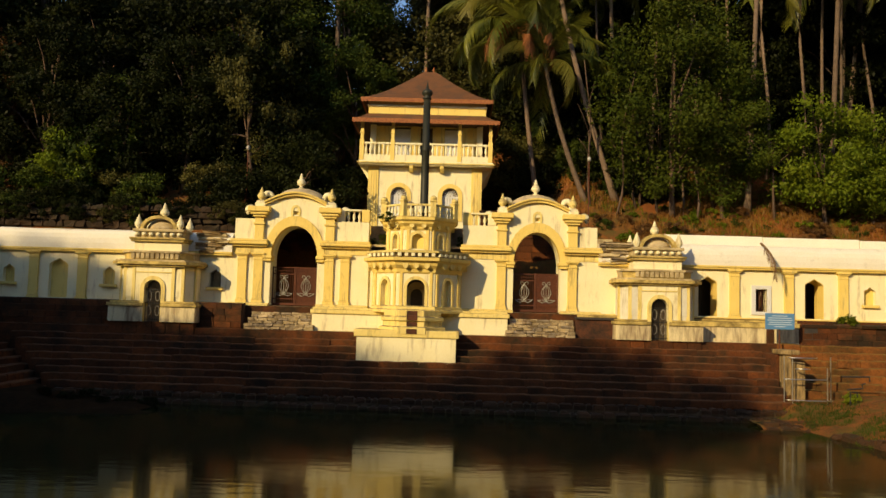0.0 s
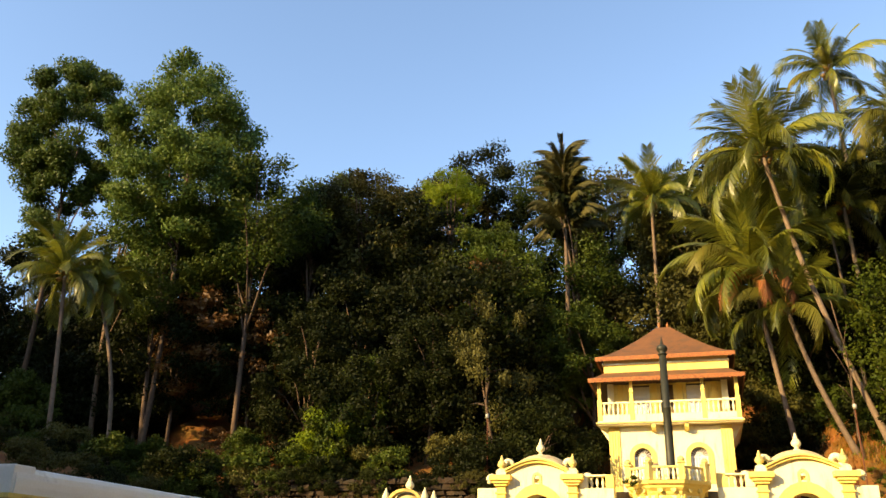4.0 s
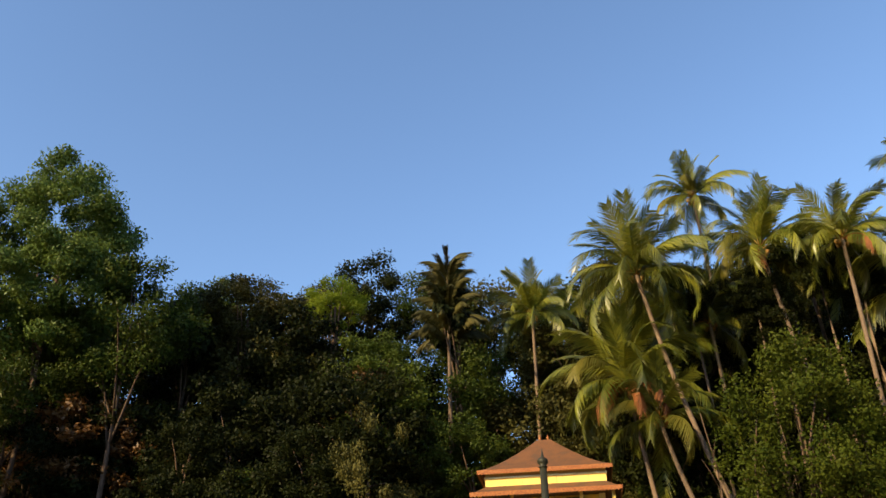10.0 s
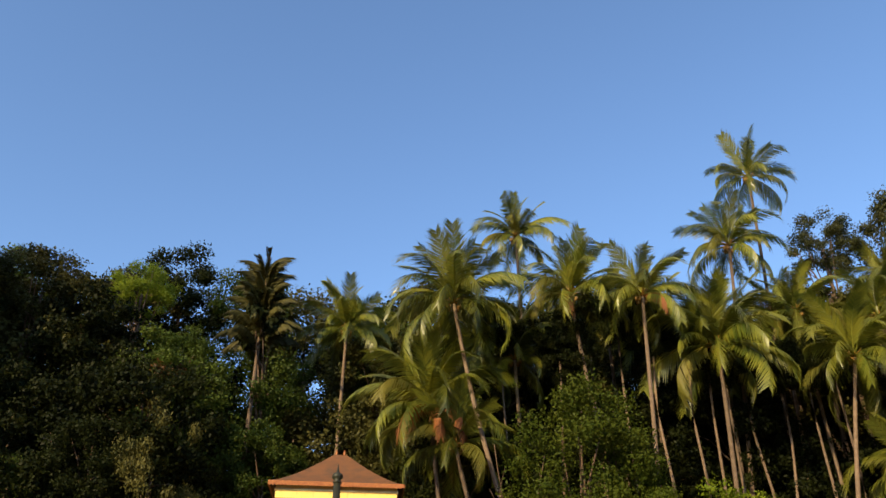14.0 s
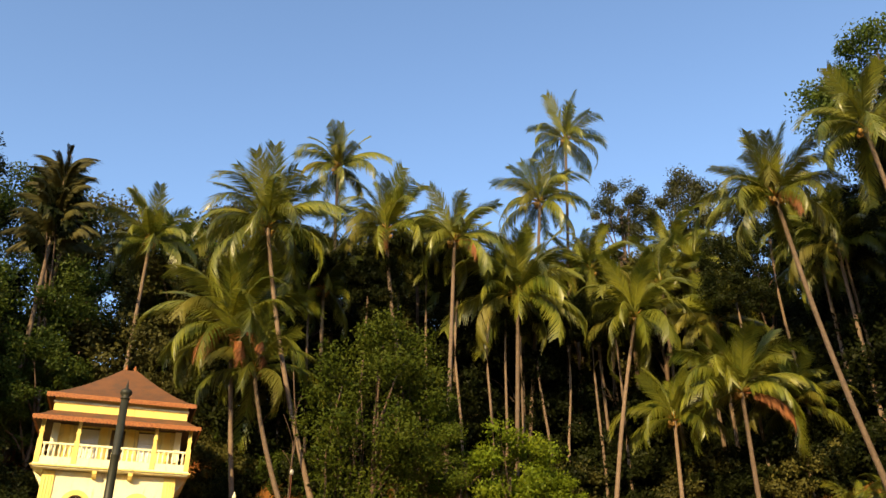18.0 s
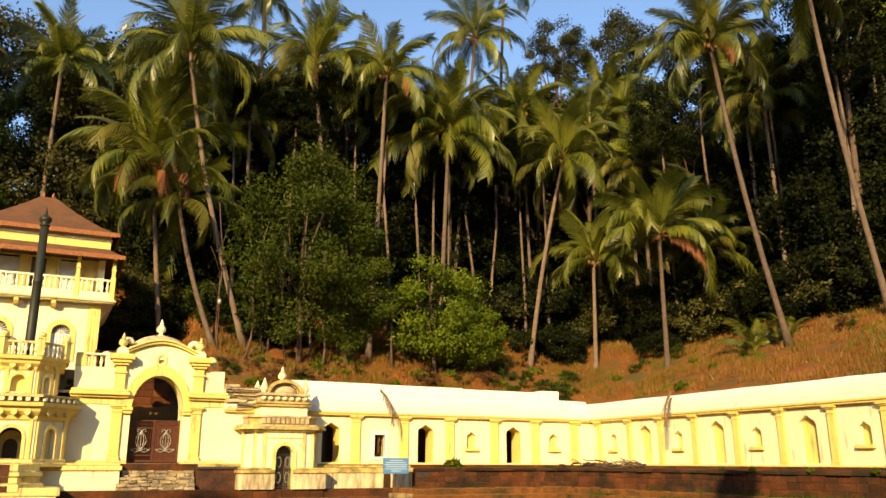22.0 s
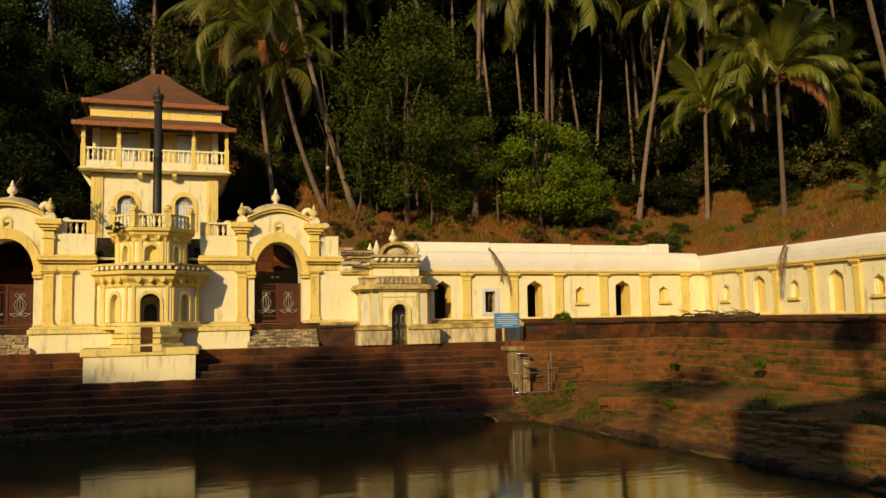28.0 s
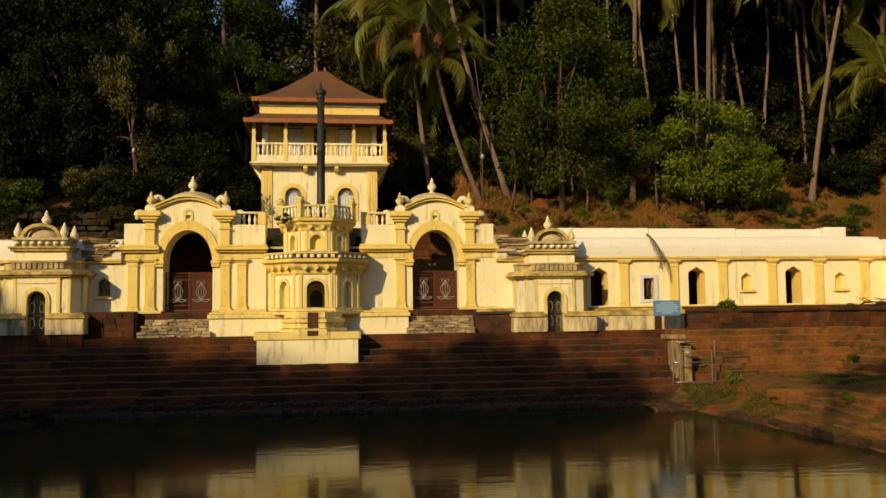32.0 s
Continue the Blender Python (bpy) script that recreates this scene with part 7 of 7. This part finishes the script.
# gate wall on the near side of the tank, behind the camera, whose shade falls on the east bank
gate_wall = thing("temple_gate", "tall cream temple gate wall with an arched opening", "gateway", 0, -10.2, 2.3)
XR = -1.3
part("wall", holed_panel(-9.3, XR, 0, 17.2, -5.3, 0.85, 12.6, 14.0, 14.9, -0.5, 0.0), CREAM, gate_wall)
part("cornice", box(-9.45, XR + 0.15, -0.6, 0.12, 16.6, 16.9, 0.04), YELLOW, gate_wall)
part("pier", box(-9.2, -8.3, -0.46, -0.04, 17.2, 18.3, 0.04), CREAM, gate_wall)
part("pole", lathe([(0.12, 17.2), (0.12, 19.8)], -4.5, -0.25, 0, 8), YELLOW, gate_wall)
part("finial", lathe([(0.2, 19.7), (0.75, 20.2), (0.8, 20.7), (0.35, 21.3), (0.05, 21.9)], -4.5, -0.25, 0, 14), CREAM, gate_wall, "", True)
tree("dark1", -12.1, -10.2, 23.4, 0.42, 645, SH)


# dry grass on the slopes and the earth bank
def grass(name, label, spots, material, h, w, seed):
    rr = random.Random(seed)
    vs, fs = [], []
    for x, y, z in spots:
        for k in range(5):
            a = rr.uniform(0, 6.283)
            hh = h * rr.uniform(0.4, 1.2)
            px, py = x + rr.uniform(-0.12, 0.12), y + rr.uniform(-0.12, 0.12)
            lx, ly = rr.uniform(-0.5, 0.5) * hh, rr.uniform(-0.5, 0.5) * hh
            o = len(vs)
            vs.extend([(px - w * math.cos(a), py - w * math.sin(a), z - 0.03), (px + w * math.cos(a), py + w * math.sin(a), z - 0.03), (px + lx, py + ly, z + hh)])
            fs.append((o, o + 1, o + 2))
    me = bpy.data.meshes.new(name)
    me.from_pydata(vs, [], fs)
    me.materials.append(material)
    return tagged(new(name, me), label, "grass", kind="stuff")


rr = random.Random(3)
spots = []
while len(spots) < 14000:
    x, y = rr.uniform(4, 40), rr.uniform(14, 48)
    if (y > 38.6 or x > 28.6) and noise.noise(Vector((x * 0.5, y * 0.5, 4))) > -0.15:
        spots.append((x, y, ground_z(x, y)))
grass("dry_grass", "short dry straw grass on the red slope", spots, STRAW, 0.28, 0.02, 1)
spots = []
while len(spots) < 3400:
    x, y = rr.uniform(13.8, 21), rr.uniform(5, 31)
    if noise.noise(Vector((x * 0.5, y * 0.5, 7))) + 0.4 * noise.noise(Vector((x * 2, y * 2, 1))) > 0.12 and (x > 16 or y > 25 or rr.random() < 0.25):
        spots.append((x, y, bank_z(x, y)))
for k in range(190):
    x, y = rr.uniform(13.3, 16.2), rr.uniform(28.4, 31.0)
    spots.append((x, y, bank_z(x, y)))
# tufts along the treads of the high flight
while len(spots) < 8200:
    k = rr.randrange(7)
    x, y = 23.75 - 0.45 * k + rr.uniform(0.05, 0.42), rr.uniform(5, 32)
    if noise.noise(Vector((y * 0.35, k * 0.6, 3))) > 0.10 - 0.25 * smooth(28, 20, y):
        spots.append((x, y, 3.0 - 0.27 * k))
grass("bank_grass", "thin green grass on the earth bank", spots, LEAF_MID, 0.13, 0.012, 2)
spots = []
while len(spots) < 3600:
    x, y = rr.uniform(8, 37), rr.uniform(15, 45)
    if (y > 38.8 or x > 28.8) and noise.noise(Vector((x * 0.35, y * 0.35, 11))) > 0.0:
        spots.append((x, y, ground_z(x, y)))
grass("green_grass", "patches of short green grass on the red slope", spots, LEAF_BRIGHT, 0.22, 0.018, 5)


# single blocks of the steps, last
SHARED = {}


def block_mesh(length, depth, height, seed, material):
    """A worn laterite block: front edge at y 0, top at z 0."""
    rr = random.Random(seed)
    vs, fs = [], []
    n = 3
    prof = [(0.0, -height), (0.0, -0.05), (0.012, -0.018), (0.05, 0.0), (depth, 0.0), (depth, -height)]
    for i in range(n + 1):
        x = -0.5 * length + length * i / n
        end = 0.014 if i in (0, n) else 0.0
        dy, dz = rr.uniform(-0.012, 0.012), rr.uniform(-0.012, 0.008)
        for y, z in prof:
            top = z > -0.06
            vs.append((x, y + dy + (end if y < 0.04 else 0), z + (dz - end if top else 0)))
    m = len(prof)
    for i in range(n):
        for j in range(m - 1):
            o = i * m + j
            fs.append((o, o + m, o + m + 1, o + 1))
    fs.append(tuple(range(m)))
    fs.append(tuple(n * m + j for j in range(m))[::-1])
    me = bpy.data.meshes.new("block")
    me.from_pydata(vs, [], [f[::-1] for f in fs])
    me.materials.append(material)
    return me


def lay_block(q, i):
    parent, turn, u, v, front, top, depth, height = q
    k = round((v - u) / 0.12)
    stone = LATERITE if parent is steps_n else OVERGROWN
    key = (k, round(depth, 2), round(height, 2), i % 3)
    if key not in SHARED:
        SHARED[key] = block_mesh(k * 0.12, depth, height, k * 7 + i % 3, stone)
    b = part("block", SHARED[key], None, parent)
    s = ((v - u - 0.012) / (k * 0.12), 1, 1)
    c = (u + v) / 2
    if turn:
        at(b, front, c, top, rnd.uniform(-2.5, 2.5), rnd.uniform(-2, 2), -90 + rnd.uniform(-2.5, 2.5), s)
    else:
        at(b, c, front, top, rnd.uniform(-1.2, 1.2), rnd.uniform(-0.3, 0.3), rnd.uniform(-0.4, 0.4), s)


near = [q for q in STEP_BLOCKS if q[0] is steps_n]
east = [q for q in STEP_BLOCKS if q[0] is steps_e]
mid = [q for q in east if (q[2] > 17.5 if q[1] else q[4] > 20.0)][:300]
for i, q in enumerate(near + mid):
    lay_block(q, i)
rest = [q for q in east if q not in mid]
loose = [(f, f + d, u + 0.01, v - 0.01, t - h, t) if turn else (u + 0.01, v - 0.01, f, f + d, t - h, t) for p, turn, u, v, f, t, d, h in rest]
tagged(part("steps_masonry", blocks_mesh("steps_masonry", loose, OVERGROWN, 0.03, 6), None, steps_e), kind="stuff")
